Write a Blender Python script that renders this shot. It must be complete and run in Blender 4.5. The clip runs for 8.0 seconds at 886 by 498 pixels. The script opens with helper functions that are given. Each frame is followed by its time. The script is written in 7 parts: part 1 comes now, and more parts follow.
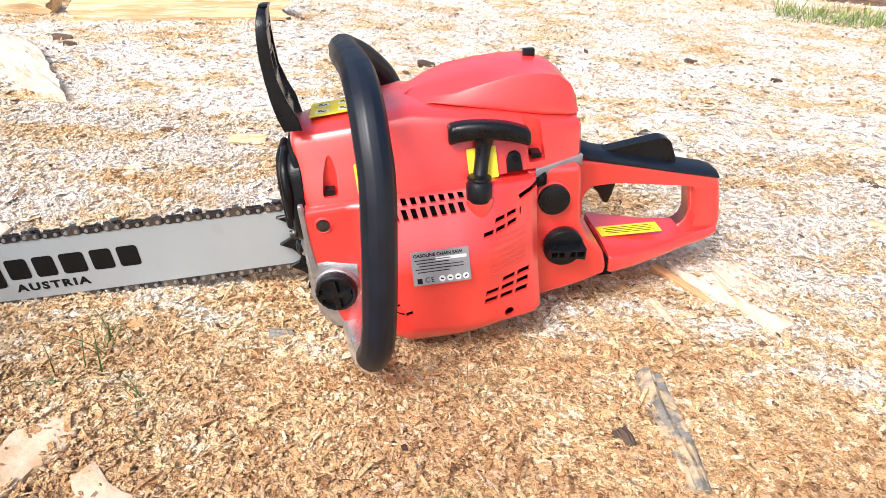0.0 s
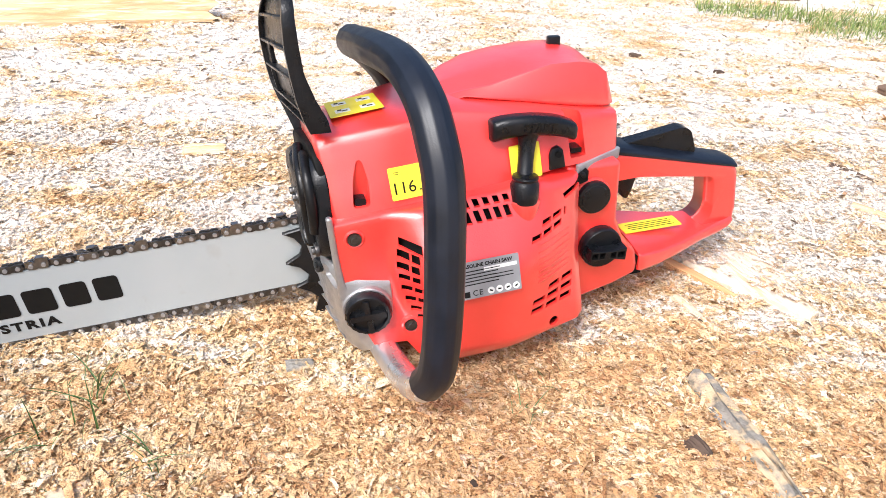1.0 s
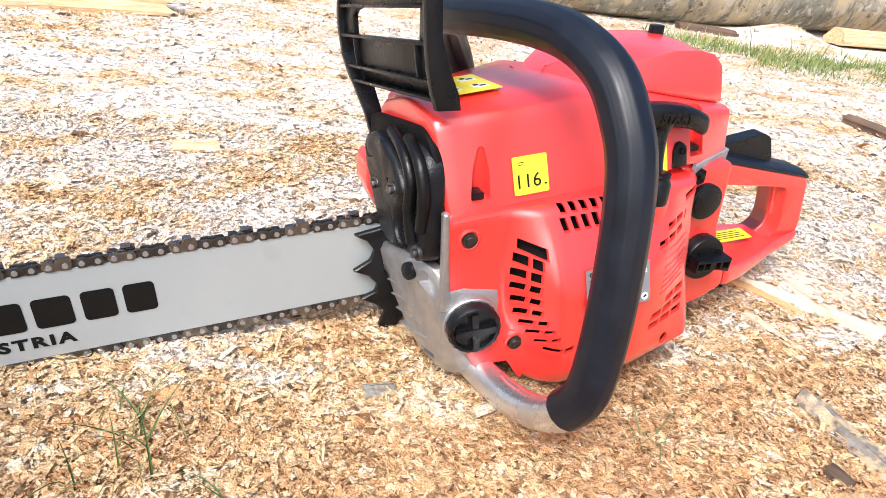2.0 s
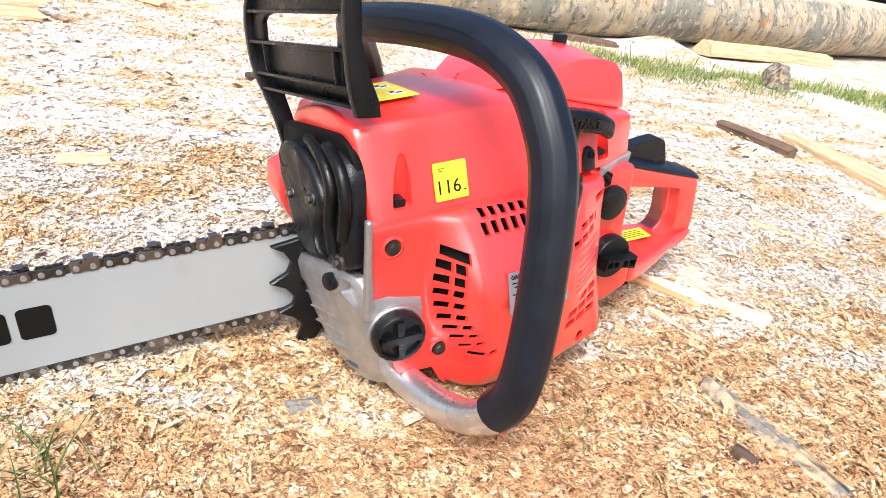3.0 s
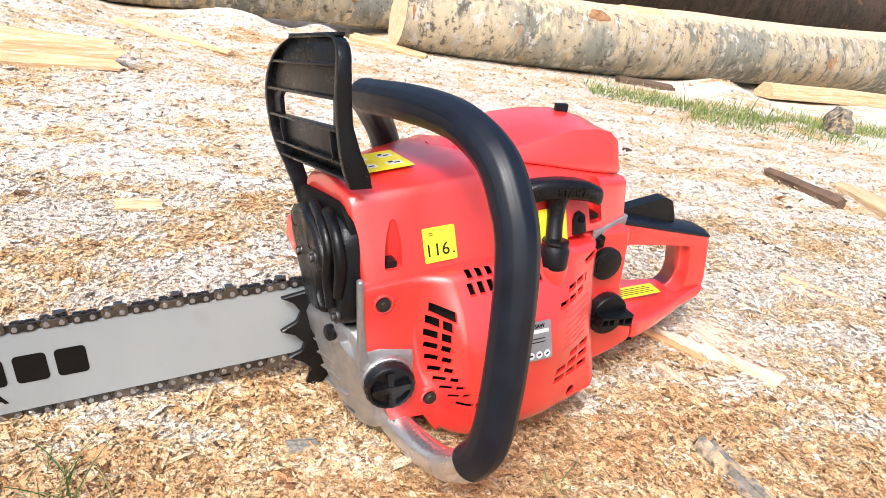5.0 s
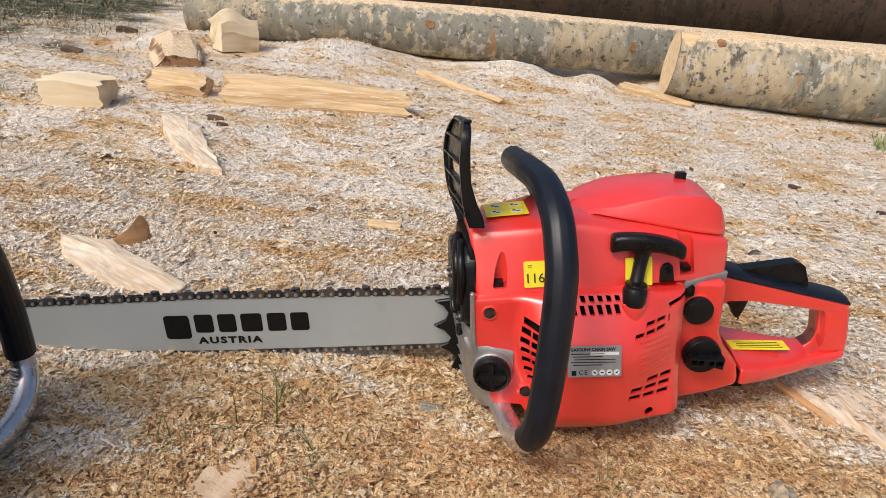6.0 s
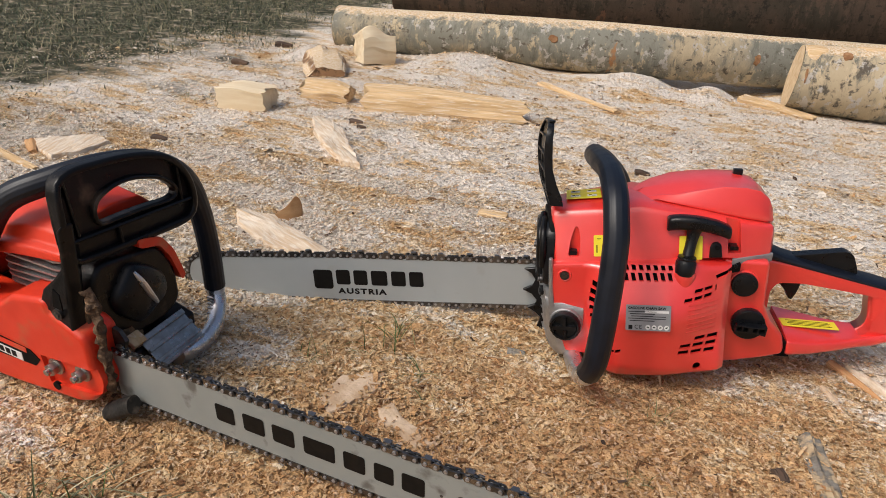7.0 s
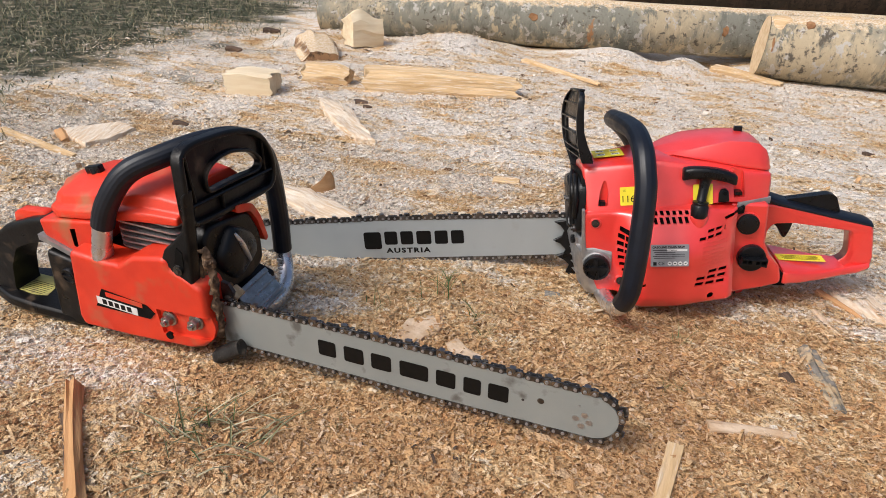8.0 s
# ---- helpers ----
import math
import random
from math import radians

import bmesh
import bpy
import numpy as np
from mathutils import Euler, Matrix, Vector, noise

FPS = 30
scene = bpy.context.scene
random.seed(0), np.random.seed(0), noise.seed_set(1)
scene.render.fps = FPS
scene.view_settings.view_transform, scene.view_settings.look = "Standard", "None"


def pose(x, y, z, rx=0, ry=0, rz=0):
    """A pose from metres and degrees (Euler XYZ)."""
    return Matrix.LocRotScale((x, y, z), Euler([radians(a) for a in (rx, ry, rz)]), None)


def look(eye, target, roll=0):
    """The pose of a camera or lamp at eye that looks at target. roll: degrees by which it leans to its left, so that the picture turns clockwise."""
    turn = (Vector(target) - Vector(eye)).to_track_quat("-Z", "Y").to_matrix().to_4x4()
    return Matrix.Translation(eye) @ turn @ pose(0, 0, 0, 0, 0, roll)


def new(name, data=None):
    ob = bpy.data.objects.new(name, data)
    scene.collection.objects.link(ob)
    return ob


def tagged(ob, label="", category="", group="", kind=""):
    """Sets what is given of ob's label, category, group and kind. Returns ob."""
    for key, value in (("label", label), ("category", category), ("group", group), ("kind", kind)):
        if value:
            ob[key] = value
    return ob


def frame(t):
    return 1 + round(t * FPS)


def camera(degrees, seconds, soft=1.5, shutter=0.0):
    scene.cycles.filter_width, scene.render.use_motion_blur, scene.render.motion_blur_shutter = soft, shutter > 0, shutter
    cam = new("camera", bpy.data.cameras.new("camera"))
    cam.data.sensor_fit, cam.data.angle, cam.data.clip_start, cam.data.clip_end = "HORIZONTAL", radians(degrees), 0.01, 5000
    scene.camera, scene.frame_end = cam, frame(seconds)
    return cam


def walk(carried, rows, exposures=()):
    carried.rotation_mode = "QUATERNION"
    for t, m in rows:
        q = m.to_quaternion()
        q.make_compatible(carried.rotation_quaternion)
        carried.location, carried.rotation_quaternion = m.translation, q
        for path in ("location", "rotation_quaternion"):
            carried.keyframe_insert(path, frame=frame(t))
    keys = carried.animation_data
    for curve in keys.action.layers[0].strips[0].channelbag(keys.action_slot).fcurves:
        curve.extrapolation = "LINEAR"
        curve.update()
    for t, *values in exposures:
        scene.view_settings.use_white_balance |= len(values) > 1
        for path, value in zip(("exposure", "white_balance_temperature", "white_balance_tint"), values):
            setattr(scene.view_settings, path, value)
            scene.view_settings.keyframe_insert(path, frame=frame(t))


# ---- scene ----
cam = camera(65.5, 8.0, soft=0.9)
PATH = [
    (0, (0.1306, 0.0828, 0.3855), (0.0589, 1.6514, -0.5732), 3.6),
    (0.5, (0.0736, 0.1343, 0.3597), (0.1647, 1.725, -0.5603), 4.1),
    (1, (0.0322, 0.1297, 0.3551), (0.2024, 1.7066, -0.5787), 4.6),
    (1.5, (-0.0552, 0.1776, 0.3082), (0.2374, 1.7627, -0.5778), 7.1),
    (1.7, (-0.0736, 0.1969, 0.2944), (0.2622, 1.7857, -0.5695), 8.4),
    (2.8, (-0.103, 0.2006, 0.2935), (0.5318, 1.7287, -0.5106), 10.8),
    (3, (-0.104, 0.2033, 0.2898), (0.5704, 1.7268, -0.4913), 11.5),
    (3.5, (-0.1003, 0.2024, 0.2907), (0.5888, 1.7434, -0.4416), 11.8),
    (4, (-0.0994, 0.2042, 0.2944), (0.5603, 1.7738, -0.4039), 11.3),
    (4.2, (-0.0984, 0.2061, 0.2944), (0.5575, 1.783, -0.3919), 11.6),
    (5.3, (-0.0405, 0.127, 0.3505), (0.2714, 1.771, -0.4149), 9.4),
    (5.5, (-0.0129, 0.092, 0.3662), (0.0957, 1.7535, -0.4177), 9.1),
    (6, (0.0488, 0.0175, 0.4085), (-0.2061, 1.6753, -0.3487), 6.5),
    (6.5, (0.1122, -0.0736, 0.437), (-0.3882, 1.5171, -0.3422), 6.3),
    (7, (0.1187, -0.1352, 0.4407), (-0.4526, 1.4407, -0.3202), 4.8),
    (7.5, (0.0782, -0.2153, 0.4204), (-0.3303, 1.3975, -0.3643), 4.1),
    (8, (0.0662, -0.2769, 0.4526), (-0.4158, 1.3092, -0.3459), 3.5),
]
EXPOSURES = [(t, stops, kelvin, 10) for t, stops, kelvin in ((0.0, 0.84, 5830), (0.5, 1.0, 5740), (1.0, 1.0, 5720), (1.5, 0.90, 5740), (3.0, 0.96, 5740), (3.5, 0.91, 5780), (5.3, 0.70, 5880), (5.5, 0.60, 5990), (6.0, 0.0, 6180), (6.5, -0.17, 6240), (7.0, -0.17, 6210), (7.5, -0.11, 6120), (8.0, 0.04, 5990))]
walk(cam, [(t, look(eye, target, roll)) for t, eye, target, roll in PATH], EXPOSURES)

# ---- world and light: bright overcast sky, soft sun behind the camera's left shoulder ----
world = bpy.data.worlds.new("sky")
scene.world = world
world.use_nodes = True
wn = world.node_tree.nodes
sky = wn.new("ShaderNodeTexSky")
sky.sky_type, sky.sun_disc = "NISHITA", False
sky.sun_elevation, sky.sun_rotation = radians(48), radians(215)
sky.air_density, sky.dust_density, sky.ozone_density = 1.0, 8.0, 0.6
wn["Background"].inputs["Strength"].default_value = 0.128
world.node_tree.links.new(sky.outputs[0], wn["Background"].inputs["Color"])
sun = new("sun", bpy.data.lights.new("sun", "SUN"))
sun.data.energy, sun.data.angle, sun.data.color = 1.45, radians(16), (1.0, 0.96, 0.9)
sun.matrix_world = look((-1.6, -2.2, 3.2), (0, 0, 0))


# ---- materials ----
def material(name, colour, rough=0.5, metal=0.0, tint=None, grain=0.0, scale=30.0, fine=0.0, fine_scale=400.0, dirt=None,
             dirt_scale=12.0, dirt_low=0.55, dirt_high=0.7, rough_spread=0.1, spec=0.5, per_object=0.0, stretch=(1, 1, 1), coat=0.0):
    """A Principled surface: two colours mixed by a noise, an optional dirt layer, bump at two scales."""
    m = bpy.data.materials.new(name)
    m.use_nodes = True
    n, link = m.node_tree.nodes, m.node_tree.links.new
    b = n["Principled BSDF"]
    b.inputs["Metallic"].default_value = metal
    b.inputs["Specular IOR Level"].default_value = spec
    b.inputs["Coat Weight"].default_value, b.inputs["Coat Roughness"].default_value = coat, 0.22
    co = n.new("ShaderNodeTexCoord")
    mp = n.new("ShaderNodeMapping")
    mp.inputs["Scale"].default_value = stretch
    link(co.outputs["Object"], mp.inputs[0])

    def noise_tex(s, detail=4.0):
        t = n.new("ShaderNodeTexNoise")
        t.inputs["Scale"].default_value, t.inputs["Detail"].default_value = s, detail
        link(mp.outputs[0], t.inputs["Vector"])
        return t

    def mix(f, a, c):
        x = n.new("ShaderNodeMix")
        x.data_type = "RGBA"
        if f is not None:
            link(f, x.inputs["Factor"])
        for k, v in ((6, a), (7, c)):
            if isinstance(v, tuple):
                x.inputs[k].default_value = (*v, 1)
            else:
                link(v, x.inputs[k])
        return x.outputs[2]

    def ramp(f, lo, hi, a=0.0, c=1.0):
        x = n.new("ShaderNodeMapRange")
        x.clamp = True
        for k, v in zip(("From Min", "From Max", "To Min", "To Max"), (lo, hi, a, c)):
            x.inputs[k].default_value = v
        link(f, x.inputs["Value"])
        return x.outputs[0]

    big = noise_tex(scale)
    col = mix(ramp(big.outputs[0], 0.35, 0.65), colour, tint or tuple(v * 0.85 for v in colour))
    if dirt:
        d = noise_tex(dirt_scale, 8.0)
        col = mix(ramp(d.outputs[0], dirt_low, dirt_high, 0.0, 0.85), col, dirt)
    if per_object:
        info = n.new("ShaderNodeObjectInfo")
        hsv = n.new("ShaderNodeHueSaturation")
        link(ramp(info.outputs["Random"], 0, 1, 1 - per_object, 1 + per_object), hsv.inputs["Value"])
        link(col, hsv.inputs["Color"])
        col = hsv.outputs[0]
    link(col, b.inputs["Base Color"])
    small = noise_tex(fine_scale, 2.0)
    link(ramp(big.outputs[0], 0.3, 0.7, rough - rough_spread, rough + rough_spread), b.inputs["Roughness"])
    if grain or fine:
        b1, b2 = n.new("ShaderNodeBump"), n.new("ShaderNodeBump")
        b1.inputs["Strength"].default_value, b1.inputs["Distance"].default_value = min(1, grain), 0.004
        b2.inputs["Strength"].default_value, b2.inputs["Distance"].default_value = min(1, fine), 0.0006
        link(big.outputs[0], b1.inputs["Height"])
        link(small.outputs[0], b2.inputs["Height"])
        link(b1.outputs[0], b2.inputs["Normal"])
        link(b2.outputs[0], b.inputs["Normal"])
    return m


RED = material("red_plastic", (0.82, 0.037, 0.028), 0.38, tint=(0.79, 0.032, 0.024), scale=40, fine=0.22, fine_scale=900, rough_spread=0.06, spec=0.9, coat=1.0)
RED_OLD = material("worn_red_plastic", (0.72, 0.042, 0.012), 0.42, tint=(0.62, 0.035, 0.012), scale=30, fine=0.3, fine_scale=700,
                   dirt=(0.34, 0.17, 0.08), dirt_scale=26, dirt_low=0.56, dirt_high=0.76)
BLACK = material("black_plastic", (0.004, 0.0045, 0.0055), 0.32, spec=0.32, tint=(0.006, 0.007, 0.009), scale=60, fine=0.4, fine_scale=900)
CAKE = material("oily_sawdust", (0.13, 0.082, 0.05), 0.85, tint=(0.06, 0.04, 0.028), grain=0.9, scale=120, fine=1.0, fine_scale=600, spec=0.2, dirt=(0.34, 0.23, 0.14), dirt_scale=150)
STUB = material("dusty_rubber", (0.014, 0.013, 0.012), 0.6, tint=(0.03, 0.027, 0.024), grain=0.5, scale=90, fine=0.5, fine_scale=500, spec=0.25, dirt=(0.16, 0.13, 0.10), dirt_scale=70)
BLACK_OLD = material("dusty_black_plastic", (0.005, 0.005, 0.0055), 0.36, spec=0.28, scale=40, fine=0.4, dirt=(0.13, 0.09, 0.06), dirt_scale=34, dirt_low=0.60, dirt_high=0.78)
RUBBER = material("ribbed_rubber", (0.004, 0.006, 0.011), 0.42, spec=0.42, tint=(0.006, 0.009, 0.017), scale=80, fine=0.12, fine_scale=1200, rough_spread=0.06)
# near-black: some black parts, and shade put into recesses, holes and gaps as colour
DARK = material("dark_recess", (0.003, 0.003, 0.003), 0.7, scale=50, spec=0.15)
CAST = material("cast_aluminium", (0.50, 0.50, 0.50), 0.42, 0.85, tint=(0.40, 0.40, 0.41), scale=90, grain=0.15, fine=0.6, fine_scale=1500)
TUBE = material("aluminium_tube", (0.72, 0.72, 0.74), 0.28, 0.9, tint=(0.6, 0.6, 0.62), scale=50, fine=0.2)
STEEL = material("dark_steel", (0.14, 0.135, 0.13), 0.36, 0.9, tint=(0.08, 0.076, 0.073), scale=120, fine=0.3)
BRIGHT = material("bright_steel", (0.46, 0.46, 0.47), 0.38, 0.7, scale=120)
CUTTER = material("cutter_steel", (0.30, 0.29, 0.28), 0.3, 0.95, tint=(0.2, 0.19, 0.18), scale=90)
BAR = material("painted_bar", (0.400, 0.435, 0.445), 0.38, 0.15, tint=(0.375, 0.41, 0.42), scale=14, fine=0.15, dirt=(0.33, 0.32, 0.30), dirt_scale=35, dirt_low=0.62, dirt_high=0.85)
BAR_OLD = material("scuffed_bar", (0.315, 0.340, 0.330), 0.45, 0.15, tint=(0.28, 0.305, 0.295), scale=12, fine=0.2, dirt=(0.11, 0.105, 0.095), dirt_scale=28, dirt_low=0.62, dirt_high=0.70)
NUT = material("plated_nut", (0.42, 0.41, 0.39), 0.32, 0.95, tint=(0.30, 0.29, 0.27), scale=120, fine=0.3)
YELLOW_OLD = material("dusty_yellow_sticker", (0.50, 0.46, 0.12), 0.55, tint=(0.40, 0.37, 0.12), scale=60, dirt=(0.22, 0.17, 0.09), dirt_scale=50)
INK = material("black_print", (0.006, 0.006, 0.006), 0.55, scale=60, spec=0.2)
YELLOW = material("yellow_sticker", (0.85, 0.72, 0.03), 0.4, tint=(0.80, 0.66, 0.03), scale=60)
SILVER = material("silver_sticker", (0.30, 0.30, 0.31), 0.40, 0.25, tint=(0.26, 0.26, 0.27), scale=80)
WHITE = material("white_print", (0.8, 0.8, 0.78), 0.5, scale=60)


# ---- mesh helpers ----
def finish(bm, sharp=35.0):
    bm.normal_update()
    for f in bm.faces:
        f.smooth = True
    for e in bm.edges:
        if len(e.link_faces) != 2 or e.calc_face_angle(0.0) > radians(sharp):
            e.smooth = False


def part(name, bm, mat, parent=None, label="", sharp=35.0, at=None):
    """One mesh object out of a bmesh, under a thing or a part."""
    bmesh.ops.recalc_face_normals(bm, faces=bm.faces[:])
    finish(bm, sharp)
    me = bpy.data.meshes.new(name)
    bm.to_mesh(me)
    bm.free()
    me.materials.append(mat)
    ob = new(name, me)
    if sharp == 50.0:
        even_shading(ob)
    if parent:
        ob.parent = parent
    if at is not None:
        ob.matrix_basis = at
    if label:
        tagged(ob, label)
    return ob


def even_shading(ob):
    """Keeps broad flat faces flat beside their rounded edges."""
    w = ob.modifiers.new("even", "WEIGHTED_NORMAL")
    w.keep_sharp = True


def soften(bm, width, angle=30.0, segments=2):
    bm.normal_update()
    es = [e for e in bm.edges if len(e.link_faces) == 2 and e.calc_face_angle(0.0) > radians(angle)]
    if es:
        bmesh.ops.bevel(bm, geom=es, offset=width, segments=segments, profile=0.5, affect="EDGES", clamp_overlap=True)


def add_box(bm, c, s, m=None):
    """A box of size s round c."""
    r = bmesh.ops.create_cube(bm, size=1.0, matrix=Matrix.Translation(c) @ (m or Matrix()) @ Matrix.Diagonal((*s, 1)))
    return r["verts"]


def add_cyl(bm, c, axis, r, h, n=24, r2=None):
    q = Vector((0, 0, 1)).rotation_difference(Vector(axis)).to_matrix().to_4x4()
    return bmesh.ops.create_cone(bm, cap_ends=True, segments=n, radius1=r, radius2=r if r2 is None else r2, depth=h,
                                 matrix=Matrix.Translation(c) @ q)["verts"]


def add_prism(bm, outline, a, b, axes="xz"):
    """An outline in two axes, carried from a to b along the third."""
    def put(p, d):
        return {"xz": (p[0], d, p[1]), "yz": (d, p[0], p[1]), "xy": (p[0], p[1], d)}[axes]
    lo, hi = [bm.verts.new(put(p, a)) for p in outline], [bm.verts.new(put(p, b)) for p in outline]
    bm.faces.new(lo)
    bm.faces.new(hi[::-1])
    for i in range(len(outline)):
        j = (i + 1) % len(outline)
        bm.faces.new((lo[j], lo[i], hi[i], hi[j]))
    return lo + hi


def curve_points(pts, steps=8, closed=False):
    """Catmull-Rom through the points."""
    p = [Vector(v) for v in pts]
    n, out = len(p), []
    for i in range(n if closed else n - 1):
        a, b, c, d = (p[(i + k) % n] for k in (-1, 0, 1, 2)) if closed else (p[max(i - 1, 0)], p[i], p[i + 1], p[min(i + 2, n - 1)])
        for k in range(steps):
            t = k / steps
            out.append(0.5 * ((2 * b) + (c - a) * t + (2 * a - 5 * b + 4 * c - d) * t * t + (3 * b - a - 3 * c + d) * t ** 3))
    if not closed:
        out.append(p[-1])
    return out


def add_tube(bm, pts, radius, n=16, section=None):
    """A tube along points; radius is a number or one per point. section(angle) scales the radius round it."""
    rings, up = [], None
    for i, p in enumerate(pts):
        d = (pts[min(i + 1, len(pts) - 1)] - pts[max(i - 1, 0)]).normalized()
        if up is None:
            up = d.orthogonal().normalized()
        up = (up - d * up.dot(d)).normalized()
        side = d.cross(up)
        r = radius[i] if isinstance(radius, (list, tuple)) else radius
        rings.append([bm.verts.new(p + (up * math.cos(a) + side * math.sin(a)) * r * (section(a) if section else 1.0))
                      for a in (2 * math.pi * k / n for k in range(n))])
    join_rings(bm, rings)


def join_rings(bm, rings, cap=True):
    n = len(rings[0])
    for a, b in zip(rings, rings[1:]):
        for k in range(n):
            bm.faces.new((a[k], a[(k + 1) % n], b[(k + 1) % n], b[k]))
    if cap:
        bm.faces.new(rings[0][::-1])
        bm.faces.new(rings[-1])


def rounded(w, h, r, n=4, cx=0.0, cy=0.0):
    """The outline of a rounded rectangle."""
    out = []
    for sx, sy, a0 in ((1, 1, 0), (-1, 1, 90), (-1, -1, 180), (1, -1, 270)):
        for k in range(n + 1):
            a = radians(a0 + 90 * k / n)
            out.append((cx + sx * (w / 2 - r) + r * math.cos(a), cy + sy * (h / 2 - r) + r * math.sin(a)))
    return out


def smooth(t):
    t = max(0.0, min(1.0, t))
    return t * t * (3 - 2 * t)


def lerp_table(table, x):
    """Straight interpolation in rows (x, value)."""
    for (x0, a), (x1, b) in zip(table, table[1:]):
        if x <= x1:
            return a + (b - a) * max(0.0, (x - x0) / (x1 - x0))
    return table[-1][1]


def carve(ob, cutter_bm, mat):
    """Cuts the cutter's boxes out of ob, and gives the cut faces mat."""
    bmesh.ops.recalc_face_normals(cutter_bm, faces=cutter_bm.faces[:])
    me = bpy.data.meshes.new("cutter")
    cutter_bm.to_mesh(me)
    cutter_bm.free()
    ob.data.materials.append(mat)
    me.materials.append(ob.data.materials[0])
    me.materials.append(mat)
    for p in me.polygons:
        p.material_index = 1
    cut = new("cutter", me)
    bpy.context.view_layer.update()
    cut.matrix_world = ob.matrix_world.copy()
    mod = ob.modifiers.new("cut", "BOOLEAN")
    mod.operation, mod.object, mod.solver, mod.use_self = "DIFFERENCE", cut, "EXACT", True
    bpy.context.view_layer.update()
    done = bpy.data.meshes.new_from_object(ob.evaluated_get(bpy.context.evaluated_depsgraph_get()))
    ob.modifiers.clear()
    even_shading(ob)
    old = ob.data
    done.name = old.name
    ob.data = done
    bpy.data.objects.remove(cut)
    bpy.data.meshes.remove(old)
    bpy.data.meshes.remove(me)


def words(name, text, size, m, mat, parent, label="", bold=0.0, thick=0.0003, space=1.0):
    """Lettering in the built-in font, turned into a mesh; m places its plane."""
    c = bpy.data.curves.new(name, "FONT")
    c.body, c.size, c.extrude, c.offset, c.align_x, c.align_y, c.space_character = text, size, thick, bold, "CENTER", "CENTER", space
    c.resolution_u = 3
    tmp = new("lettering", c)
    bpy.context.view_layer.update()
    me = bpy.data.meshes.new_from_object(tmp.evaluated_get(bpy.context.evaluated_depsgraph_get()))
    bpy.data.objects.remove(tmp)
    bpy.data.curves.remove(c)
    me.name = name
    me.materials.clear()
    me.materials.append(mat)
    ob = new(name, me)
    ob.parent = parent
    ob.matrix_basis = m
    if label:
        tagged(ob, label)
    return ob


# ---- ground: one sheet of sawdust, with trodden grass to the west ----
def ground_height(x, y):
    near = smooth(1.2 - math.hypot(x - 0.1, y - 0.5) * 0.9)
    z = 0.010 * noise.noise((x * 2.3, y * 2.3, 0.3)) + 0.006 * noise.noise((x * 6.0, y * 6.0, 4.0)) * (1 - 0.4 * near)
    z += 0.0035 * noise.noise((x * 19.0, y * 19.0, 8.0)) + 0.0016 * noise.noise((x * 60.0, y * 60.0, 2.0))
    z *= 1 - 0.55 * near
    for cx, cy, r, h in HEAPS:
        d = ((x - cx) ** 2 + (y - cy) ** 2) / (r * r)
        if d < 6:
            z += h * math.exp(-d)
    return z


HEAPS = ((-0.40, 0.56, 0.16, -0.020), (-0.25, 0.24, 0.13, -0.008), (-0.45, 0.27, 0.13, -0.012), (-0.66, 0.30, 0.16, -0.034), (0.15, 0.68, 0.16, -0.004),
         (-0.72, 2.30, 0.20, 0.055), (-1.18, 2.24, 0.16, 0.03), (-0.15, 2.42, 0.16, 0.045), (0.12, 2.40, 0.07, 0.045), (-1.22, 2.02, 0.07, 0.05),
         (0.55, 1.05, 0.20, 0.012), (-0.45, 1.15, 0.2, -0.008), (1.55, 2.38, 0.13, 0.06), (0.2, 1.5, 0.25, 0.012), (0.18, 2.70, 0.17, -0.05), (0.02, 2.62, 0.10, -0.04))


def grow(lo, hi, step, far, rate=1.085):
    """Coordinates: even steps from lo to hi, then ever wider ones out to far on both sides."""
    mid = list(np.arange(lo, hi + step / 2, step))
    out, a, b, s = mid, lo, hi, step
    left, right = [], []
    while b < far[1] or a > far[0]:
        s *= rate
        if a > far[0]:
            a -= s
            left.append(a)
        if b < far[1]:
            b += s
            right.append(b)
    return left[::-1] + out + right


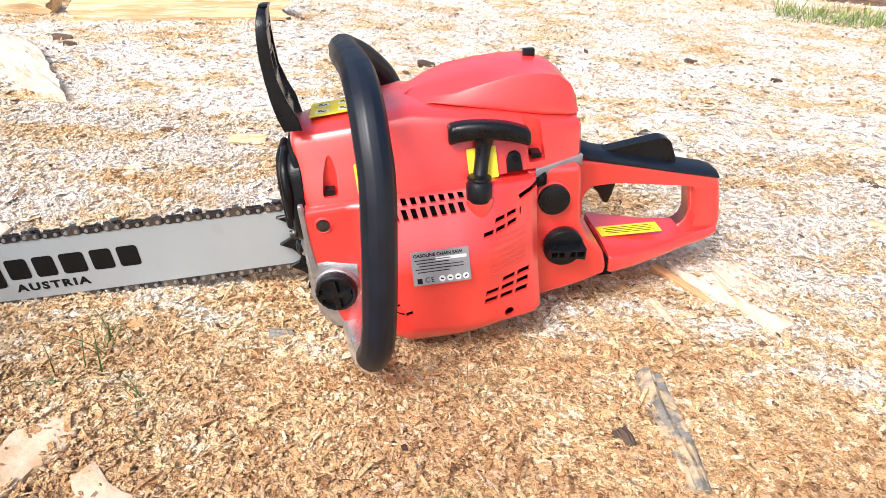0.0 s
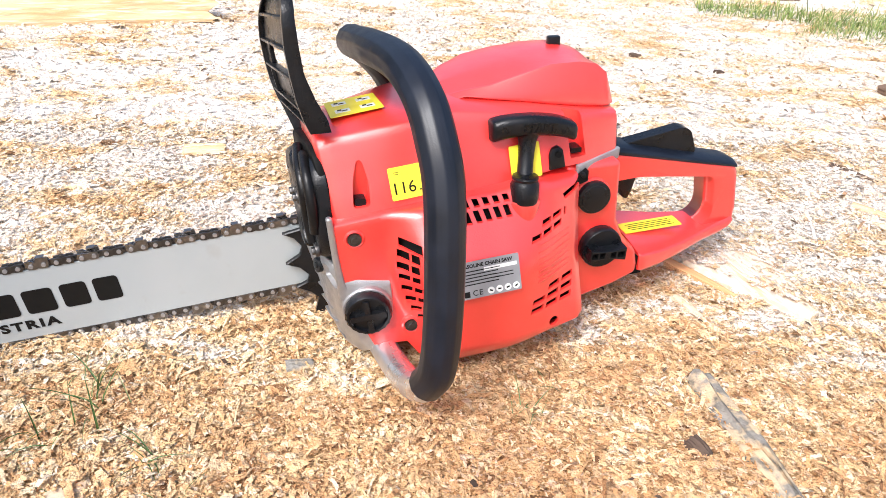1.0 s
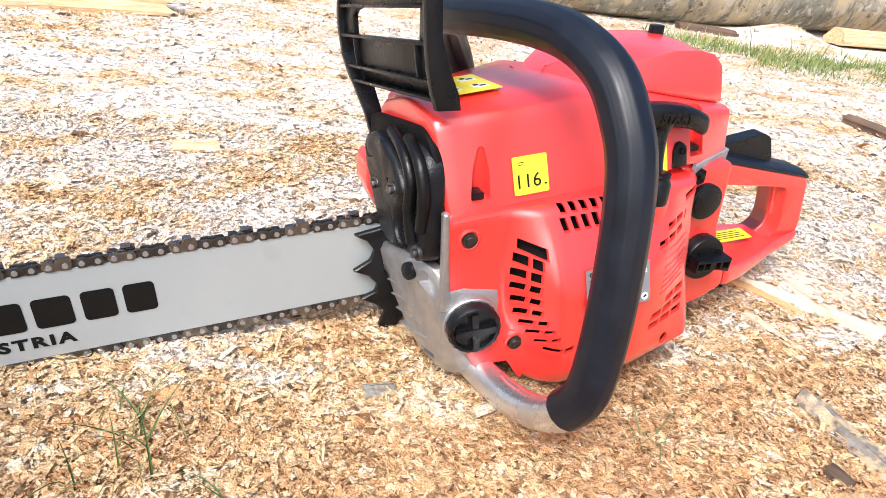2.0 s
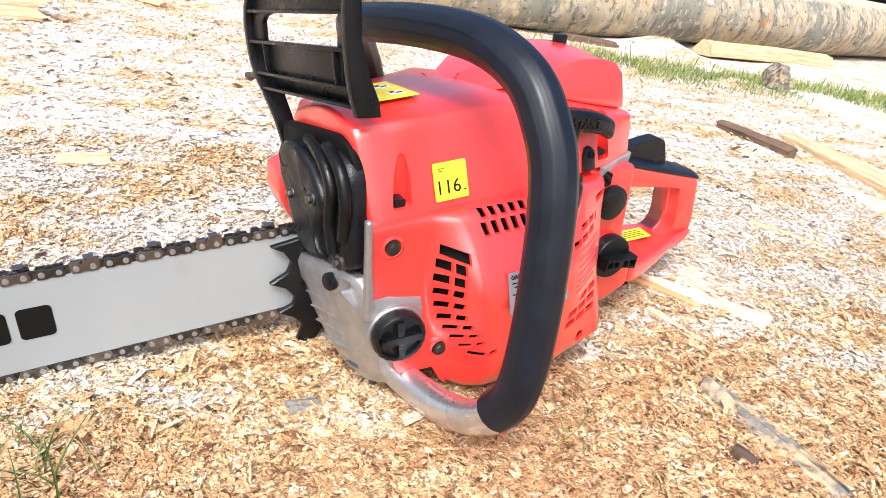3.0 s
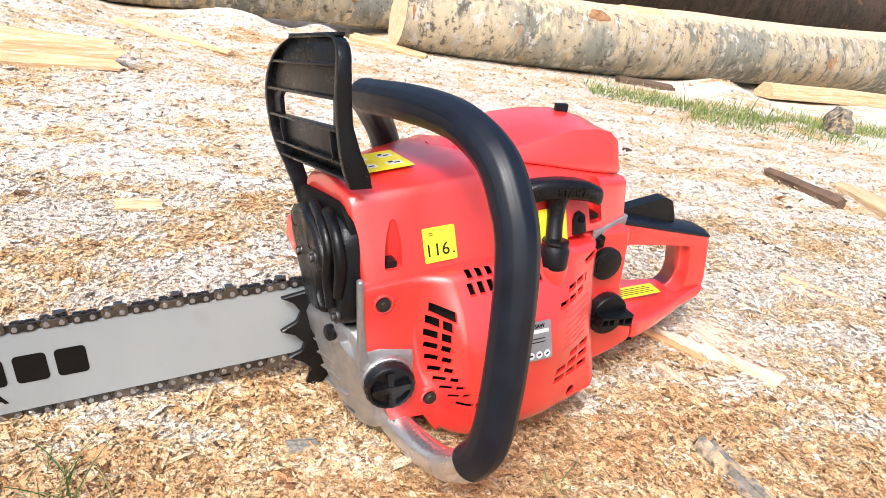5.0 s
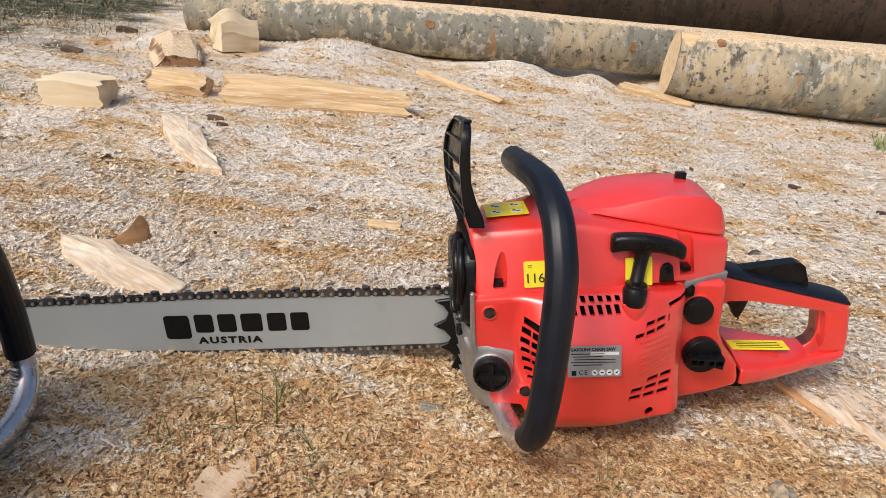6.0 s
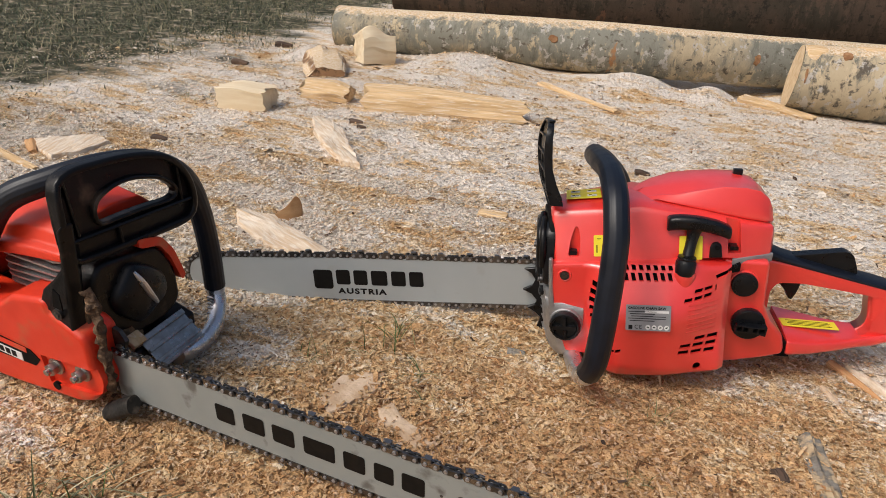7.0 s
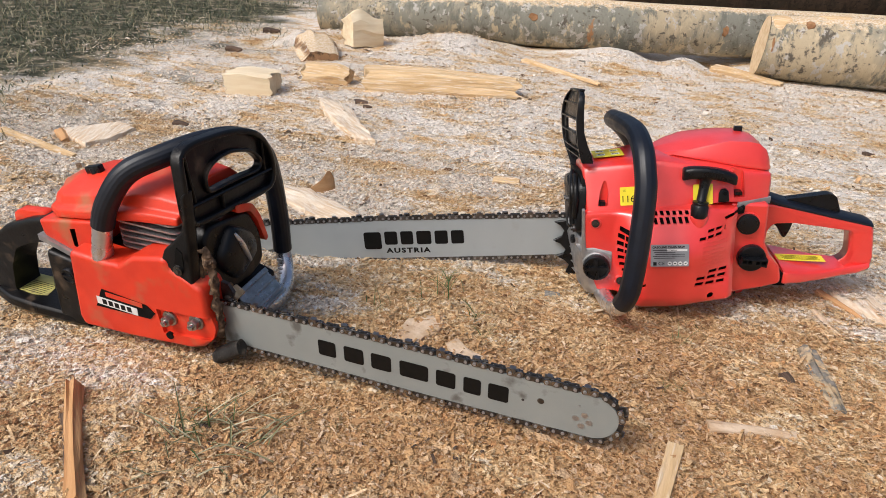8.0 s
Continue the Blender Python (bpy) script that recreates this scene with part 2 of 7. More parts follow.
def sawdust_material(name, flakes):
    """Sawdust and shavings: golden, cream and grey-white patches. flakes: one tone for each loose flake."""
    m = bpy.data.materials.new(name)
    m.use_nodes = True
    n, link = m.node_tree.nodes, m.node_tree.links.new
    b = n["Principled BSDF"]
    b.inputs["Roughness"].default_value = 0.85
    b.inputs["Specular IOR Level"].default_value = 0.2
    co = n.new("ShaderNodeTexCoord")

    def noise_tex(s, detail=4.0, stretch=(1, 1, 1)):
        mp, t = n.new("ShaderNodeMapping"), n.new("ShaderNodeTexNoise")
        mp.inputs["Scale"].default_value = stretch
        t.inputs["Scale"].default_value, t.inputs["Detail"].default_value, t.inputs["Roughness"].default_value = s, detail, 0.6
        link(co.outputs["Object"], mp.inputs[0])
        link(mp.outputs[0], t.inputs["Vector"])
        return t.outputs[0]

    def ramp(f, *stops):
        r = n.new("ShaderNodeValToRGB")
        e = r.color_ramp.elements
        while len(e) < len(stops):
            e.new(0.5)
        for k, (p, c) in zip(e, stops):
            k.position, k.color = p, (*c, 1)
        link(f, r.inputs[0])
        return r.outputs[0]

    def mix(f, a, c, kind="MIX"):
        x = n.new("ShaderNodeMix")
        x.data_type, x.blend_type = "RGBA", kind
        if isinstance(f, float):
            x.inputs[0].default_value = f
        else:
            link(f, x.inputs[0])
        link(a, x.inputs[6])
        if isinstance(c, tuple):
            x.inputs[7].default_value = (*c, 1)
        else:
            link(c, x.inputs[7])
        return x.outputs[2]

    # frosted, paler sawdust further from the saws, trodden golden patches near them
    place = n.new("ShaderNodeVectorMath")
    place.operation = "DISTANCE"
    place.inputs[1].default_value = (0.15, 0.10, 0.0)
    squeeze = n.new("ShaderNodeMapping")
    squeeze.inputs["Scale"].default_value = (0.75, 1.0, 1.0)
    link(co.outputs["Object"], squeeze.inputs[0])
    link(squeeze.outputs[0], place.inputs[0])
    north = n.new("ShaderNodeMapRange")
    for k, v in zip(("From Min", "From Max", "To Min", "To Max"), (0.33, 0.62, -0.28, 0.015)):
        north.inputs[k].default_value = v
    link(place.outputs["Value"], north.inputs["Value"])
    both = n.new("ShaderNodeMath")
    link(noise_tex(5.5, 6.0, (1.0, 1.6, 1.0)), both.inputs[0])
    link(north.outputs[0], both.inputs[1])
    streak = n.new("ShaderNodeMath")
    streak.operation = "MULTIPLY_ADD"
    streak.inputs[1].default_value = 0.62
    link(noise_tex(15.0, 5.0, (0.8, 2.2, 1.0)), streak.inputs[0])
    link(both.outputs[0], streak.inputs[2])
    clump = n.new("ShaderNodeMath")
    clump.operation = "MULTIPLY_ADD"
    clump.inputs[1].default_value = 0.34
    link(noise_tex(46.0, 4.0), clump.inputs[0])
    link(streak.outputs[0], clump.inputs[2])
    if flakes:
        isle = n.new("ShaderNodeNewGeometry").outputs["Random Per Island"]
        shift = ramp(isle, (0.0, (0.0, 0.0, 0.0)), (1.0, (0.15, 0.15, 0.15)))
        tone = ramp(isle, (0.0, (0.24, 0.19, 0.15)), (0.035, (0.46, 0.39, 0.33)), (0.085, (0.86, 0.82, 0.77)), (0.5, (0.96, 0.95, 0.93)), (1.0, (1.08, 1.08, 1.08)))
    else:
        grain = noise_tex(260.0, 3.0)
        shift = ramp(grain, (0.25, (0.0, 0.0, 0.0)), (0.75, (0.20, 0.20, 0.20)))
        tone = ramp(noise_tex(330.0, 3.0), (0.30, (0.66, 0.58, 0.50)), (0.45, (0.92, 0.90, 0.87)), (0.70, (1.05, 1.05, 1.05)))
    whole = n.new("ShaderNodeMath")
    link(clump.outputs[0], whole.inputs[0])
    link(shift, whole.inputs[1])
    half = n.new("ShaderNodeMath")
    half.operation = "MULTIPLY"
    half.inputs[1].default_value = 0.5
    link(whole.outputs[0], half.inputs[0])
    patch = ramp(half.outputs[0], (0.385, (0.49, 0.27, 0.115)), (0.44, (0.64, 0.405, 0.190)), (0.482, (0.70, 0.505, 0.285)), (0.522, (0.76, 0.63, 0.465)), (0.565, (0.83, 0.775, 0.705)))
    col = mix(1.0, patch, tone, "MULTIPLY")
    soil = ramp(noise_tex(21.0, 6.0), (0.67, (0, 0, 0)), (0.74, (0.7, 0.7, 0.7)))
    col = mix(soil, col, (0.13, 0.085, 0.055))
    if not flakes:
        speck = ramp(noise_tex(420.0, 2.0), (0.66, (0, 0, 0)), (0.72, (1, 1, 1)))
        col = mix(speck, col, (0.10, 0.06, 0.03))
        # trodden grass: earth tones beyond a wavering edge
        sep = n.new("ShaderNodeSeparateXYZ")
        link(co.outputs["Object"], sep.inputs[0])
        a = n.new("ShaderNodeMath")
        a.operation = "MULTIPLY_ADD"
        a.inputs[1].default_value, a.inputs[2].default_value = 0.16, 1.42
        link(sep.outputs["Y"], a.inputs[0])
        c = n.new("ShaderNodeMath")
        c.operation = "ADD"
        link(a.outputs[0], c.inputs[0])
        link(sep.outputs["X"], c.inputs[1])
        d = n.new("ShaderNodeMath")
        d.operation = "MULTIPLY_ADD"
        d.inputs[1].default_value, d.inputs[2].default_value = 1.9, -0.95
        link(noise_tex(3.0, 6.0), d.inputs[0])
        e = n.new("ShaderNodeMath")
        e.operation = "ADD"
        link(c.outputs[0], e.inputs[0])
        link(d.outputs[0], e.inputs[1])
        earth = ramp(noise_tex(16.0, 8.0), (0.38, (0.030, 0.034, 0.019)), (0.52, (0.075, 0.072, 0.042)), (0.60, (0.22, 0.18, 0.12)), (0.68, (0.52, 0.44, 0.34)))
        col = mix(ramp(e.outputs[0], (0.0, (1, 1, 1)), (0.30, (0, 0, 0))), col, earth)
    if flakes:
        mixed = ramp(isle, (0.0, (0.18, 0.10, 0.06)), (0.025, (0.38, 0.22, 0.12)), (0.07, (0.60, 0.33, 0.16)), (0.16, (0.66, 0.40, 0.22)), (0.34, (0.64, 0.44, 0.23)), (0.55, (0.65, 0.48, 0.28)), (0.78, (0.70, 0.57, 0.38)), (0.92, (0.75, 0.67, 0.54)), (1.0, (0.78, 0.75, 0.70)))
        col = mix(0.30, col, mixed)
    link(col, b.inputs["Base Color"])
    bump, fine = n.new("ShaderNodeBump"), n.new("ShaderNodeBump")
    bump.inputs["Strength"].default_value, bump.inputs["Distance"].default_value = 1.0, 0.010
    fine.inputs["Strength"].default_value, fine.inputs["Distance"].default_value = 0.8, 0.002
    link(noise_tex(90.0, 4.0), bump.inputs["Height"])
    link(noise_tex(420.0, 3.0), fine.inputs["Height"])
    link(bump.outputs[0], fine.inputs["Normal"])
    link(fine.outputs[0], b.inputs["Normal"])
    return m


SAWDUST = sawdust_material("sawdust", False)
FLAKE = sawdust_material("wood_flakes", True)


def raw_mesh(name, verts, faces, mat, smooth_faces=False):
    """A mesh object out of arrays: verts (n, 3), faces (m, k)."""
    me = bpy.data.meshes.new(name)
    k = faces.shape[1]
    me.vertices.add(len(verts))
    me.vertices.foreach_set("co", np.asarray(verts, np.float32).ravel())
    me.loops.add(faces.size)
    me.loops.foreach_set("vertex_index", faces.astype(np.int32).ravel())
    me.polygons.add(len(faces))
    me.polygons.foreach_set("loop_start", np.arange(0, faces.size, k, dtype=np.int32))
    me.update(calc_edges=True)
    me.polygons.foreach_set("use_smooth", np.full(len(faces), smooth_faces))
    me.materials.append(mat)
    me.validate()
    return new(name, me)


xs, ys = grow(-1.05, 1.15, 0.008, (-70, 70)), grow(0.0, 1.6, 0.008, (-30, 90))
gv = np.array([(x, y, ground_height(x, y)) for y in ys for x in xs])
nx, ny = len(xs), len(ys)
gi = np.arange(nx * ny).reshape(ny, nx)
gf = np.stack([gi[:-1, :-1], gi[:-1, 1:], gi[1:, 1:], gi[1:, :-1]], -1).reshape(-1, 4)
ground = raw_mesh("ground", gv, gf, SAWDUST, True)
tagged(ground, "trodden ground covered with golden and pale sawdust", "ground", kind="structure")


def height_at(x, y):
    """The ground's height at arrays of places, by its grid."""
    gz = gv[:, 2].reshape(ny, nx)
    i = np.clip(np.searchsorted(xs, x) - 1, 0, nx - 2)
    j = np.clip(np.searchsorted(ys, y) - 1, 0, ny - 2)
    ax, ay = np.array(xs), np.array(ys)
    u, v = (x - ax[i]) / (ax[i + 1] - ax[i]), (y - ay[j]) / (ay[j + 1] - ay[j])
    return (gz[j, i] * (1 - u) + gz[j, i + 1] * u) * (1 - v) + (gz[j + 1, i] * (1 - u) + gz[j + 1, i + 1] * u) * v


def clumps(x, y, s):
    return np.array([noise.noise((a * s, b * s, 1.7)) for a, b in zip(x, y)])


def scatter_flakes(name, count, box, length, rng, label, keep=None, rough=1.0, mat=None, slim=1.0, category="wood shavings"):
    """Loose curled shavings strewn over a stretch of ground, in one mesh."""
    x, y = rng.uniform(box[0], box[1], count), rng.uniform(box[2], box[3], count)
    if keep is not None:
        k = keep(x, y, rng)
        x, y = x[k], y[k]
        count = len(x)
    ln = length * rng.lognormal(0.0, 0.45, count)
    wd = ln * slim * rng.uniform(0.25, 0.75, count)
    yaw, tilt, roll = rng.uniform(0, 6.283, count), rough * rng.normal(0, 0.26, count), rough * rng.normal(0, 0.30, count)
    curl = ln * rng.uniform(-0.05, 0.2, count)
    skew = rng.uniform(-0.3, 0.3, (count, 6))
    base = np.array([(-0.5, -0.5), (0, -0.5), (0.5, -0.5), (0.5, 0.5), (0, 0.5), (-0.5, 0.5)])
    px = (base[None, :, 0] + 0.35 * skew) * ln[:, None]
    py = (base[None, :, 1] + 0.6 * skew[:, ::-1]) * wd[:, None]
    pz = np.array([0, 1, 0, 0, 1, 0])[None, :] * curl[:, None]
    z1 = pz + px * np.sin(tilt)[:, None] + py * np.sin(roll)[:, None]
    x1, y1 = px * np.cos(tilt)[:, None], py * np.cos(roll)[:, None]
    c, s = np.cos(yaw)[:, None], np.sin(yaw)[:, None]
    lift = height_at(x, y) + 0.0012 + rough * rng.uniform(0, 0.0028, count) + 0.22 * ln * np.abs(np.sin(tilt))
    v = np.stack([x[:, None] + x1 * c - y1 * s, y[:, None] + x1 * s + y1 * c, lift[:, None] + z1], -1).reshape(-1, 3)
    f = (np.arange(count)[:, None, None] * 6 + np.array([(0, 1, 4, 5), (1, 2, 3, 4)])[None]).reshape(-1, 4)
    return tagged(raw_mesh(name, v, f, mat or FLAKE), label, category, kind="stuff")


rng = np.random.default_rng(7)
scatter_flakes("wood_shavings", 230000, (-0.75, 0.75, -0.12, 0.62), 0.0034, rng, "loose golden wood shavings strewn over the sawdust", rough=0.75)
scatter_flakes("wood_slivers", 60000, (-0.85, 0.75, -0.12, 0.80), 0.0068, rng, "thin pale slivers of wood strewn over the sawdust", rough=0.8, slim=0.26)
scatter_flakes("wood_shavings", 130000, (-1.45, 0.95, 0.60, 1.05), 0.0036, rng, "loose pale and golden shavings between the saws and the wood", rough=0.7)
scatter_flakes("wood_shavings", 30000, (-1.30, -0.75, 0.0, 0.62), 0.0036, rng, "loose pale shavings beside the older saw")
scatter_flakes("wood_shavings", 95000, (-2.0, 1.6, 1.0, 2.4), 0.0048, rng, "loose pale wood shavings strewn over the sawdust",
               lambda x, y, r: (x + 0.16 * y + 1.36 + r.normal(0, 0.16, len(x)) > 0.05 + 0.3 * clumps(x, y, 2.5)) & (r.uniform(0, 1, len(x)) < 1.25 - 0.35 * (y - 0.85)), 0.9)


# ---- grass ----
def grass_material(name, a, b, dry, loose=True):
    m = material(name, a, 0.6, tint=b, scale=8)
    n, link = m.node_tree.nodes, m.node_tree.links.new
    isle = n.new("ShaderNodeNewGeometry") if loose else n.new("ShaderNodeObjectInfo")
    r = n.new("ShaderNodeValToRGB")
    e = r.color_ramp.elements
    e[0].position, e[0].color = 0.0, (*a, 1)
    e[1].position, e[1].color = 1.0, (*dry, 1)
    k = e.new(0.6)
    k.color = (*b, 1)
    link(isle.outputs["Random Per Island" if loose else "Random"], r.inputs[0])
    link(r.outputs[0], n["Principled BSDF"].inputs["Base Color"])
    return m


GRASS_DARK = grass_material("trodden_grass", (0.024, 0.042, 0.016), (0.062, 0.085, 0.036), (0.26, 0.22, 0.14))
GRASS_GREEN = grass_material("fresh_grass", (0.08, 0.14, 0.025), (0.18, 0.25, 0.05), (0.44, 0.42, 0.16))
TUFT = grass_material("tuft_grass", (0.035, 0.075, 0.012), (0.08, 0.13, 0.03), (0.22, 0.22, 0.09), False)
HAY = grass_material("dry_grass", (0.12, 0.11, 0.05), (0.30, 0.26, 0.14), (0.46, 0.42, 0.28))
HAY_TUFT = grass_material("dry_tuft", (0.08, 0.09, 0.03), (0.26, 0.23, 0.12), (0.46, 0.42, 0.28), False)


def blades(x, y, z, length, width, lean, rng, flat=0.0):
    """Arrays of bent blades, two quads each: verts, faces."""
    n = len(x)
    yaw = rng.uniform(0, 6.283, n)
    ln, le = length * rng.lognormal(0, 0.35, n), np.clip(rng.normal(lean, 0.35, n), 0, 1.45)
    d, sd = np.stack([np.cos(yaw), np.sin(yaw)], 1), np.stack([-np.sin(yaw), np.cos(yaw)], 1)
    rows = []
    for k, (t, w) in enumerate(((0, 1.0), (0.55, 0.8), (1.0, 0.15))):
        a = le * (0.4 + 0.6 * t)
        r, h = ln * t * np.sin(a), ln * t * np.cos(a) * (1 - flat * t)
        for s in (-1, 1):
            p = d * r[:, None] + sd * (s * 0.5 * width * w)
            rows.append(np.stack([x + p[:, 0], y + p[:, 1], z + h], 1))
    v = np.stack(rows, 1).reshape(-1, 3)
    f = (np.arange(n)[:, None, None] * 6 + np.array([(0, 1, 3, 2), (2, 3, 5, 4)])[None]).reshape(-1, 4)
    return v, f


def meadow(name, count, box, keep, length, width, lean, mat, label):
    x, y = rng.uniform(box[0], box[1], count), rng.uniform(box[2], box[3], count)
    k = keep(x, y)
    x, y = x[k], y[k]
    v, f = blades(x, y, height_at(x, y) - 0.002, length, width, lean, rng)
    return tagged(raw_mesh(name, v, f, mat), label, "grass", kind="stuff")


def trodden(x, y):
    """Grass thins out in patches towards the sawdust."""
    edge = x + 0.16 * y + 1.36 + 0.40 * clumps(x, y, 2.2) + 0.22 * clumps(x, y, 7.0)
    return (edge < rng.normal(0.02, 0.12, len(x))) & (clumps(x, y, 11.0) > rng.normal(-0.25, 0.25, len(x)))


meadow("grass", 90000, (-4.2, -0.8, 0.6, 6.0), trodden, 0.020, 0.0032, 1.15, GRASS_DARK, "dark trodden grass mixed with sawdust")
meadow("straw", 16000, (-4.0, -0.7, 0.6, 5.0), lambda x, y: (x + 0.16 * y + 1.22 + 0.6 * clumps(x, y, 2.5) < rng.normal(0, 0.2, len(x))),
       0.045, 0.0022, 1.4, HAY, "dry straw lying in the trodden grass")
meadow("grass", 22000, (0.90, 2.5, 1.7, 2.35), lambda x, y: np.abs(y - 2.0 + 0.10 * (x - 1.4) + 0.06 * clumps(x, y, 4)) < rng.normal(0.08, 0.05, len(x)) * (0.4 + 1.0 * (clumps(x, y, 5) > -0.15)),
       0.024, 0.0026, 0.8, GRASS_GREEN, "green strip of short grass in front of the logs")


def blade_mesh(name, bend, mat):
    """One blade of grass a metre long, bent along x, on a shared mesh."""
    bm, rings = bmesh.new(), []
    for k in range(6):
        t = k / 5
        a = bend * t
        w = 0.019 * (1 - 0.85 * t ** 1.5)
        c = Vector((math.sin(a) * t, 0, math.cos(a) * t))
        rings.append([bm.verts.new(c + Vector((0, -w, 0))), bm.verts.new(c + Vector((0.010 * (1 - t) + 0.002, 0, -0.006))), bm.verts.new(c + Vector((0, w, 0)))])
    for a, b in zip(rings, rings[1:]):
        for k in range(2):
            bm.faces.new((a[k], a[k + 1], b[k + 1], b[k]))
    me = bpy.data.meshes.new(name)
    bm.to_mesh(me)
    bm.free()
    me.materials.append(mat)
    return me


BLADES = {}


def tuft(x, y, count, length, spread, mat=TUFT, lean=0.45, label="small tuft of green grass growing through sawdust"):
    """A tuft: each blade is a piece of its own, on shared meshes."""
    if mat.name not in BLADES:
        BLADES[mat.name] = [blade_mesh("blade", b, mat) for b in (0.25, 0.6, 1.0, 1.4)]
    z = ground_height(x, y)
    thing = tagged(new("grass_tuft"), label, "grass tuft", "grass tufts in the sawdust")
    thing.location = (x, y, z)
    for k in range(int(count * 1.25)):
        ob = new("blade", BLADES[mat.name][int(rng.integers(0, 4))])
        ob.parent = thing
        dx, dy = rng.normal(0, spread, 2)
        s = length * min(1.5, float(rng.lognormal(0, 0.35)))
        ob.matrix_basis = Matrix.Translation((dx, dy, ground_height(x + dx, y + dy) - z - 0.001)) @ Matrix.Rotation(float(rng.uniform(0, 6.283)), 4, "Z") @ Matrix.Rotation(float(abs(rng.normal(lean * 0.5, 0.25))), 4, "Y") @ Matrix.Scale(s, 4)
    return thing


for tx, ty, tc, tl, ts in ((0.14, 0.495, 16, 0.030, 0.007), (-0.17, 0.505, 16, 0.045, 0.014), (-0.11, 0.45, 8, 0.035, 0.006), (-0.185, 0.455, 14, 0.035, 0.014),
                           (-0.08, 0.415, 7, 0.03, 0.006), (-0.17, 0.21, 10, 0.022, 0.01), (0.0, 0.262, 14, 0.02, 0.012), (0.14, 0.385, 12, 0.028, 0.01),
                           (0.165, 0.52, 5, 0.03, 0.008), (-0.235, 0.42, 9, 0.035, 0.01), (-0.60, 1.32, 7, 0.03, 0.02), (-1.12, 1.36, 26, 0.04, 0.035), (-0.36, 1.85, 20, 0.03, 0.035)):
    tuft(tx, ty, tc, 0.68 * tl, ts, lean=0.9)
tuft(-0.275, 0.145, 60, 0.045, 0.03, HAY_TUFT, 1.6, "matted tuft of dry and green grass in sawdust")
tuft(-0.30, 0.15, 20, 0.03, 0.02, TUFT, 0.9)


# ---- felled logs ----
def bark_material(name, light, grey, dark, rust, dust):
    """Beech bark: warm light bark, blue-grey blotches, bands round the trunk, dark spots, rusty scars, sawdust on what faces up."""
    m = bpy.data.materials.new(name)
    m.use_nodes = True
    n, link = m.node_tree.nodes, m.node_tree.links.new
    p = n["Principled BSDF"]
    p.inputs["Roughness"].default_value, p.inputs["Specular IOR Level"].default_value = 0.8, 0.2
    co = n.new("ShaderNodeTexCoord")

    def field(s, lo, hi, stretch=(1, 1, 1), detail=6.0, rough=0.6, shift=0.0):
        mp, t, r = n.new("ShaderNodeMapping"), n.new("ShaderNodeTexNoise"), n.new("ShaderNodeMapRange")
        mp.inputs["Scale"].default_value, mp.inputs["Location"].default_value = stretch, (shift, shift, 0)
        t.inputs["Scale"].default_value, t.inputs["Detail"].default_value, t.inputs["Roughness"].default_value = s, detail, rough
        r.inputs["From Min"].default_value, r.inputs["From Max"].default_value = lo, hi
        link(co.outputs["Object"], mp.inputs[0])
        link(mp.outputs[0], t.inputs["Vector"])
        link(t.outputs[0], r.inputs["Value"])
        return r.outputs[0], t.outputs[0]

    def mix(f, x, c):
        k = n.new("ShaderNodeMix")
        k.data_type = "RGBA"
        link(f, k.inputs[0])
        for q, v in ((6, x), (7, c)):
            if isinstance(v, tuple):
                k.inputs[q].default_value = (*v, 1)
            else:
                link(v, k.inputs[q])
        return k.outputs[2]

    lichen = tuple(min(0.8, 0.35 * x + 0.30) for x in light)
    col = mix(field(2.6, 0.45, 0.56, (1.2, 1, 1), 5.0)[0], light, grey)
    col = mix(field(9.0, 0.50, 0.58, (2.2, 0.7, 0.7), 10.0, 0.75, 3.0)[0], col, tuple(0.72 * x for x in grey))
    col = mix(field(14.0, 0.545, 0.60, (1.6, 0.8, 0.8), 10.0, 0.72, 7.0)[0], col, tuple(min(0.8, 1.15 * x) for x in light))
    col = mix(field(22.0, 0.575, 0.61, (1.2, 1.0, 1.0), 6.0, 0.65, 33.0)[0], col, lichen if light[0] > 0.2 else light)
    col = mix(field(10.0, 0.575, 0.63, (1.5, 1, 1), 10.0, 0.75, 11.0)[0], col, dark)
    col = mix(field(34.0, 0.60, 0.65, (1, 1.6, 1.6), 4.0, 0.6, 15.0)[0], col, tuple(1.3 * x for x in dark))
    col = mix(field(5.0, 0.64, 0.68, (1.5, 1, 1), 8.0, 0.65, 21.0)[0], col, rust)
    geo, sep = n.new("ShaderNodeNewGeometry"), n.new("ShaderNodeSeparateXYZ")
    link(geo.outputs["Normal"], sep.inputs[0])
    tot = n.new("ShaderNodeMath")
    tot.operation = "MULTIPLY_ADD"
    tot.inputs[1].default_value = 0.8
    link(field(34.0, 0, 1, (1, 1, 1), 10.0, 0.75)[1], tot.inputs[0])
    link(sep.outputs["Z"], tot.inputs[2])
    lie = n.new("ShaderNodeMapRange")
    lie.inputs["From Min"].default_value, lie.inputs["From Max"].default_value = dust + 0.4, dust + 0.52
    link(tot.outputs[0], lie.inputs["Value"])
    grains = mix(field(150.0, 0.4, 0.6)[0], (0.55, 0.38, 0.20), (0.72, 0.62, 0.48))
    col = mix(lie.outputs[0], col, grains)
    link(col, p.inputs["Base Color"])
    b1, b2 = n.new("ShaderNodeBump"), n.new("ShaderNodeBump")
    b1.inputs["Strength"].default_value, b1.inputs["Distance"].default_value = 0.7, 0.012
    b2.inputs["Strength"].default_value, b2.inputs["Distance"].default_value = 0.8, 0.003
    link(field(12.0, 0, 1, (1.5, 1, 1), 6.0, 0.7, 7.0)[1], b1.inputs["Height"])
    link(field(90.0, 0, 1)[1], b2.inputs["Height"])
    link(b1.outputs[0], b2.inputs["Normal"])
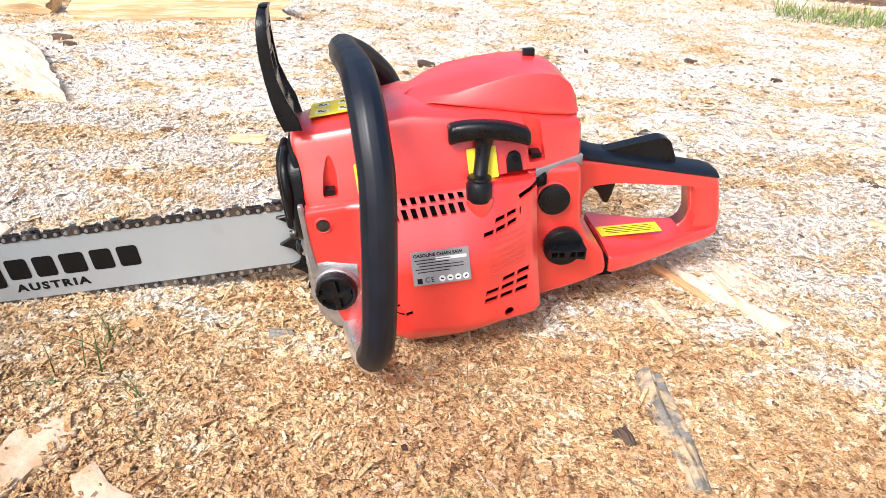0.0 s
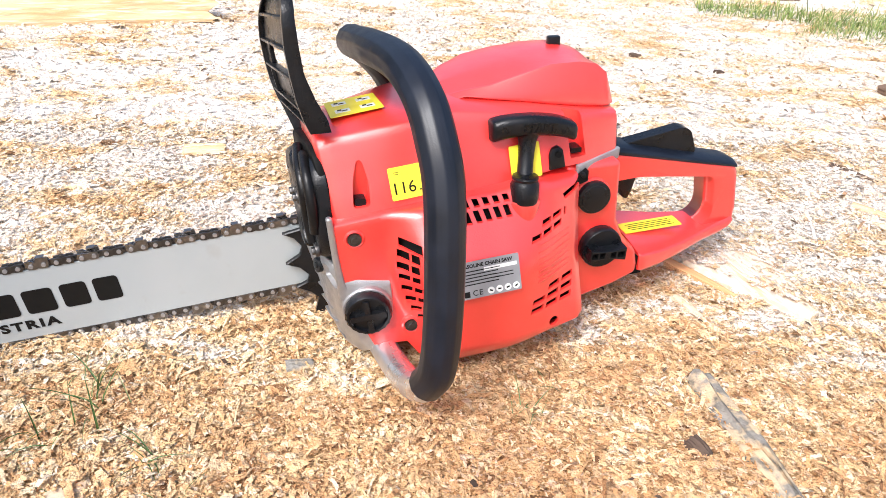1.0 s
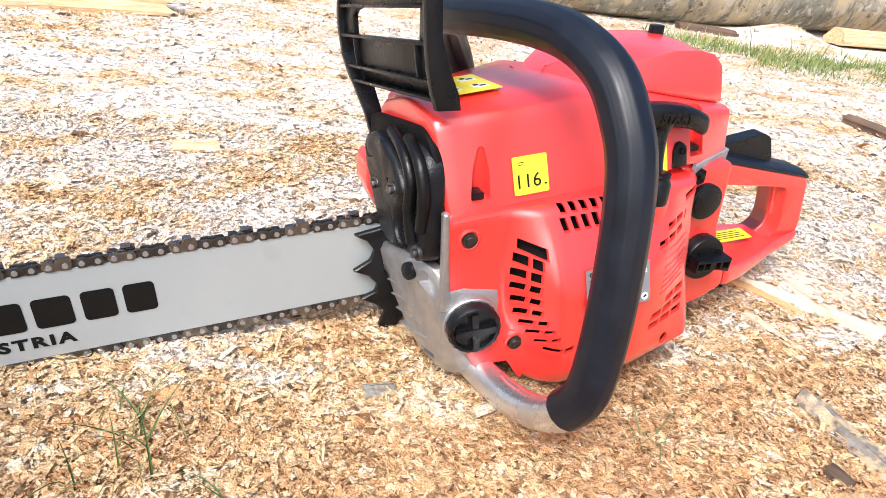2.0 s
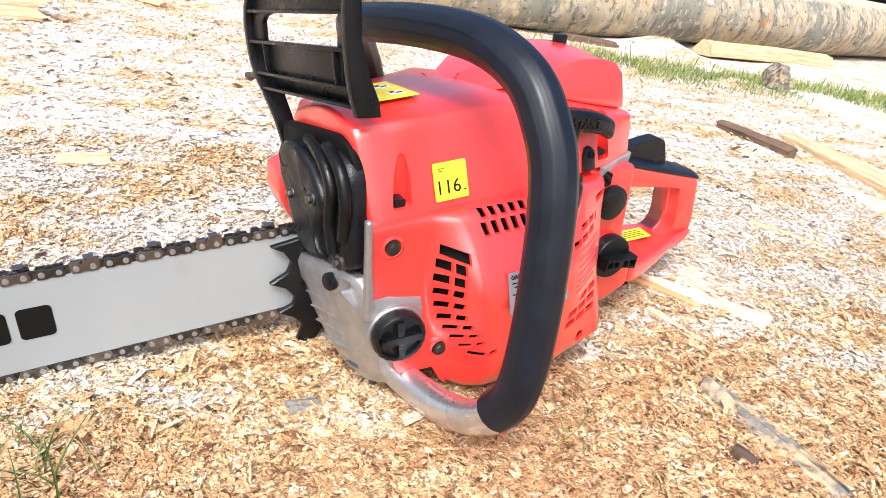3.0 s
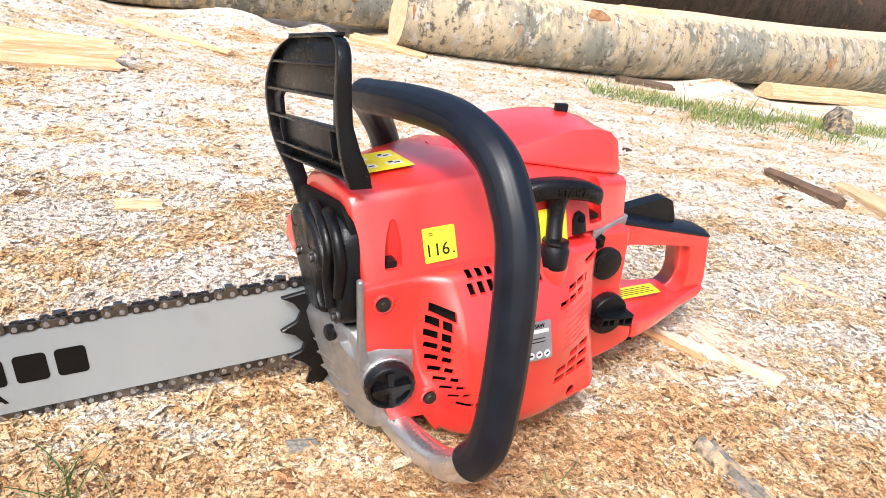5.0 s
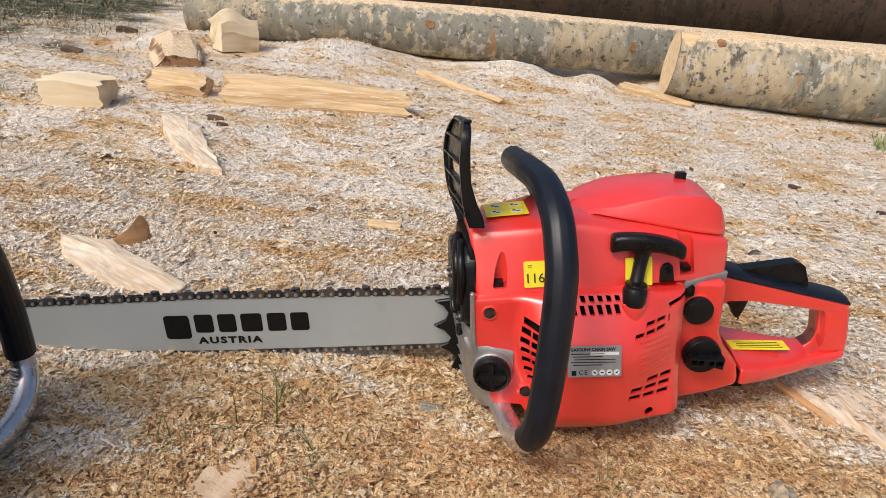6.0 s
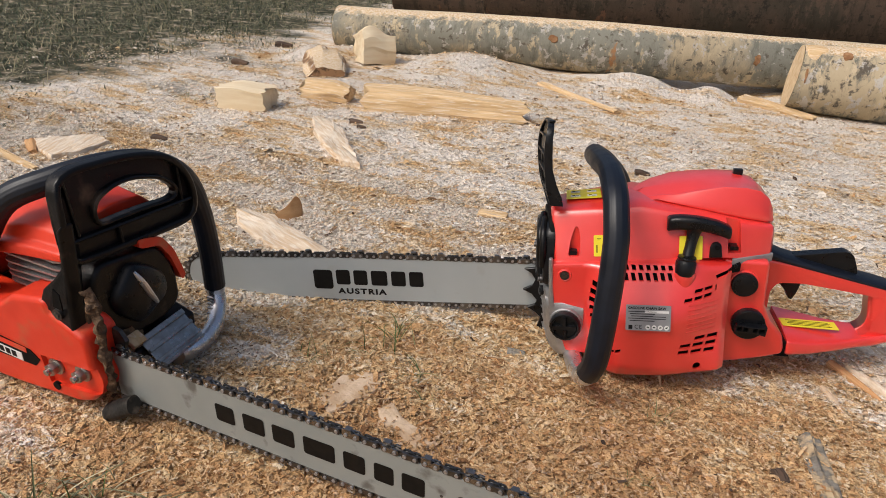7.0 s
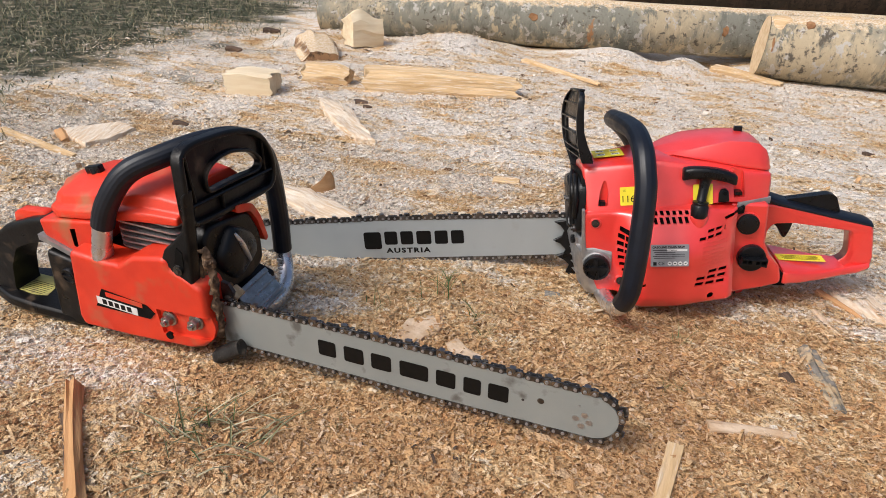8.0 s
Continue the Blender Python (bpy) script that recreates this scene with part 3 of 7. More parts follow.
    link(b2.outputs[0], p.inputs["Normal"])
    return m


BARK = bark_material("beech_bark", (0.44, 0.365, 0.245), (0.235, 0.232, 0.190), (0.105, 0.092, 0.072), (0.36, 0.19, 0.09), 0.76)
# brown bark of the logs behind, with the stack's shade put into its colours
BARK_SHADED = bark_material("dark_bark", (0.060, 0.040, 0.027), (0.04, 0.032, 0.022), (0.02, 0.016, 0.012), (0.12, 0.06, 0.035), 0.95)
BARK_DUSTY = bark_material("dusty_brown_bark", (0.30, 0.17, 0.085), (0.22, 0.13, 0.07), (0.10, 0.06, 0.035), (0.42, 0.22, 0.08), 0.62)
CUT = material("fresh_cut_wood", (0.72, 0.57, 0.37), 0.7, tint=(0.62, 0.45, 0.26), grain=0.3, scale=9, fine=0.8, fine_scale=120, spec=0.25, stretch=(1, 6, 6), per_object=0.15)
PALE = material("pale_split_wood", (0.68, 0.50, 0.29), 0.75, tint=(0.50, 0.325, 0.155), grain=0.8, scale=9, fine=0.9, fine_scale=90, spec=0.2, stretch=(1.2, 16, 16), per_object=0.12,
                dirt=(0.77, 0.68, 0.54), dirt_scale=18, dirt_low=0.52, dirt_high=0.70)
RUSTY = material("orange_split_wood", (0.52, 0.31, 0.15), 0.75, tint=(0.38, 0.20, 0.085), grain=0.4, scale=8, fine=0.8, fine_scale=90, spec=0.2, stretch=(1, 9, 9), per_object=0.2)
BLOCK = material("sawn_pale_wood", (0.80, 0.69, 0.50), 0.75, tint=(0.72, 0.58, 0.38), grain=0.3, scale=9, fine=0.6, fine_scale=120, spec=0.2, stretch=(1, 7, 7))
DUSTY_BOARD = material("dusty_board", (0.72, 0.61, 0.47), 0.85, tint=(0.58, 0.42, 0.27), grain=0.7, scale=10, fine=0.8, fine_scale=160, spec=0.15, stretch=(1.2, 9, 9), dirt=(0.76, 0.68, 0.57), dirt_scale=26, dirt_low=0.46, dirt_high=0.62)
CHIP = material("dusty_wood_chip", (0.64, 0.50, 0.36), 0.8, tint=(0.50, 0.35, 0.22), grain=0.5, scale=60, fine=0.9, fine_scale=400, spec=0.2)
SCAR = material("torn_bark", (0.36, 0.20, 0.10), 0.8, tint=(0.22, 0.11, 0.05), grain=0.5, scale=60, fine=0.6, fine_scale=300, spec=0.2)
BARK_BIT = material("bark_scrap", (0.085, 0.06, 0.045), 0.8, tint=(0.13, 0.085, 0.058), grain=0.5, scale=40, fine=0.6, fine_scale=300, per_object=0.3, spec=0.2)
GREY_BARK = material("grey_bark_scrap", (0.25, 0.235, 0.205), 0.85, tint=(0.11, 0.10, 0.085), grain=0.9, scale=90, fine=0.8, fine_scale=300, spec=0.15, dirt=(0.52, 0.40, 0.25), dirt_scale=70, dirt_low=0.47, dirt_high=0.58)


def felled_log(name, axis, radii, mat, label, seed, cut_slant=0.0, patches=()):
    """A log along points with its own radii: bark, and two sawn ends."""
    thing = tagged(new(name), label, "log", "felled logs")
    pts = curve_points(axis, 12)
    bm, rings = bmesh.new(), []
    for i, p in enumerate(pts):
        d = (pts[min(i + 1, len(pts) - 1)] - pts[max(i - 1, 0)]).normalized()
        side = d.cross(Vector((0, 0, 1))).normalized()
        up = side.cross(d)
        r = lerp_table([(k / (len(radii) - 1), v) for k, v in enumerate(radii)], i / (len(pts) - 1))
        ring = []
        for k in range(40):
            a = 2 * math.pi * k / 40
            w = Vector((math.cos(a), math.sin(a), i * 0.12 + seed))
            q = r * (1 + 0.07 * noise.noise(w * 0.9) + 0.025 * noise.noise(w * 3.1))
            ring.append(bm.verts.new(p + (side * math.cos(a) + up * math.sin(a)) * q + d * (cut_slant * math.sin(a) * r if i == 0 else 0)))
        rings.append(ring)
    join_rings(bm, rings, cap=False)
    part("bark", bm, mat, thing, sharp=60)
    for i, s in ((0, -1), (-1, 1)):
        bm = bmesh.new()
        p = pts[i]
        d = (pts[1] - pts[0] if i == 0 else pts[-1] - pts[-2]).normalized()
        side = d.cross(Vector((0, 0, 1))).normalized()
        up = side.cross(d)
        r = radii[0] if i == 0 else radii[-1]
        outer = []
        for k in range(40):
            a = 2 * math.pi * k / 40
            w = Vector((math.cos(a), math.sin(a), (0 if i == 0 else len(pts) - 1) * 0.12 + seed))
            q = r * (1 + 0.07 * noise.noise(w * 0.9) + 0.025 * noise.noise(w * 3.1)) * 1.001
            outer.append(p + (side * math.cos(a) + up * math.sin(a)) * q + d * (cut_slant * math.sin(a) * r if i == 0 else 0) + d * s * 0.0015)
        mid = bm.verts.new(sum(outer, Vector()) / 40)
        vs = [bm.verts.new(v) for v in outer]
        for k in range(40):
            bm.faces.new((mid, vs[k], vs[(k + 1) % 40]))
        part("sawn_end", bm, CUT, thing, "pale freshly sawn log end")
    for t0, t1, a0, a1, pm, name2 in patches:      # torn bark: bare wood a little proud of the hollow, with a ragged edge
        bm, rings = bmesh.new(), []
        for ri in range(1, 7):
            ring = []
            for k in range(28):
                th = 2 * math.pi * k / 28
                rr = ri / 6 * (1 + 0.45 * noise.noise((math.cos(th) * 1.7, math.sin(th) * 1.7, seed + t0 * 50)))
                t = (t0 + t1) / 2 + (t1 - t0) / 2 * rr * math.cos(th)
                a = radians((a0 + a1) / 2 + (a1 - a0) / 2 * rr * math.sin(th))
                fi = max(0.0, t) * (len(pts) - 1)
                q0 = min(int(fi), len(pts) - 2)
                p = pts[q0].lerp(pts[q0 + 1], fi - q0)
                d = (pts[q0 + 1] - pts[q0]).normalized()
                side = d.cross(Vector((0, 0, 1))).normalized()
                up = side.cross(d)
                r = lerp_table([(q / (len(radii) - 1), x) for q, x in enumerate(radii)], t)
                w = Vector((math.cos(a), math.sin(a), fi * 0.12 + seed))
                q = r * (1 + 0.07 * noise.noise(w * 0.9) + 0.025 * noise.noise(w * 3.1)) + (0.0035 if ri < 6 else -0.002)
                ring.append(bm.verts.new(p + (side * math.cos(a) + up * math.sin(a)) * q))
            rings.append(ring)
        join_rings(bm, rings)
        part(name2, bm, pm, thing, sharp=60)
    return thing


felled_log("log", ((-1.33, 2.42, 0.075), (-0.4, 2.55, 0.10), (0.4, 2.87, 0.098), (1.3, 3.22, 0.10)), (0.082, 0.092, 0.095, 0.095), BARK,
           "grey beech log lying in sawdust with dust along its top", 1.3, 0.0, ((0.585, 0.595, -5, 20, SCAR, "bark_scar"), (0.30, 0.312, 10, 28, SCAR, "bark_scar")))
felled_log("log", ((0.355, 2.425, 0.108), (1.0, 2.47, 0.118), (1.7, 2.68, 0.13), (3.3, 3.22, 0.16), (4.6, 3.75, 0.17)), (0.104, 0.118, 0.128, 0.15, 0.16), BARK,
           "thick grey beech log with a pale sawn end", 5.1, 0.10,
           ((0.006, 0.046, 42, 84, PALE, "bare_patch"), (0.062, 0.076, 45, 62, SCAR, "bark_scar"), (0.082, 0.118, 70, 110, PALE, "bare_patch"), (0.012, 0.018, 0, 25, SCAR, "bark_scar"), (0.30, 0.40, 60, 105, PALE, "bare_patch"), (0.24, 0.27, 35, 60, SCAR, "bark_scar")))
felled_log("log", ((-0.95, 3.15, 0.22), (0.6, 3.40, 0.27), (2.2, 3.85, 0.33), (4.5, 4.5, 0.36)), (0.13, 0.18, 0.19, 0.19), BARK_SHADED,
           "brown log resting behind the beech logs, its bark coloured darker for shade", 9.4)
felled_log("log", ((-1.7, 3.75, 0.11), (0.5, 4.05, 0.14), (3.5, 4.7, 0.16)), (0.11, 0.14, 0.16), BARK_SHADED, "brown log lying at the back of the stack, its bark coloured darker for shade", 13.7)
felled_log("log", ((-0.63, 2.76, 0.132), (-0.44, 2.80, 0.128), (-0.20, 2.84, 0.115)), (0.028, 0.032, 0.020), BARK_DUSTY, "short dusted limb lying behind the log", 21.0)
felled_log("log", ((0.2, 4.3, 0.42), (2.5, 4.9, 0.5), (5.0, 5.5, 0.5)), (0.16, 0.17, 0.18), BARK, "grey log on top of the back of the stack", 17.9)


# ---- split wood, boards and scraps ----
def rough_prism(outline, length, seed, taper=0.85, steps=18, wobble=0.06, twist=0.1):
    """A split piece: an uneven, splintered cross-section carried along x."""
    o = []
    for (a0, b0), (a1, b1) in zip(outline, outline[1:] + outline[:1]):
        o += [(a0 + (a1 - a0) * k / 4, b0 + (b1 - b0) * k / 4) for k in range(4)]
    bm, rings = bmesh.new(), []
    size = max(max(abs(a), abs(b)) for a, b in o)
    for i in range(steps + 1):
        t = i / steps
        s, tw = 1 + (taper - 1) * t, twist * (t - 0.3)
        bow = 0.10 * size * math.sin(math.pi * t) + 0.12 * size * noise.noise(Vector((t * 2.0, 3, seed)))
        ring = []
        for k, (a, b) in enumerate(o):
            w = Vector((a / size * 2.0, t * 1.6, seed + b / size * 2.0))
            f = Vector((a / size * 7.0, t * 1.2, seed + b / size * 7.0))
            e = 2.2 * size * wobble
            a2 = a * s + e * noise.noise(w) + 0.35 * e * noise.noise(f)
            b2 = b * s + e * noise.noise(w + Vector((0, 0, 9))) + 0.35 * e * noise.noise(f + Vector((0, 0, 9)))
            end = (0.30 * size * noise.noise(Vector((k * 0.5, 5, seed)))) if i in (0, steps) else 0
            ring.append(bm.verts.new(((t - 0.5) * length + end, a2 * math.cos(tw) - b2 * math.sin(tw), max(-0.004, a2 * math.sin(tw) + b2 * math.cos(tw) + bow * (b > 0)))))
        rings.append(ring)
    join_rings(bm, rings)
    return bm


def wood_piece(name, a, b, outline, mat, label, seed, taper=0.85, lift=0.0, wobble=0.06, twist=0.1, category="split wood", pitch=0.0):
    """A piece of wood from a to b on the ground."""
    (ax, ay), (bx, by) = a, b
    ln = math.hypot(bx - ax, by - ay)
    bm = rough_prism(outline, ln, seed, taper, wobble=wobble, twist=twist)
    ob = part(name, bm, mat, sharp=25)
    x, y = (ax + bx) / 2, (ay + by) / 2
    ob.matrix_world = pose(x, y, ground_height(x, y) + lift, 0, pitch, math.degrees(math.atan2(by - ay, bx - ax)))
    return tagged(ob, label, category, "loose pieces of wood")


def board(name, outline, thick, mat, label, seed, category="wood slab"):
    """A broken thin board with a ragged outline, lying on the ground, its grain along its length."""
    cx, cy = sum(p[0] for p in outline) / len(outline), sum(p[1] for p in outline) / len(outline)
    a, b = max(((p, q) for p in outline for q in outline), key=lambda e: math.dist(*e))
    yaw = math.atan2(b[1] - a[1], b[0] - a[0])
    c, d = math.cos(yaw), math.sin(yaw)
    edge = []
    for (x0, y0), (x1, y1) in zip(outline, outline[1:] + outline[:1]):
        for k in range(6):
            x, y = x0 + (x1 - x0) * k / 6, y0 + (y1 - y0) * k / 6
            edge.append(Vector((x + 0.006 * noise.noise((x * 60, y * 60, seed)), y + 0.006 * noise.noise((x * 60, y * 60, seed + 7)), 0)))
    bm, rings = bmesh.new(), []
    for f, z in ((1.0, -0.004), (1.0, thick * 0.7), (0.96, thick), (0.6, thick * 1.1), (0.25, thick * 1.15)):
        ring = []
        for v in edge:
            x, y = (v.x - cx) * f, (v.y - cy) * f
            ring.append(bm.verts.new((x * c + y * d, y * c - x * d, z + 0.14 * thick * noise.noise((v.x * 45 * f, v.y * 45 * f, seed)) + ground_height(v.x, v.y) - ground_height(cx, cy))))
        rings.append(ring)
    join_rings(bm, rings)
    ob = part(name, bm, mat, sharp=35)
    ob.matrix_world = pose(cx, cy, ground_height(cx, cy), 0, 0, math.degrees(yaw))
    return tagged(ob, label, category, "loose pieces of wood")


def bent_sheet(outline, thick, bow):
    """A thin upright sheet with its outline in x and z, bowed along x."""
    bm = bmesh.new()
    pts = curve_points([Vector((x, 0, z)) for x, z in outline], 5, True)
    size = max(abs(p.x) for p in pts)
    mid = sum(pts, Vector()) / len(pts)
    rings = []
    for f, side in ((0.35, -1), (0.8, -1), (1.0, -1), (1.0, 1), (0.8, 1), (0.35, 1)):
        ring = []
        for p in pts:
            q = mid + (p - mid) * f
            ring.append(bm.verts.new((q.x, bow * (q.x / size) ** 2 + 0.5 * thick * side + 0.0012 * noise.noise(q * 90), q.z)))
        rings.append(ring)
    join_rings(bm, rings)
    return bm


def flat(w, h):
    return ((-w / 2, 0), (w / 2, 0), (w * 0.46, h * 0.9), (w * 0.1, h), (-w * 0.3, h * 0.85), (-w * 0.5, h * 0.7))


def wedge(w, h):
    return ((-w / 2, 0), (w / 2, 0), (w * 0.52, h * 0.45), (w * 0.12, h), (-w * 0.25, h * 0.95), (-w * 0.5, h * 0.3))


wood_piece("split_log", (-0.735, 1.515), (-0.335, 1.675), wedge(0.11, 0.062), PALE, "long pale split log lying on sawdust", 2.0, 0.75, category="split log")
wood_piece("split_wood", (-0.93, 1.535), (-0.80, 1.55), wedge(0.07, 0.05), PALE, "short split piece with a brown side lying on sawdust", 3.0)
wood_piece("wood_block", (-1.055, 1.335), (-0.935, 1.365), ((-0.052, 0), (0.052, 0), (0.054, 0.026), (0.050, 0.050), (-0.03, 0.053), (-0.052, 0.048)), BLOCK, "square sawn block of pale wood on sawdust", 4.0, 0.97, wobble=0.02, twist=0.02, category="wood block")
wood_piece("wood_wedge", (-1.06, 2.08), (-0.98, 2.17), ((-0.05, 0), (0.05, 0), (0.05, 0.05), (0.03, 0.10), (-0.03, 0.11), (-0.052, 0.05)), BLOCK, "pale chunk of wood leaning at the log", 5.0, 0.9, wobble=0.04, category="wood chunk")
wood_piece("bark_slab", (-1.20, 2.05), (-1.02, 1.80), ((-0.085, 0.004), (-0.07, 0.0), (0.075, 0.0), (0.085, 0.012), (0.055, 0.040), (0.0, 0.052), (-0.055, 0.036)), BARK_DUSTY, "curved brown bark slab dusted with sawdust", 6.0, 0.75, category="bark slab")
board("wood_slab", ((-0.768, 1.300), (-0.725, 1.305), (-0.640, 1.228), (-0.562, 1.134), (-0.511, 1.062), (-0.556, 1.066), (-0.634, 1.130), (-0.697, 1.196)), 0.013, DUSTY_BOARD, "thin pale slab of split wood dusted with sawdust", 7.0)
board("wood_slab", ((-1.125, 0.825), (-1.060, 0.918), (-1.004, 0.905), (-0.995, 0.820), (-1.012, 0.770), (-1.070, 0.790)), 0.010, DUSTY_BOARD, "flat pale slab dusted with sawdust", 8.0)
wood_piece("wood_splinter", (-1.130, 0.822), (-1.070, 0.778), flat(0.022, 0.012), RUSTY, "orange broken piece at the end of the slab", 8.2, 0.7, category="wood splinter")
wood_piece("wood_slab", (-1.24, 0.775), (-0.985, 0.712), flat(0.022, 0.008), PALE, "thin pale strip of wood", 8.5, 0.6, category="wood slab")
board("wood_slab", ((-0.565, 0.735), (-0.50, 0.748), (-0.36, 0.685), (-0.362, 0.655), (-0.46, 0.665), (-0.54, 0.70)), 0.010, DUSTY_BOARD, "flat pale board behind the guide bar", 9.0)
curl = part("bark_scrap", bent_sheet([(-0.028, 0.006), (0.022, 0.004), (0.030, 0.028), (0.020, 0.046), (0.004, 0.030)], 0.0022, 0.010), RUSTY, sharp=60)
curl.matrix_world = pose(-0.482, 0.752, ground_height(-0.482, 0.752) - 0.006, -18, 0, 38)
tagged(curl, "brown curl of bark standing in sawdust", "bark scrap", "loose pieces of wood")
board("wood_slab", ((0.338, 0.728), (0.352, 0.690), (0.386, 0.652), (0.420, 0.612), (0.438, 0.622), (0.446, 0.665), (0.438, 0.735), (0.410, 0.778), (0.362, 0.775)), 0.009, DUSTY_BOARD, "broad pale board dusted with sawdust under the rear handle", 11.0)
wood_piece("wood_splinter", (0.325, 0.712), (0.372, 0.652), flat(0.013, 0.007), RUSTY, "narrow pinkish splinter beside the board", 11.5, 0.5, category="wood splinter")
wood_piece("wood_splinter", (0.312, 0.650), (0.334, 0.585), flat(0.009, 0.004), CHIP, "thin orange splinter on sawdust", 11.8, 0.5, category="wood splinter")
scatter_flakes("board_dust", 2600, (0.33, 0.45, 0.61, 0.78), 0.0036, rng, "shavings strewn over the pale board",
               lambda x, y, r: (clumps(x, y, 28.0) > r.normal(-0.05, 0.25, len(x))) & (y + 0.93 * x > 1.022), 0.5).location.z = 0.010
wood_piece("stick", (0.97, 1.345), (1.0, 1.165), ((-0.008, 0), (0.008, 0), (0.010, 0.009), (0, 0.017), (-0.010, 0.009)), BARK_BIT, "short brown stick on sawdust", 12.0, 1.2, category="stick")
wood_piece("wood_slab", (1.13, 1.30), (1.07, 0.93), flat(0.055, 0.016), PALE, "long split board on sawdust", 13.0, 1.1, category="wood slab")
wood_piece("bark_scrap", (0.645, 0.965), (0.685, 0.915), flat(0.014, 0.005), BARK_BIT, "dark brown bark scrap", 14.0, 0.3, category="bark scrap")
wood_piece("wood_splinter", (0.61, 0.85), (0.68, 0.785), flat(0.014, 0.006), PALE, "pale splinter on sawdust", 15.0, 0.4, category="wood splinter")
wood_piece("wood_chunk", (1.65, 1.88), (1.69, 1.97), wedge(0.07, 0.075), GREY_BARK, "grey weathered chunk of wood in grass", 16.0, category="wood chunk")
wood_piece("wood_slab", (1.82, 2.47), (2.75, 2.72), wedge(0.09, 0.055), PALE, "long pale split piece lying along the log", 17.0, 0.9, category="wood slab")
wood_piece("wood_splinter", (-0.43, 2.22), (-0.13, 1.965), flat(0.03, 0.012), PALE, "long white splinter on sawdust", 18.0, 0.6, category="wood splinter")
wood_piece("wood_slab", (0.22, 2.42), (0.44, 2.31), flat(0.07, 0.03), PALE, "flat broken slab at the sawn log end", 19.0, 0.4, category="wood slab")
wood_piece("wood_slab", (1.13, 2.36), (1.33, 2.33), flat(0.05, 0.02), BARK_BIT, "dark brown piece of bark beside grass", 20.0, 0.8, category="wood slab")
wood_piece("bark_scrap", (0.287, 0.535), (0.303, 0.415), flat(0.022, 0.0055), GREY_BARK, "long crumbly grey strip of bark pressed into sawdust", 21.0, 0.75, wobble=0.22, twist=0.3, category="bark scrap")
wood_piece("bark_scrap", (0.254, 0.466), (0.262, 0.451), flat(0.012, 0.006), BARK_BIT, "dark knot of bark in sawdust", 22.0, 0.8, wobble=0.14, category="bark scrap")
wood_piece("wood_splinter", (0.17, 0.335), (0.255, 0.355), flat(0.016, 0.006), CHIP, "orange broken edge of wood in sawdust", 23.0, 0.6, category="wood splinter")
wood_piece("wood_splinter", (0.14, 0.295), (0.128, 0.20), flat(0.016, 0.006), PALE, "pale straight splinter in sawdust", 24.0, 0.9, category="wood splinter")
wood_piece("stick", (-0.452, 0.155), (-0.325, 0.03), ((-0.006, 0), (0.006, 0), (0.008, 0.005), (0.002, 0.011), (-0.006, 0.008)), RUSTY, "orange brown stick with worn bark", 25.0, 1.15, wobble=0.22, twist=0.5, category="stick")
wood_piece("bark_scrap", (-0.425, 0.117), (-0.318, 0.018), flat(0.009, 0.006), BARK_BIT, "dark strip of bark along the stick", 25.6, 0.8, wobble=0.2, category="bark scrap")
wood_piece("wood_splinter", (-0.165, 0.215), (-0.115, 0.27), flat(0.008, 0.004), RUSTY, "thin brown splinter beside the guide bar", 26.0, 0.4, category="wood splinter")
wood_piece("bark_scrap", (-0.036, 0.541), (-0.016, 0.545), flat(0.012, 0.006), GREY_BARK, "small grey bark scrap in sawdust", 27.0, 0.8, category="bark scrap")
board("wood_chip", ((-0.187, 0.368), (-0.183, 0.413), (-0.141, 0.435), (-0.135, 0.406), (-0.162, 0.349)), 0.0048, CHIP, "pale flat chip of wood", 28.0)
board("wood_chip", ((-0.123, 0.376), (-0.115, 0.390), (-0.051, 0.353), (-0.065, 0.342), (-0.104, 0.358)), 0.0048, CHIP, "pale flat chip of wood", 29.0)
scatter_flakes("chip_dust", 900, (-0.19, -0.05, 0.345, 0.435), 0.0036, rng, "shavings lying over the flat chips of wood", lambda x, y, r: clumps(x, y, 40.0) > r.normal(0.0, 0.2, len(x)), 0.6).location.z = 0.004
wood_piece("wood_chip", (-0.215, 0.955), (-0.165, 0.96), flat(0.03, 0.004), PALE, "small white chip of wood", 30.0, 0.9, category="wood chip")
for bx, by, bs in ((-1.36, 1.8, 0.05), (-1.44, 2.18, 0.06), (-0.67, 1.34, 0.03), (-0.64, 1.31, 0.02), (-0.95, 0.98, 0.03), (0.55, 1.52, 0.025), (0.7, 1.45, 0.02), (0.02, 1.35, 0.03)):
    wood_piece("bark_scrap", (bx - bs / 2, by), (bx + bs / 2, by + 0.3 * bs), flat(bs * 0.6, bs * 0.35), BARK_BIT, "dark scrap of bark on sawdust", bx * 9, 0.6, category="bark scrap")

for k in range(16):
    bx, by, bs = -0.275 + random.uniform(-0.045, 0.045), 0.145 + random.uniform(-0.035, 0.03), random.uniform(0.004, 0.008)
    wood_piece("bark_scrap", (bx - bs / 2, by), (bx + bs / 2, by + random.uniform(-0.6, 0.6) * bs), flat(bs * 0.8, bs * 0.5), BARK_BIT, "dark crumb of bark among dry grass", k * 1.7, 0.6, category="bark scrap")
FINE_DUST = material("fine_sawdust", (0.73, 0.58, 0.39), 0.9, tint=(0.65, 0.48, 0.29), grain=0.8, scale=120, fine=1.0, fine_scale=700, spec=0.1, dirt=(0.55, 0.34, 0.17), dirt_scale=160, dirt_low=0.58, dirt_high=0.68)
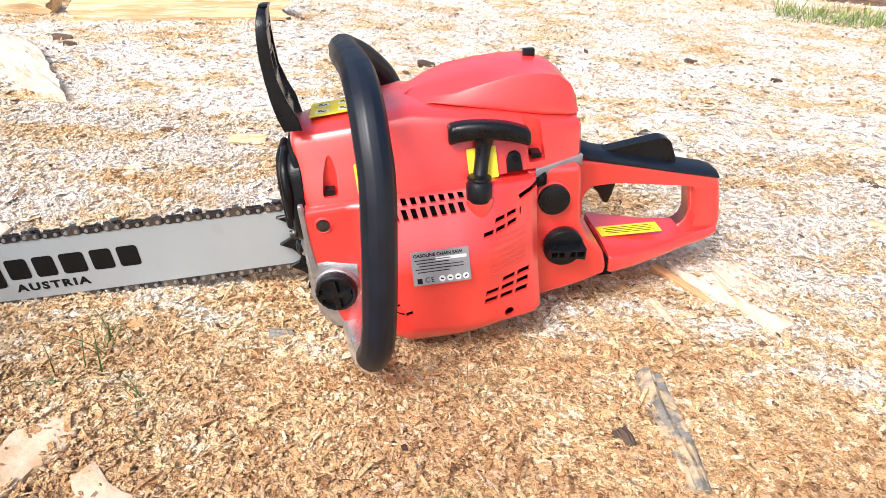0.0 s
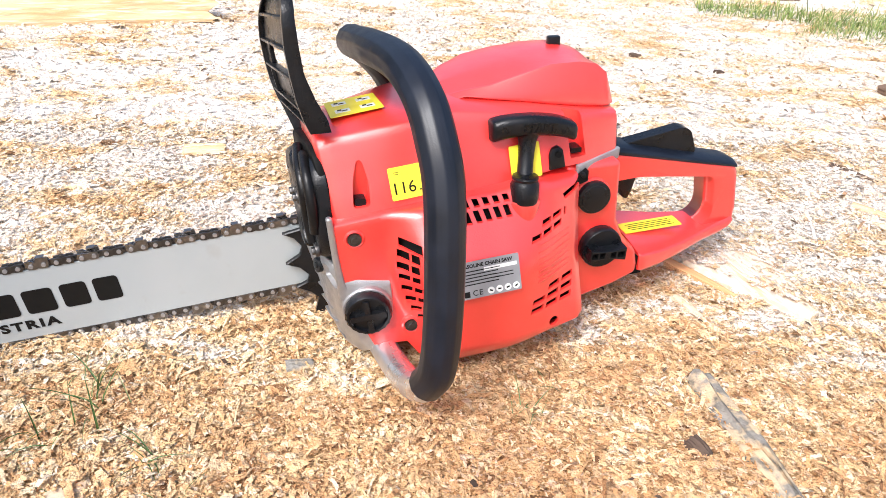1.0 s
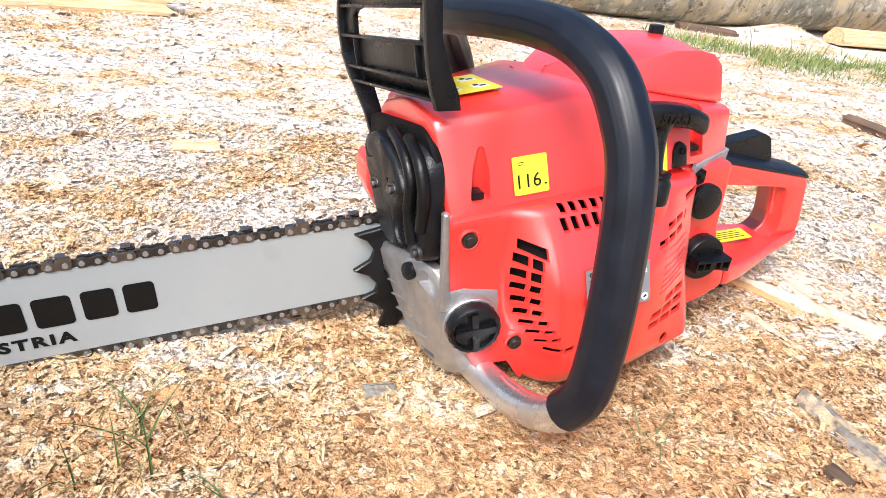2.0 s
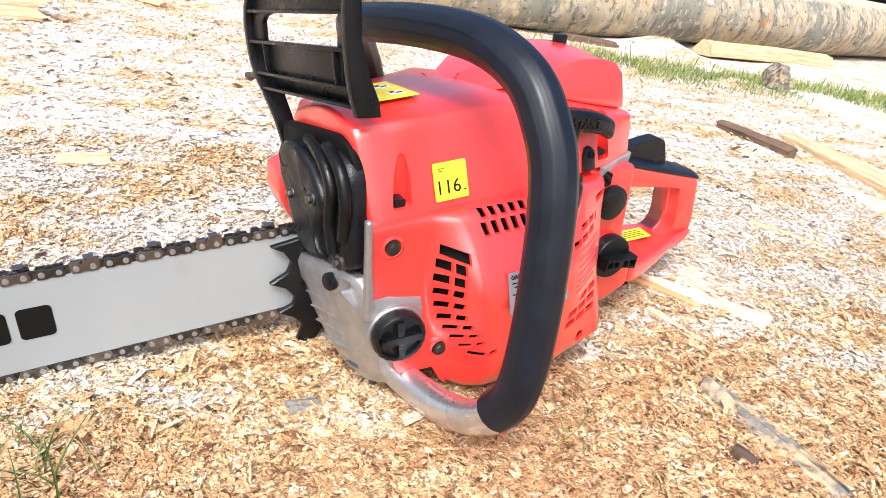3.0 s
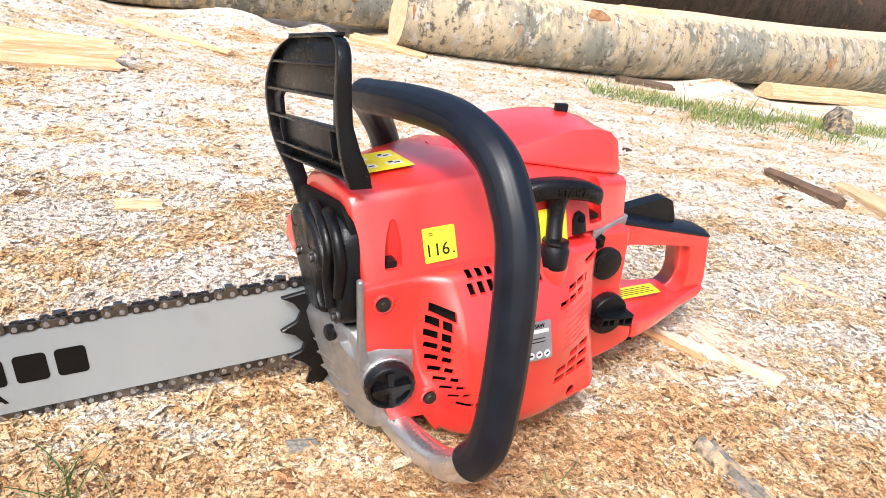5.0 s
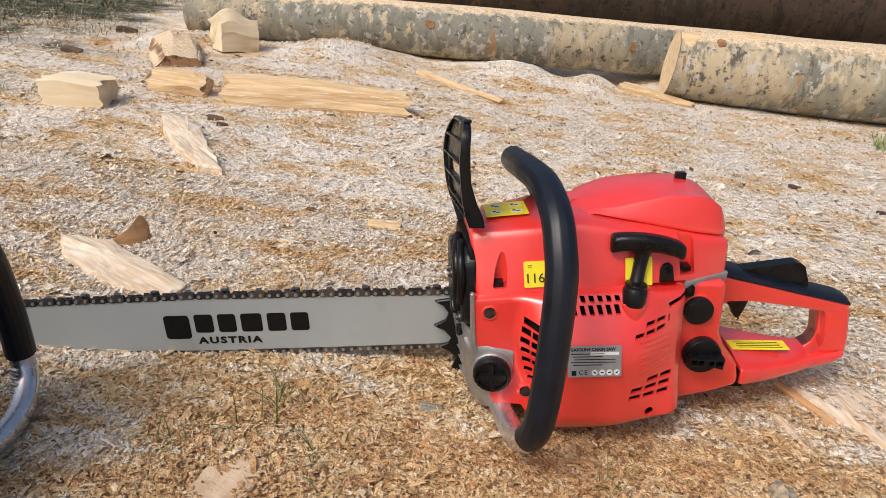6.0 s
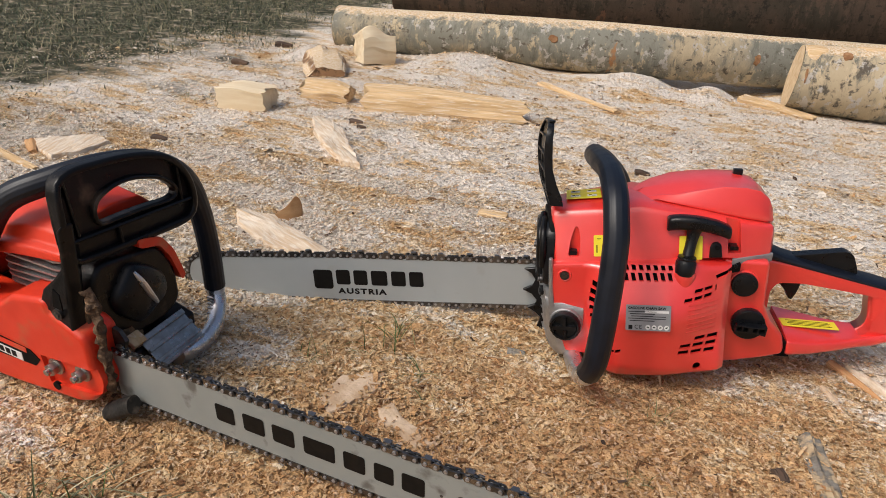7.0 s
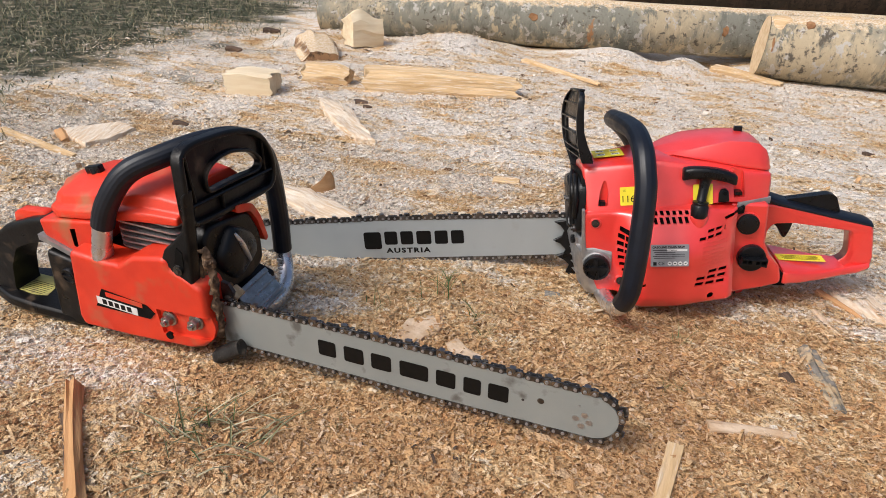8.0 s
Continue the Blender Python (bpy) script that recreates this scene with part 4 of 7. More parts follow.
scatter_flakes("fine_sawdust", 9000, (-0.10, 0.05, 0.455, 0.575), 0.0021, rng, "small pale drift of fine trodden sawdust",
               lambda x, y, r: ((x + 0.03) / 0.046) ** 2 + ((y - 0.514) / 0.026) ** 2 < 0.7 + 1.6 * clumps(x, y, 30.0) + r.normal(0, 0.35, len(x)), 0.5, FINE_DUST, category="sawdust")
scatter_flakes("bark_crumbs", 2600, (-1.1, 1.0, -0.05, 1.7), 0.0042, rng, "small dark crumbs of bark strewn over the sawdust", lambda x, y, r: clumps(x, y, 6.0) > r.normal(0.15, 0.2, len(x)), 1.6, BARK_BIT, category="bark crumbs")


# ---- chainsaws ----
def bar_outline(length, h0, h1, nose, n=14):
    """Guide bar seen from the side, mount at x = 0, nose at x = -length."""
    top = [(-length + nose * (1 - math.cos(a)), nose * math.sin(a)) for a in (math.pi / 2 * k / n for k in range(n + 1))]
    top += [(-length * 0.55, h1 / 2), (-length * 0.25, h1 / 2 - 0.0008), (0.0, h0 / 2)]
    full = [p[:2] for p in top]
    return full + [(x, -z) for x, z in reversed(full[1:])]


def chain_path(length, h0, h1, nose, step):
    """Points and directions at even steps round the bar's edge, a little outside it."""
    out = bar_outline(length, h0, h1, nose, 20)
    loop = [Vector((x, 0, z)) for x, z in out]
    lens = [(b - a).length for a, b in zip(loop, loop[1:])]
    total, res, s = sum(lens), [], step / 2
    # walk from the lower mount... the loop runs nose, top, mount, bottom, nose
    i, acc = 0, 0.0
    while s < total:
        while acc + lens[i] < s:
            acc += lens[i]
            i += 1
        d = (loop[i + 1] - loop[i]).normalized()
        res.append((loop[i] + d * (s - acc), d))
        s += step
    return res


def add_link(bm, pitch, cutter, side):
    """One pair of side plates of a saw chain with two rivets, or a cutter with its tooth."""
    g = pitch / 2
    r = 0.0037
    for y in (-0.0022, 0.0022):
        o = [(-g - r, 0.0), (-g - 0.6 * r, 0.8 * r), (-g + 0.5 * r, 0.85 * r), (0.0, 0.0024), (g - 0.5 * r, 0.85 * r), (g + 0.6 * r, 0.8 * r), (g + r, 0.0),
             (g + 0.6 * r, -0.8 * r), (g - 0.5 * r, -0.85 * r), (0.0, -0.0024), (-g + 0.5 * r, -0.85 * r), (-g - 0.6 * r, -0.8 * r)]
        if cutter and (y > 0) == side:
            o[1:6] = [(-g - 0.9 * r, 0.0042), (-g + 0.2 * r, 0.0044), (-0.0012, 0.0026), (0.0008, 0.0062), (g + 0.9 * r, 0.0056)]
        add_prism(bm, o, y - 0.0006, y + 0.0006)
    if cutter:
        s = 1 if side else -1
        add_box(bm, (g * 0.62, s * 0.0008, 0.0059), (g * 1.25, 0.0046, 0.0009))
    add_prism(bm, [(-0.0022, -0.003), (0.0022, -0.003), (0.0026, 0.003), (0.0, 0.0042), (-0.0026, 0.003)], -0.0007, 0.0007)
    plates = len(bm.faces)
    for x in (-g, g):
        add_cyl(bm, (x, 0, 0), (0, 1, 0), 0.0017, 0.0074, 10)
    bm.faces.ensure_lookup_table()
    for f in bm.faces[plates:]:
        f.material_index = 1


def saw_chain(saw, m, length, h0, h1, nose, pitch=0.0088):
    """The chain round a bar: drive-link strip, and each link as its own piece."""
    bm = bmesh.new()
    o = bar_outline(length, h0, h1, nose, 20)
    vs = []
    for x, z in o:
        k = (math.hypot(x, z) or 1)
        n = Vector((x + length - nose, 0, z)).normalized() if x < -length + nose else Vector((0, 0, 1 if z > 0 else -1))
        vs.append([bm.verts.new(Vector((x, y, z)) + n * d) for y, d in ((-0.0008, -0.001), (0.0008, -0.001), (0.0008, 0.0050), (-0.0008, 0.0050))])
    join_rings(bm, vs)
    chain = part("chain", bm, STEEL, saw, "steel saw chain", at=m)
    kinds = []
    for cutter, side in ((False, False), (True, False), (True, True)):
        bm = bmesh.new()
        add_link(bm, pitch, cutter, side)
        bmesh.ops.recalc_face_normals(bm, faces=bm.faces[:])
        me = bpy.data.meshes.new("chain_link")
        bm.to_mesh(me)
        bm.free()
        me.materials.append(CUTTER if cutter else STEEL)
        me.materials.append(BRIGHT)
        kinds.append(me)
    for i, (p, d) in enumerate(chain_path(length, h0, h1, nose, pitch * 2)):
        n = Vector((0, 1, 0)).cross(d) * -1
        if n.z * p.z < 0 and abs(d.x) > 0.3:
            n = -n
        c = i % 4
        ob = new("chain_link", kinds[1 if c == 0 else 2 if c == 2 else 0])
        ob.parent = chain
        x = d
        y = n.cross(x)
        ob.matrix_basis = Matrix.Translation(p + n * 0.0030) @ Matrix((x, y, n)).transposed().to_4x4()
    return chain


def print_blocks(name, parent, m, blocks, height, mat, label):
    """A maker's mark as plain rounded blocks on a line: (x, width, tall or not)."""
    for x, w, tall in blocks:
        bm = bmesh.new()
        h = height * (1.3 if tall else 1.0)
        bm.faces.new([bm.verts.new((u, v, 0.0001)) for u, v in rounded(w, h, 0.14 * h, 4, x, -0.08 * height if tall else 0.1 * height)])
        part(name, bm, mat, parent, label, at=m)


def eased(outline, r, n=4):
    """An outline with its corners rounded by r."""
    out = []
    for k, p in enumerate(outline):
        p, a, b = Vector(p), Vector(outline[k - 1]), Vector(outline[(k + 1) % len(outline)])
        ra, rb = min(r, 0.45 * (a - p).length), min(r, 0.45 * (b - p).length)
        s, e = p + (a - p).normalized() * ra, p + (b - p).normalized() * rb
        out += [tuple(s * (1 - t) ** 2 + p * (2 * t * (1 - t)) + e * t ** 2) for t in (i / n for i in range(n + 1))]
    return out


def cap_with_grip(name, parent, c, axis, r, h, label, cross=False):
    """A round screw cap with a milled rim and a raised grip bar."""
    bm = bmesh.new()
    rings = []
    for rr, d in ((r * 0.98, 0.0), (r, h * 0.25), (r, h * 0.8), (r * 0.93, h), (r * 0.80, h), (r * 0.76, h * 0.7), (0.001, h * 0.7)):
        rings.append([bm.verts.new((rr * (1 - (0.03 if k % 2 and rr > r * 0.9 else 0)) * math.cos(2 * math.pi * k / 40), rr * (1 - (0.03 if k % 2 and rr > r * 0.9 else 0)) * math.sin(2 * math.pi * k / 40), d)) for k in range(40)])
    join_rings(bm, rings)
    add_box(bm, (0, 0, h * 0.9), (r * 1.5, r * 0.28, h * 0.6))
    if cross:
        add_box(bm, (0, 0, h * 0.88), (r * 0.24, r * 1.5, h * 0.5))
    q = Vector((0, 0, 1)).rotation_difference(Vector(axis)).to_matrix().to_4x4()
    return part(name, bm, BLACK, parent, label, at=Matrix.Translation(c) @ q)


def screw(parent, c, axis, r=0.0045):
    bm = bmesh.new()
    add_cyl(bm, (0, 0, -0.001), (0, 0, 1), r, 0.004, 18)
    add_cyl(bm, (0, 0, 0.0012), (0, 0, 1), r * 0.55, 0.002, 6)
    q = Vector((0, 0, 1)).rotation_difference(Vector(axis)).to_matrix().to_4x4()
    return part("screw", bm, STEEL, parent, "recessed dark screw", at=Matrix.Translation(c) @ q)


FRONT = Matrix(((1, 0, 0, 0), (0, 0, -1, 0), (0, 1, 0, 0), (0, 0, 0, 1)))   # a plane's x, y, z to x, z, -y: faces the viewer's side


# ==== the newer saw ====
saw = tagged(new("chainsaw"), "new red chainsaw with black handles standing on sawdust", "chainsaw", "chainsaws")
saw.matrix_world = pose(0.0, 0.55, 0.0, 0, -4.5, 11.5)
bpy.context.view_layer.update()


def shroud_top(x):
    return lerp_table(((0.0, 0.1805), (0.02, 0.1835), (0.055, 0.1875), (0.095, 0.1935), (0.16, 0.184), (0.235, 0.170)), x)


def top_section(x):
    """The upper shroud's cross-section at x: points (y, z) from the near seam over the top to the far seam."""
    near = lerp_table(((0.0, -0.003), (0.03, -0.0045), (0.10, -0.0045), (0.16, 0.001), (0.20, 0.0125), (0.2385, 0.028)), x)
    seam = lerp_table(((0.0, 0.128), (0.08, 0.135), (0.17, 0.142), (0.196, 0.140), (0.2385, 0.1385)), x)
    top = shroud_top(x)
    far = lerp_table(((0.0, 0.108), (0.05, 0.130), (0.15, 0.150), (0.235, 0.135)), x)
    lean = lerp_table(((0.0, 1.15), (0.06, 1.0), (0.16, 0.8), (0.235, 0.35)), x)
    h = top - seam
    return [(near, seam), (near + 0.0035 * lean, seam + 0.22 * h), (near + 0.0085 * lean, seam + 0.50 * h), (near + 0.0130 * lean, seam + 0.76 * h), (near + 0.0165 * lean, seam + 0.91 * h),
            (near + 0.0230 * lean, seam + 0.972 * h), (near + 0.045 * lean + 0.003, top), (far - 0.03, top - 0.007), (far - 0.006, top - 0.020), (far, seam + 0.01), (far, seam)]


bm, rings = bmesh.new(), []
for x in (0.0, 0.003, 0.012, 0.03, 0.06, 0.095, 0.13, 0.16, 0.18, 0.2, 0.22, 0.235, 0.2385):
    e = 0.003 if x in (0.0, 0.2385) else 0.0
    k, sec = 1 - x / 0.2385, top_section(x)
    rake = max(0.0, 1 - x / 0.06)
    pts = curve_points([Vector((x + 0.004 * k - 0.05 * y * k + 0.0065 * rake * (shroud_top(x) - z) / 0.055, y + (e if i < 6 else -e), z - (e if 3 < i < 8 else 0))) for i, (y, z) in enumerate(sec)], 4)
    rings.append([bm.verts.new(p) for p in pts])
join_rings(bm, rings)
shroud = part("top_shroud", bm, RED, saw, "glossy red plastic shroud", sharp=50)
cut = bmesh.new()
add_prism(cut, eased([(0.0245, 0.134), (0.0365, 0.135), (0.0368, 0.152), (0.0335, 0.1655), (0.0300, 0.1655), (0.0262, 0.152)], 0.0035), -0.03, 0.0085)
add_prism(cut, [(0.190, 0.1455), (0.204, 0.1450), (0.198, 0.190), (0.184, 0.190)], -0.03, 0.0275)
carve(shroud, cut, RED)
bm = bmesh.new()
add_prism(bm, rounded(0.0075, 0.0050, 0.001, 2, 0.0302, 0.1370), 0.0005, 0.0095)
part("snap_tab", bm, BLACK, saw, "black snap tab in a recess")
bm = bmesh.new()
add_prism(bm, rounded(0.0085, 0.0040, 0.001, 2, 0.1970, 0.1485), 0.0170, 0.0285)
part("snap_tab", bm, BLACK, saw, "black snap tab in a recess")

# air filter cover: a dome over a raked lower edge
bm, rings = bmesh.new(), []
for x in (0.086, 0.091, 0.10, 0.115, 0.135, 0.158, 0.182, 0.205, 0.220, 0.230, 0.2375, 0.2395):
    low = 0.1965 + (x - 0.093) / 0.138 * -0.0235 - 0.011 * smooth((0.115 - x) / 0.029)
    top = lerp_table(((0.086, 0.1890), (0.10, 0.1940), (0.117, 0.1985), (0.136, 0.2035), (0.159, 0.2072), (0.182, 0.2088), (0.205, 0.2085), (0.220, 0.2050), (0.230, 0.1970), (0.2375, 0.184), (0.2395, 0.174)), x)
    near = lerp_table(((0.086, 0.060), (0.093, 0.038), (0.12, 0.032), (0.2, 0.033), (0.232, 0.039), (0.2395, 0.048)), x)
    far = lerp_table(((0.086, 0.075), (0.1, 0.092), (0.13, 0.120), (0.2, 0.135), (0.2395, 0.12)), x)
    crest = lerp_table(((0.086, 0.25), (0.13, 0.52), (0.175, 0.97), (0.2395, 0.97)), x)
    h = top - low
    ring = [(near + 0.0040, low - 0.012), (near + 0.0030, low - 0.0012), (near, low), (near + 0.0015, low + 0.35 * h * crest), (near + 0.0065, low + 0.95 * h * crest), (near + 0.0080, low + h * crest), (near + 0.0105, low + h * (crest + 0.03 * (1 - crest))),
            (near + 0.028, low + h * (0.90 + 0.06 * crest)), (0.5 * (near + far), top), (far - 0.025, low + h * 0.94), (far - 0.006, low + 0.7 * h), (far, low), (far - 0.004, low - 0.012)]
    pts = curve_points([Vector((x, y, z)) for y, z in ring], 4)
    rings.append([bm.verts.new(p) for p in pts])
join_rings(bm, rings)
filter_cover = part("filter_cover", bm, RED, saw, "domed red air filter cover", sharp=50)
bm = bmesh.new()
add_cyl(bm, (0.200, 0.092, 0.2030), (-0.1, 0, 1), 0.0075, 0.010, 20)
add_box(bm, (0.205, 0.092, 0.2095), (0.010, 0.006, 0.009))
soften(bm, 0.0008)
part("filter_knob", bm, BLACK, saw, "black filter cover knob")


# starter cover: a domed housing with cut air slots
def cover_y(x, z):
    """How near the starter cover's face stands at x and z."""
    xl = lerp_table(((0.03, 0.060), (0.06, 0.050), (0.09, 0.045), (0.14, 0.045)), z)
    rise = smooth((x - xl) / 0.028) * smooth((0.152 - z) / 0.072) * smooth((0.215 - x) / 0.090) * (0.62 + 0.38 * smooth((z - 0.006) / 0.024))
    set_back = smooth((x - 0.15) / 0.05) * lerp_table(((0.02, -0.006), (0.05, 0.0), (0.077, 0.005), (0.11, 0.010)), z)
    return -0.0095 - 0.0325 * rise - 0.008 * smooth((0.075 - z) / 0.05) * (1 - rise) + set_back


bm = bmesh.new()
NU, NV = 60, 44
grid = []
for i in range(NU + 1):
    col = []
    for j in range(NV + 1):
        u, v = i / NU, j / NV
        xb = 0.030 + 0.167 * u
        zb = lerp_table(((0.030, 0.026), (0.055, 0.0245), (0.064, 0.0100), (0.075, 0.006), (0.11, 0.008), (0.16, 0.016), (0.197, 0.021)), xb)
        xt = 0.0095 + 0.1855 * u
        zt = lerp_table(((0.0095, 0.1280), (0.08, 0.1345), (0.155, 0.1420), (0.168, 0.1375), (0.195, 0.1345)), xt)
        w = (1 - u) * (1 - (1 - v) ** 2.2) + u * v      # the front edge hugs the crankcase
        x, z = xb + (xt - xb) * w, zb + (zt - zb) * v
        y = cover_y(x, z) + 0.004 * smooth((u - 0.965) / 0.035) + 0.004 * smooth((v - 0.97) / 0.03) + 0.006 * smooth((0.04 - v) / 0.04) * (x > 0.068)
        col.append(bm.verts.new((x, y, z)))
    grid.append(col)
back = [[bm.verts.new((v.co.x, 0.045 if i in (0, NU) or j in (0, NV) else v.co.y + 0.0028, v.co.z)) for j, v in enumerate(col)] for i, col in enumerate(grid)]
for i in range(NU):
    for j in range(NV):
        bm.faces.new((grid[i][j], grid[i + 1][j], grid[i + 1][j + 1], grid[i][j + 1]))
        bm.faces.new((back[i][j + 1], back[i + 1][j + 1], back[i + 1][j], back[i][j]))
edge = [(i, 0) for i in range(NU)] + [(NU, j) for j in range(NV)] + [(i, NV) for i in range(NU, 0, -1)] + [(0, j) for j in range(NV, 0, -1)]
for a, b in zip(edge, edge[1:] + edge[:1]):
    bm.faces.new((grid[b[0]][b[1]], grid[a[0]][a[1]], back[a[0]][a[1]], back[b[0]][b[1]]))
# added core just behind the shell; its near-black colour stands in for inside shade
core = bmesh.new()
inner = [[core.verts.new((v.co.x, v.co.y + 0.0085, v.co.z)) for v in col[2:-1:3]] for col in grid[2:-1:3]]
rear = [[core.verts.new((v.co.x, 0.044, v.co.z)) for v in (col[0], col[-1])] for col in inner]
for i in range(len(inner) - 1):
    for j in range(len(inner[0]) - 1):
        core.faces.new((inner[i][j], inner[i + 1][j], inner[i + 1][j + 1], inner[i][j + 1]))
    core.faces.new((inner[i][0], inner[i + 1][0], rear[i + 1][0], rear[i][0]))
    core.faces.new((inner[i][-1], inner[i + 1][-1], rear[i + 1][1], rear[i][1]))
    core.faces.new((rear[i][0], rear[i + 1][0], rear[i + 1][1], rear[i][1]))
starter = part("starter_cover", bm, RED, saw, "bulging red starter cover with black air slots", sharp=40)
cut = bmesh.new()
GRILLE = ((0.0525, 0.1102, 0.0665, 0.1078), (0.0511, 0.1008, 0.0643, 0.1006), (0.0506, 0.0905, 0.0636, 0.0931), (0.0517, 0.0803, 0.0638, 0.0853), (0.0533, 0.0703, 0.0651, 0.0766),
          (0.0556, 0.0616, 0.0668, 0.0686), (0.0590, 0.0545, 0.0700, 0.0630), (0.0630, 0.0485, 0.0733, 0.0580), (0.0675, 0.0435, 0.0770, 0.0530), (0.0718, 0.0405, 0.0868, 0.0460))
for k, (xa, za, xb, zb) in enumerate(GRILLE):      # curved front grille
    s = 0.0034 - 0.0012 * k / 9
    for u0, u1 in (((0.0, 1.0),) if k == 0 else ((0.0, 0.56), (0.64, 1.0))):
        p, q = Vector((xa + (xb - xa) * u0, za + (zb - za) * u0)), Vector((xa + (xb - xa) * u1, za + (zb - za) * u1))
        add_prism(cut, [(p.x, p.y + s), (q.x, q.y + s), (q.x, q.y - s), (p.x, p.y - s)], -0.06, 0.004)
for k in range(8):      # top grille, two rows
    x = 0.0765 + 0.0074 * k
    for z, s in ((0.1312 + 0.0004 * k, 0.0024), (0.1232 + 0.0004 * k, 0.0038)):
        add_prism(cut, [(x - 0.3 * s, z + s), (x + 0.0042 - 0.3 * s, z + s), (x + 0.0042 + 0.3 * s, z - s), (x + 0.3 * s, z - s)], -0.06, 0.006)
for z, n0 in ((0.1132, 1), (0.1062, 0)):
    for k in range(n0, 3):
        x, z1 = 0.1455 + 0.0104 * k, z + 0.0012 * (k - 1)
        add_prism(cut, [(x + 0.001, z1 + 0.0018), (x + 0.0094, z1 + 0.0026), (x + 0.0084, z1 - 0.0016), (x, z1 - 0.0024)], -0.06, 0.0)
for z, n0 in ((0.0622, 1), (0.0548, 0), (0.0474, 0)):
    for k in range(n0, 3):
        x = 0.1465 + 0.0138 * k + 0.15 * (z - 0.0548)
        add_prism(cut, [(x + 0.001, z + 0.0022), (x + 0.0122, z + 0.0024), (x + 0.0112, z - 0.0022), (x, z - 0.0024)], -0.06, 0.0)
add_cyl(cut, (0.168, -0.03, 0.030), (0, 1, 0), 0.0042, 0.05, 16)
add_cyl(cut, (0.0275, -0.02, 0.0575), (0, 1, 0), 0.0182, 0.2, 28)
add_prism(cut, [(0.1775, 0.1268), (0.200, 0.1350), (0.200, 0.1300), (0.1795, 0.1222)], -0.06, 0.006)
add_prism(cut, [(0.1785, 0.1170), (0.1800, 0.1170), (0.1800, 0.1110), (0.1785, 0.1110)], -0.06, 0.006)
carve(starter, cut, RED)
part("inner_housing", core, DARK, saw, "near-black core standing in for the shade behind the air slots")
for k in range(7):
    z = 0.0715 + 0.0048 * k
    bm, rings = bmesh.new(), []
    for i in range(9):
        x = 0.151 + 0.0040 * i
        y = cover_y(x, z)
        rings.append([bm.verts.new((x, y + dy, z + dz)) for dy, dz in ((0.001, -0.0008), (-0.0007, -0.0004), (-0.0007, 0.0004), (0.001, 0.0008))])
    join_rings(bm, rings)
    part("cooling_rib", bm, RED, starter)


def socket(c, r=0.0052):
    """A dark screw sunk in a moulded boss ring."""
    bm = bmesh.new()
    rings = [[bm.verts.new((c[0] + rr * math.cos(a), c[1] - d, c[2] + rr * math.sin(a))) for a in (2 * math.pi * k / 24 for k in range(24))]
             for rr, d in ((r * 1.45, -0.003), (r * 1.42, 0.0006), (r * 1.15, 0.0012), (r * 1.02, 0.0008), (r * 1.0, -0.004))]
    join_rings(bm, rings)
    part("screw_boss", bm, RED, starter)
    return screw(saw, (c[0], c[1] - 0.0008, c[2]), (0, -1, 0), r * 0.92)


socket((0.0225, cover_y(0.0225, 0.1146), 0.1146))
socket((0.0585, cover_y(0.0585, 0.0390) - 0.001, 0.0390))

# rear body and tank
bm = bmesh.new()
add_prism(bm, [(0.188, 0.138), (0.2355, 0.1365), (0.2385, 0.085), (0.249, 0.064), (0.2655, 0.046), (0.2695, 0.030), (0.2690, 0.0215), (0.244, 0.0175), (0.205, 0.0105), (0.190, 0.008), (0.100, 0.006), (0.07, 0.010), (0.07, 0.03), (0.185, 0.06)], 0.0125, 0.125)
for v in bm.verts:
    if v.co.y < 0.02:
        v.co.y += 0.010 * smooth((v.co.x - 0.225) / 0.045)
soften(bm, 0.0045, 25, 3)
tank = part("fuel_tank", bm, RED, saw, "red fuel tank body", sharp=50)
bm = bmesh.new()
add_cyl(bm, (0, 0, 0.000), (0, 0, 1), 0.0150, 0.0030, 36)
soften(bm, 0.0008)
part("plug_seat", bm, RED, tank, at=Matrix.Translation((0.2117, 0.0125, 0.1110)) @ FRONT)
bm = bmesh.new()
add_cyl(bm, (0, 0, 0.002), (0, 0, 1), 0.0134, 0.008, 36)
add_cyl(bm, (0, 0, 0.0062), (0, 0, 1), 0.0108, 0.0012, 36)
soften(bm, 0.0010)
part("air_plug", bm, BLACK, saw, "round black plug", at=Matrix.Translation((0.2117, 0.0125, 0.1110)) @ FRONT)
bm = bmesh.new()
rings = []
for rr, d in ((0.0172, -0.002), (0.0176, 0.002), (0.0176, 0.0065), (0.0166, 0.0078), (0.001, 0.0078)):
    rings.append([bm.verts.new((rr * (1 - (0.02 if k % 2 and rr > 0.017 else 0)) * math.cos(2 * math.pi * k / 48), rr * (1 - (0.02 if k % 2 and rr > 0.017 else 0)) * math.sin(2 * math.pi * k / 48), d)) for k in range(48)])
join_rings(bm, rings)
fuel_cap = part("fuel_cap", bm, BLACK, saw, "black fuel cap with a bow-tie grip", at=Matrix.Translation((0.2225, 0.0115, 0.0650)) @ FRONT @ Matrix.Rotation(radians(-3), 4, "Z"))
bm = bmesh.new()
add_prism(bm, [(-0.0150, -0.0058), (-0.0040, -0.0040), (0.0040, -0.0040), (0.0165, -0.0064), (0.0165, 0.0050), (0.0040, 0.0030), (-0.0040, 0.0030), (-0.0150, 0.0048)], 0.006, 0.0175, "xy")
soften(bm, 0.0007)
grip_bar = part("cap_grip", bm, BLACK, fuel_cap, "ribbed black grip tab")
cut = bmesh.new()
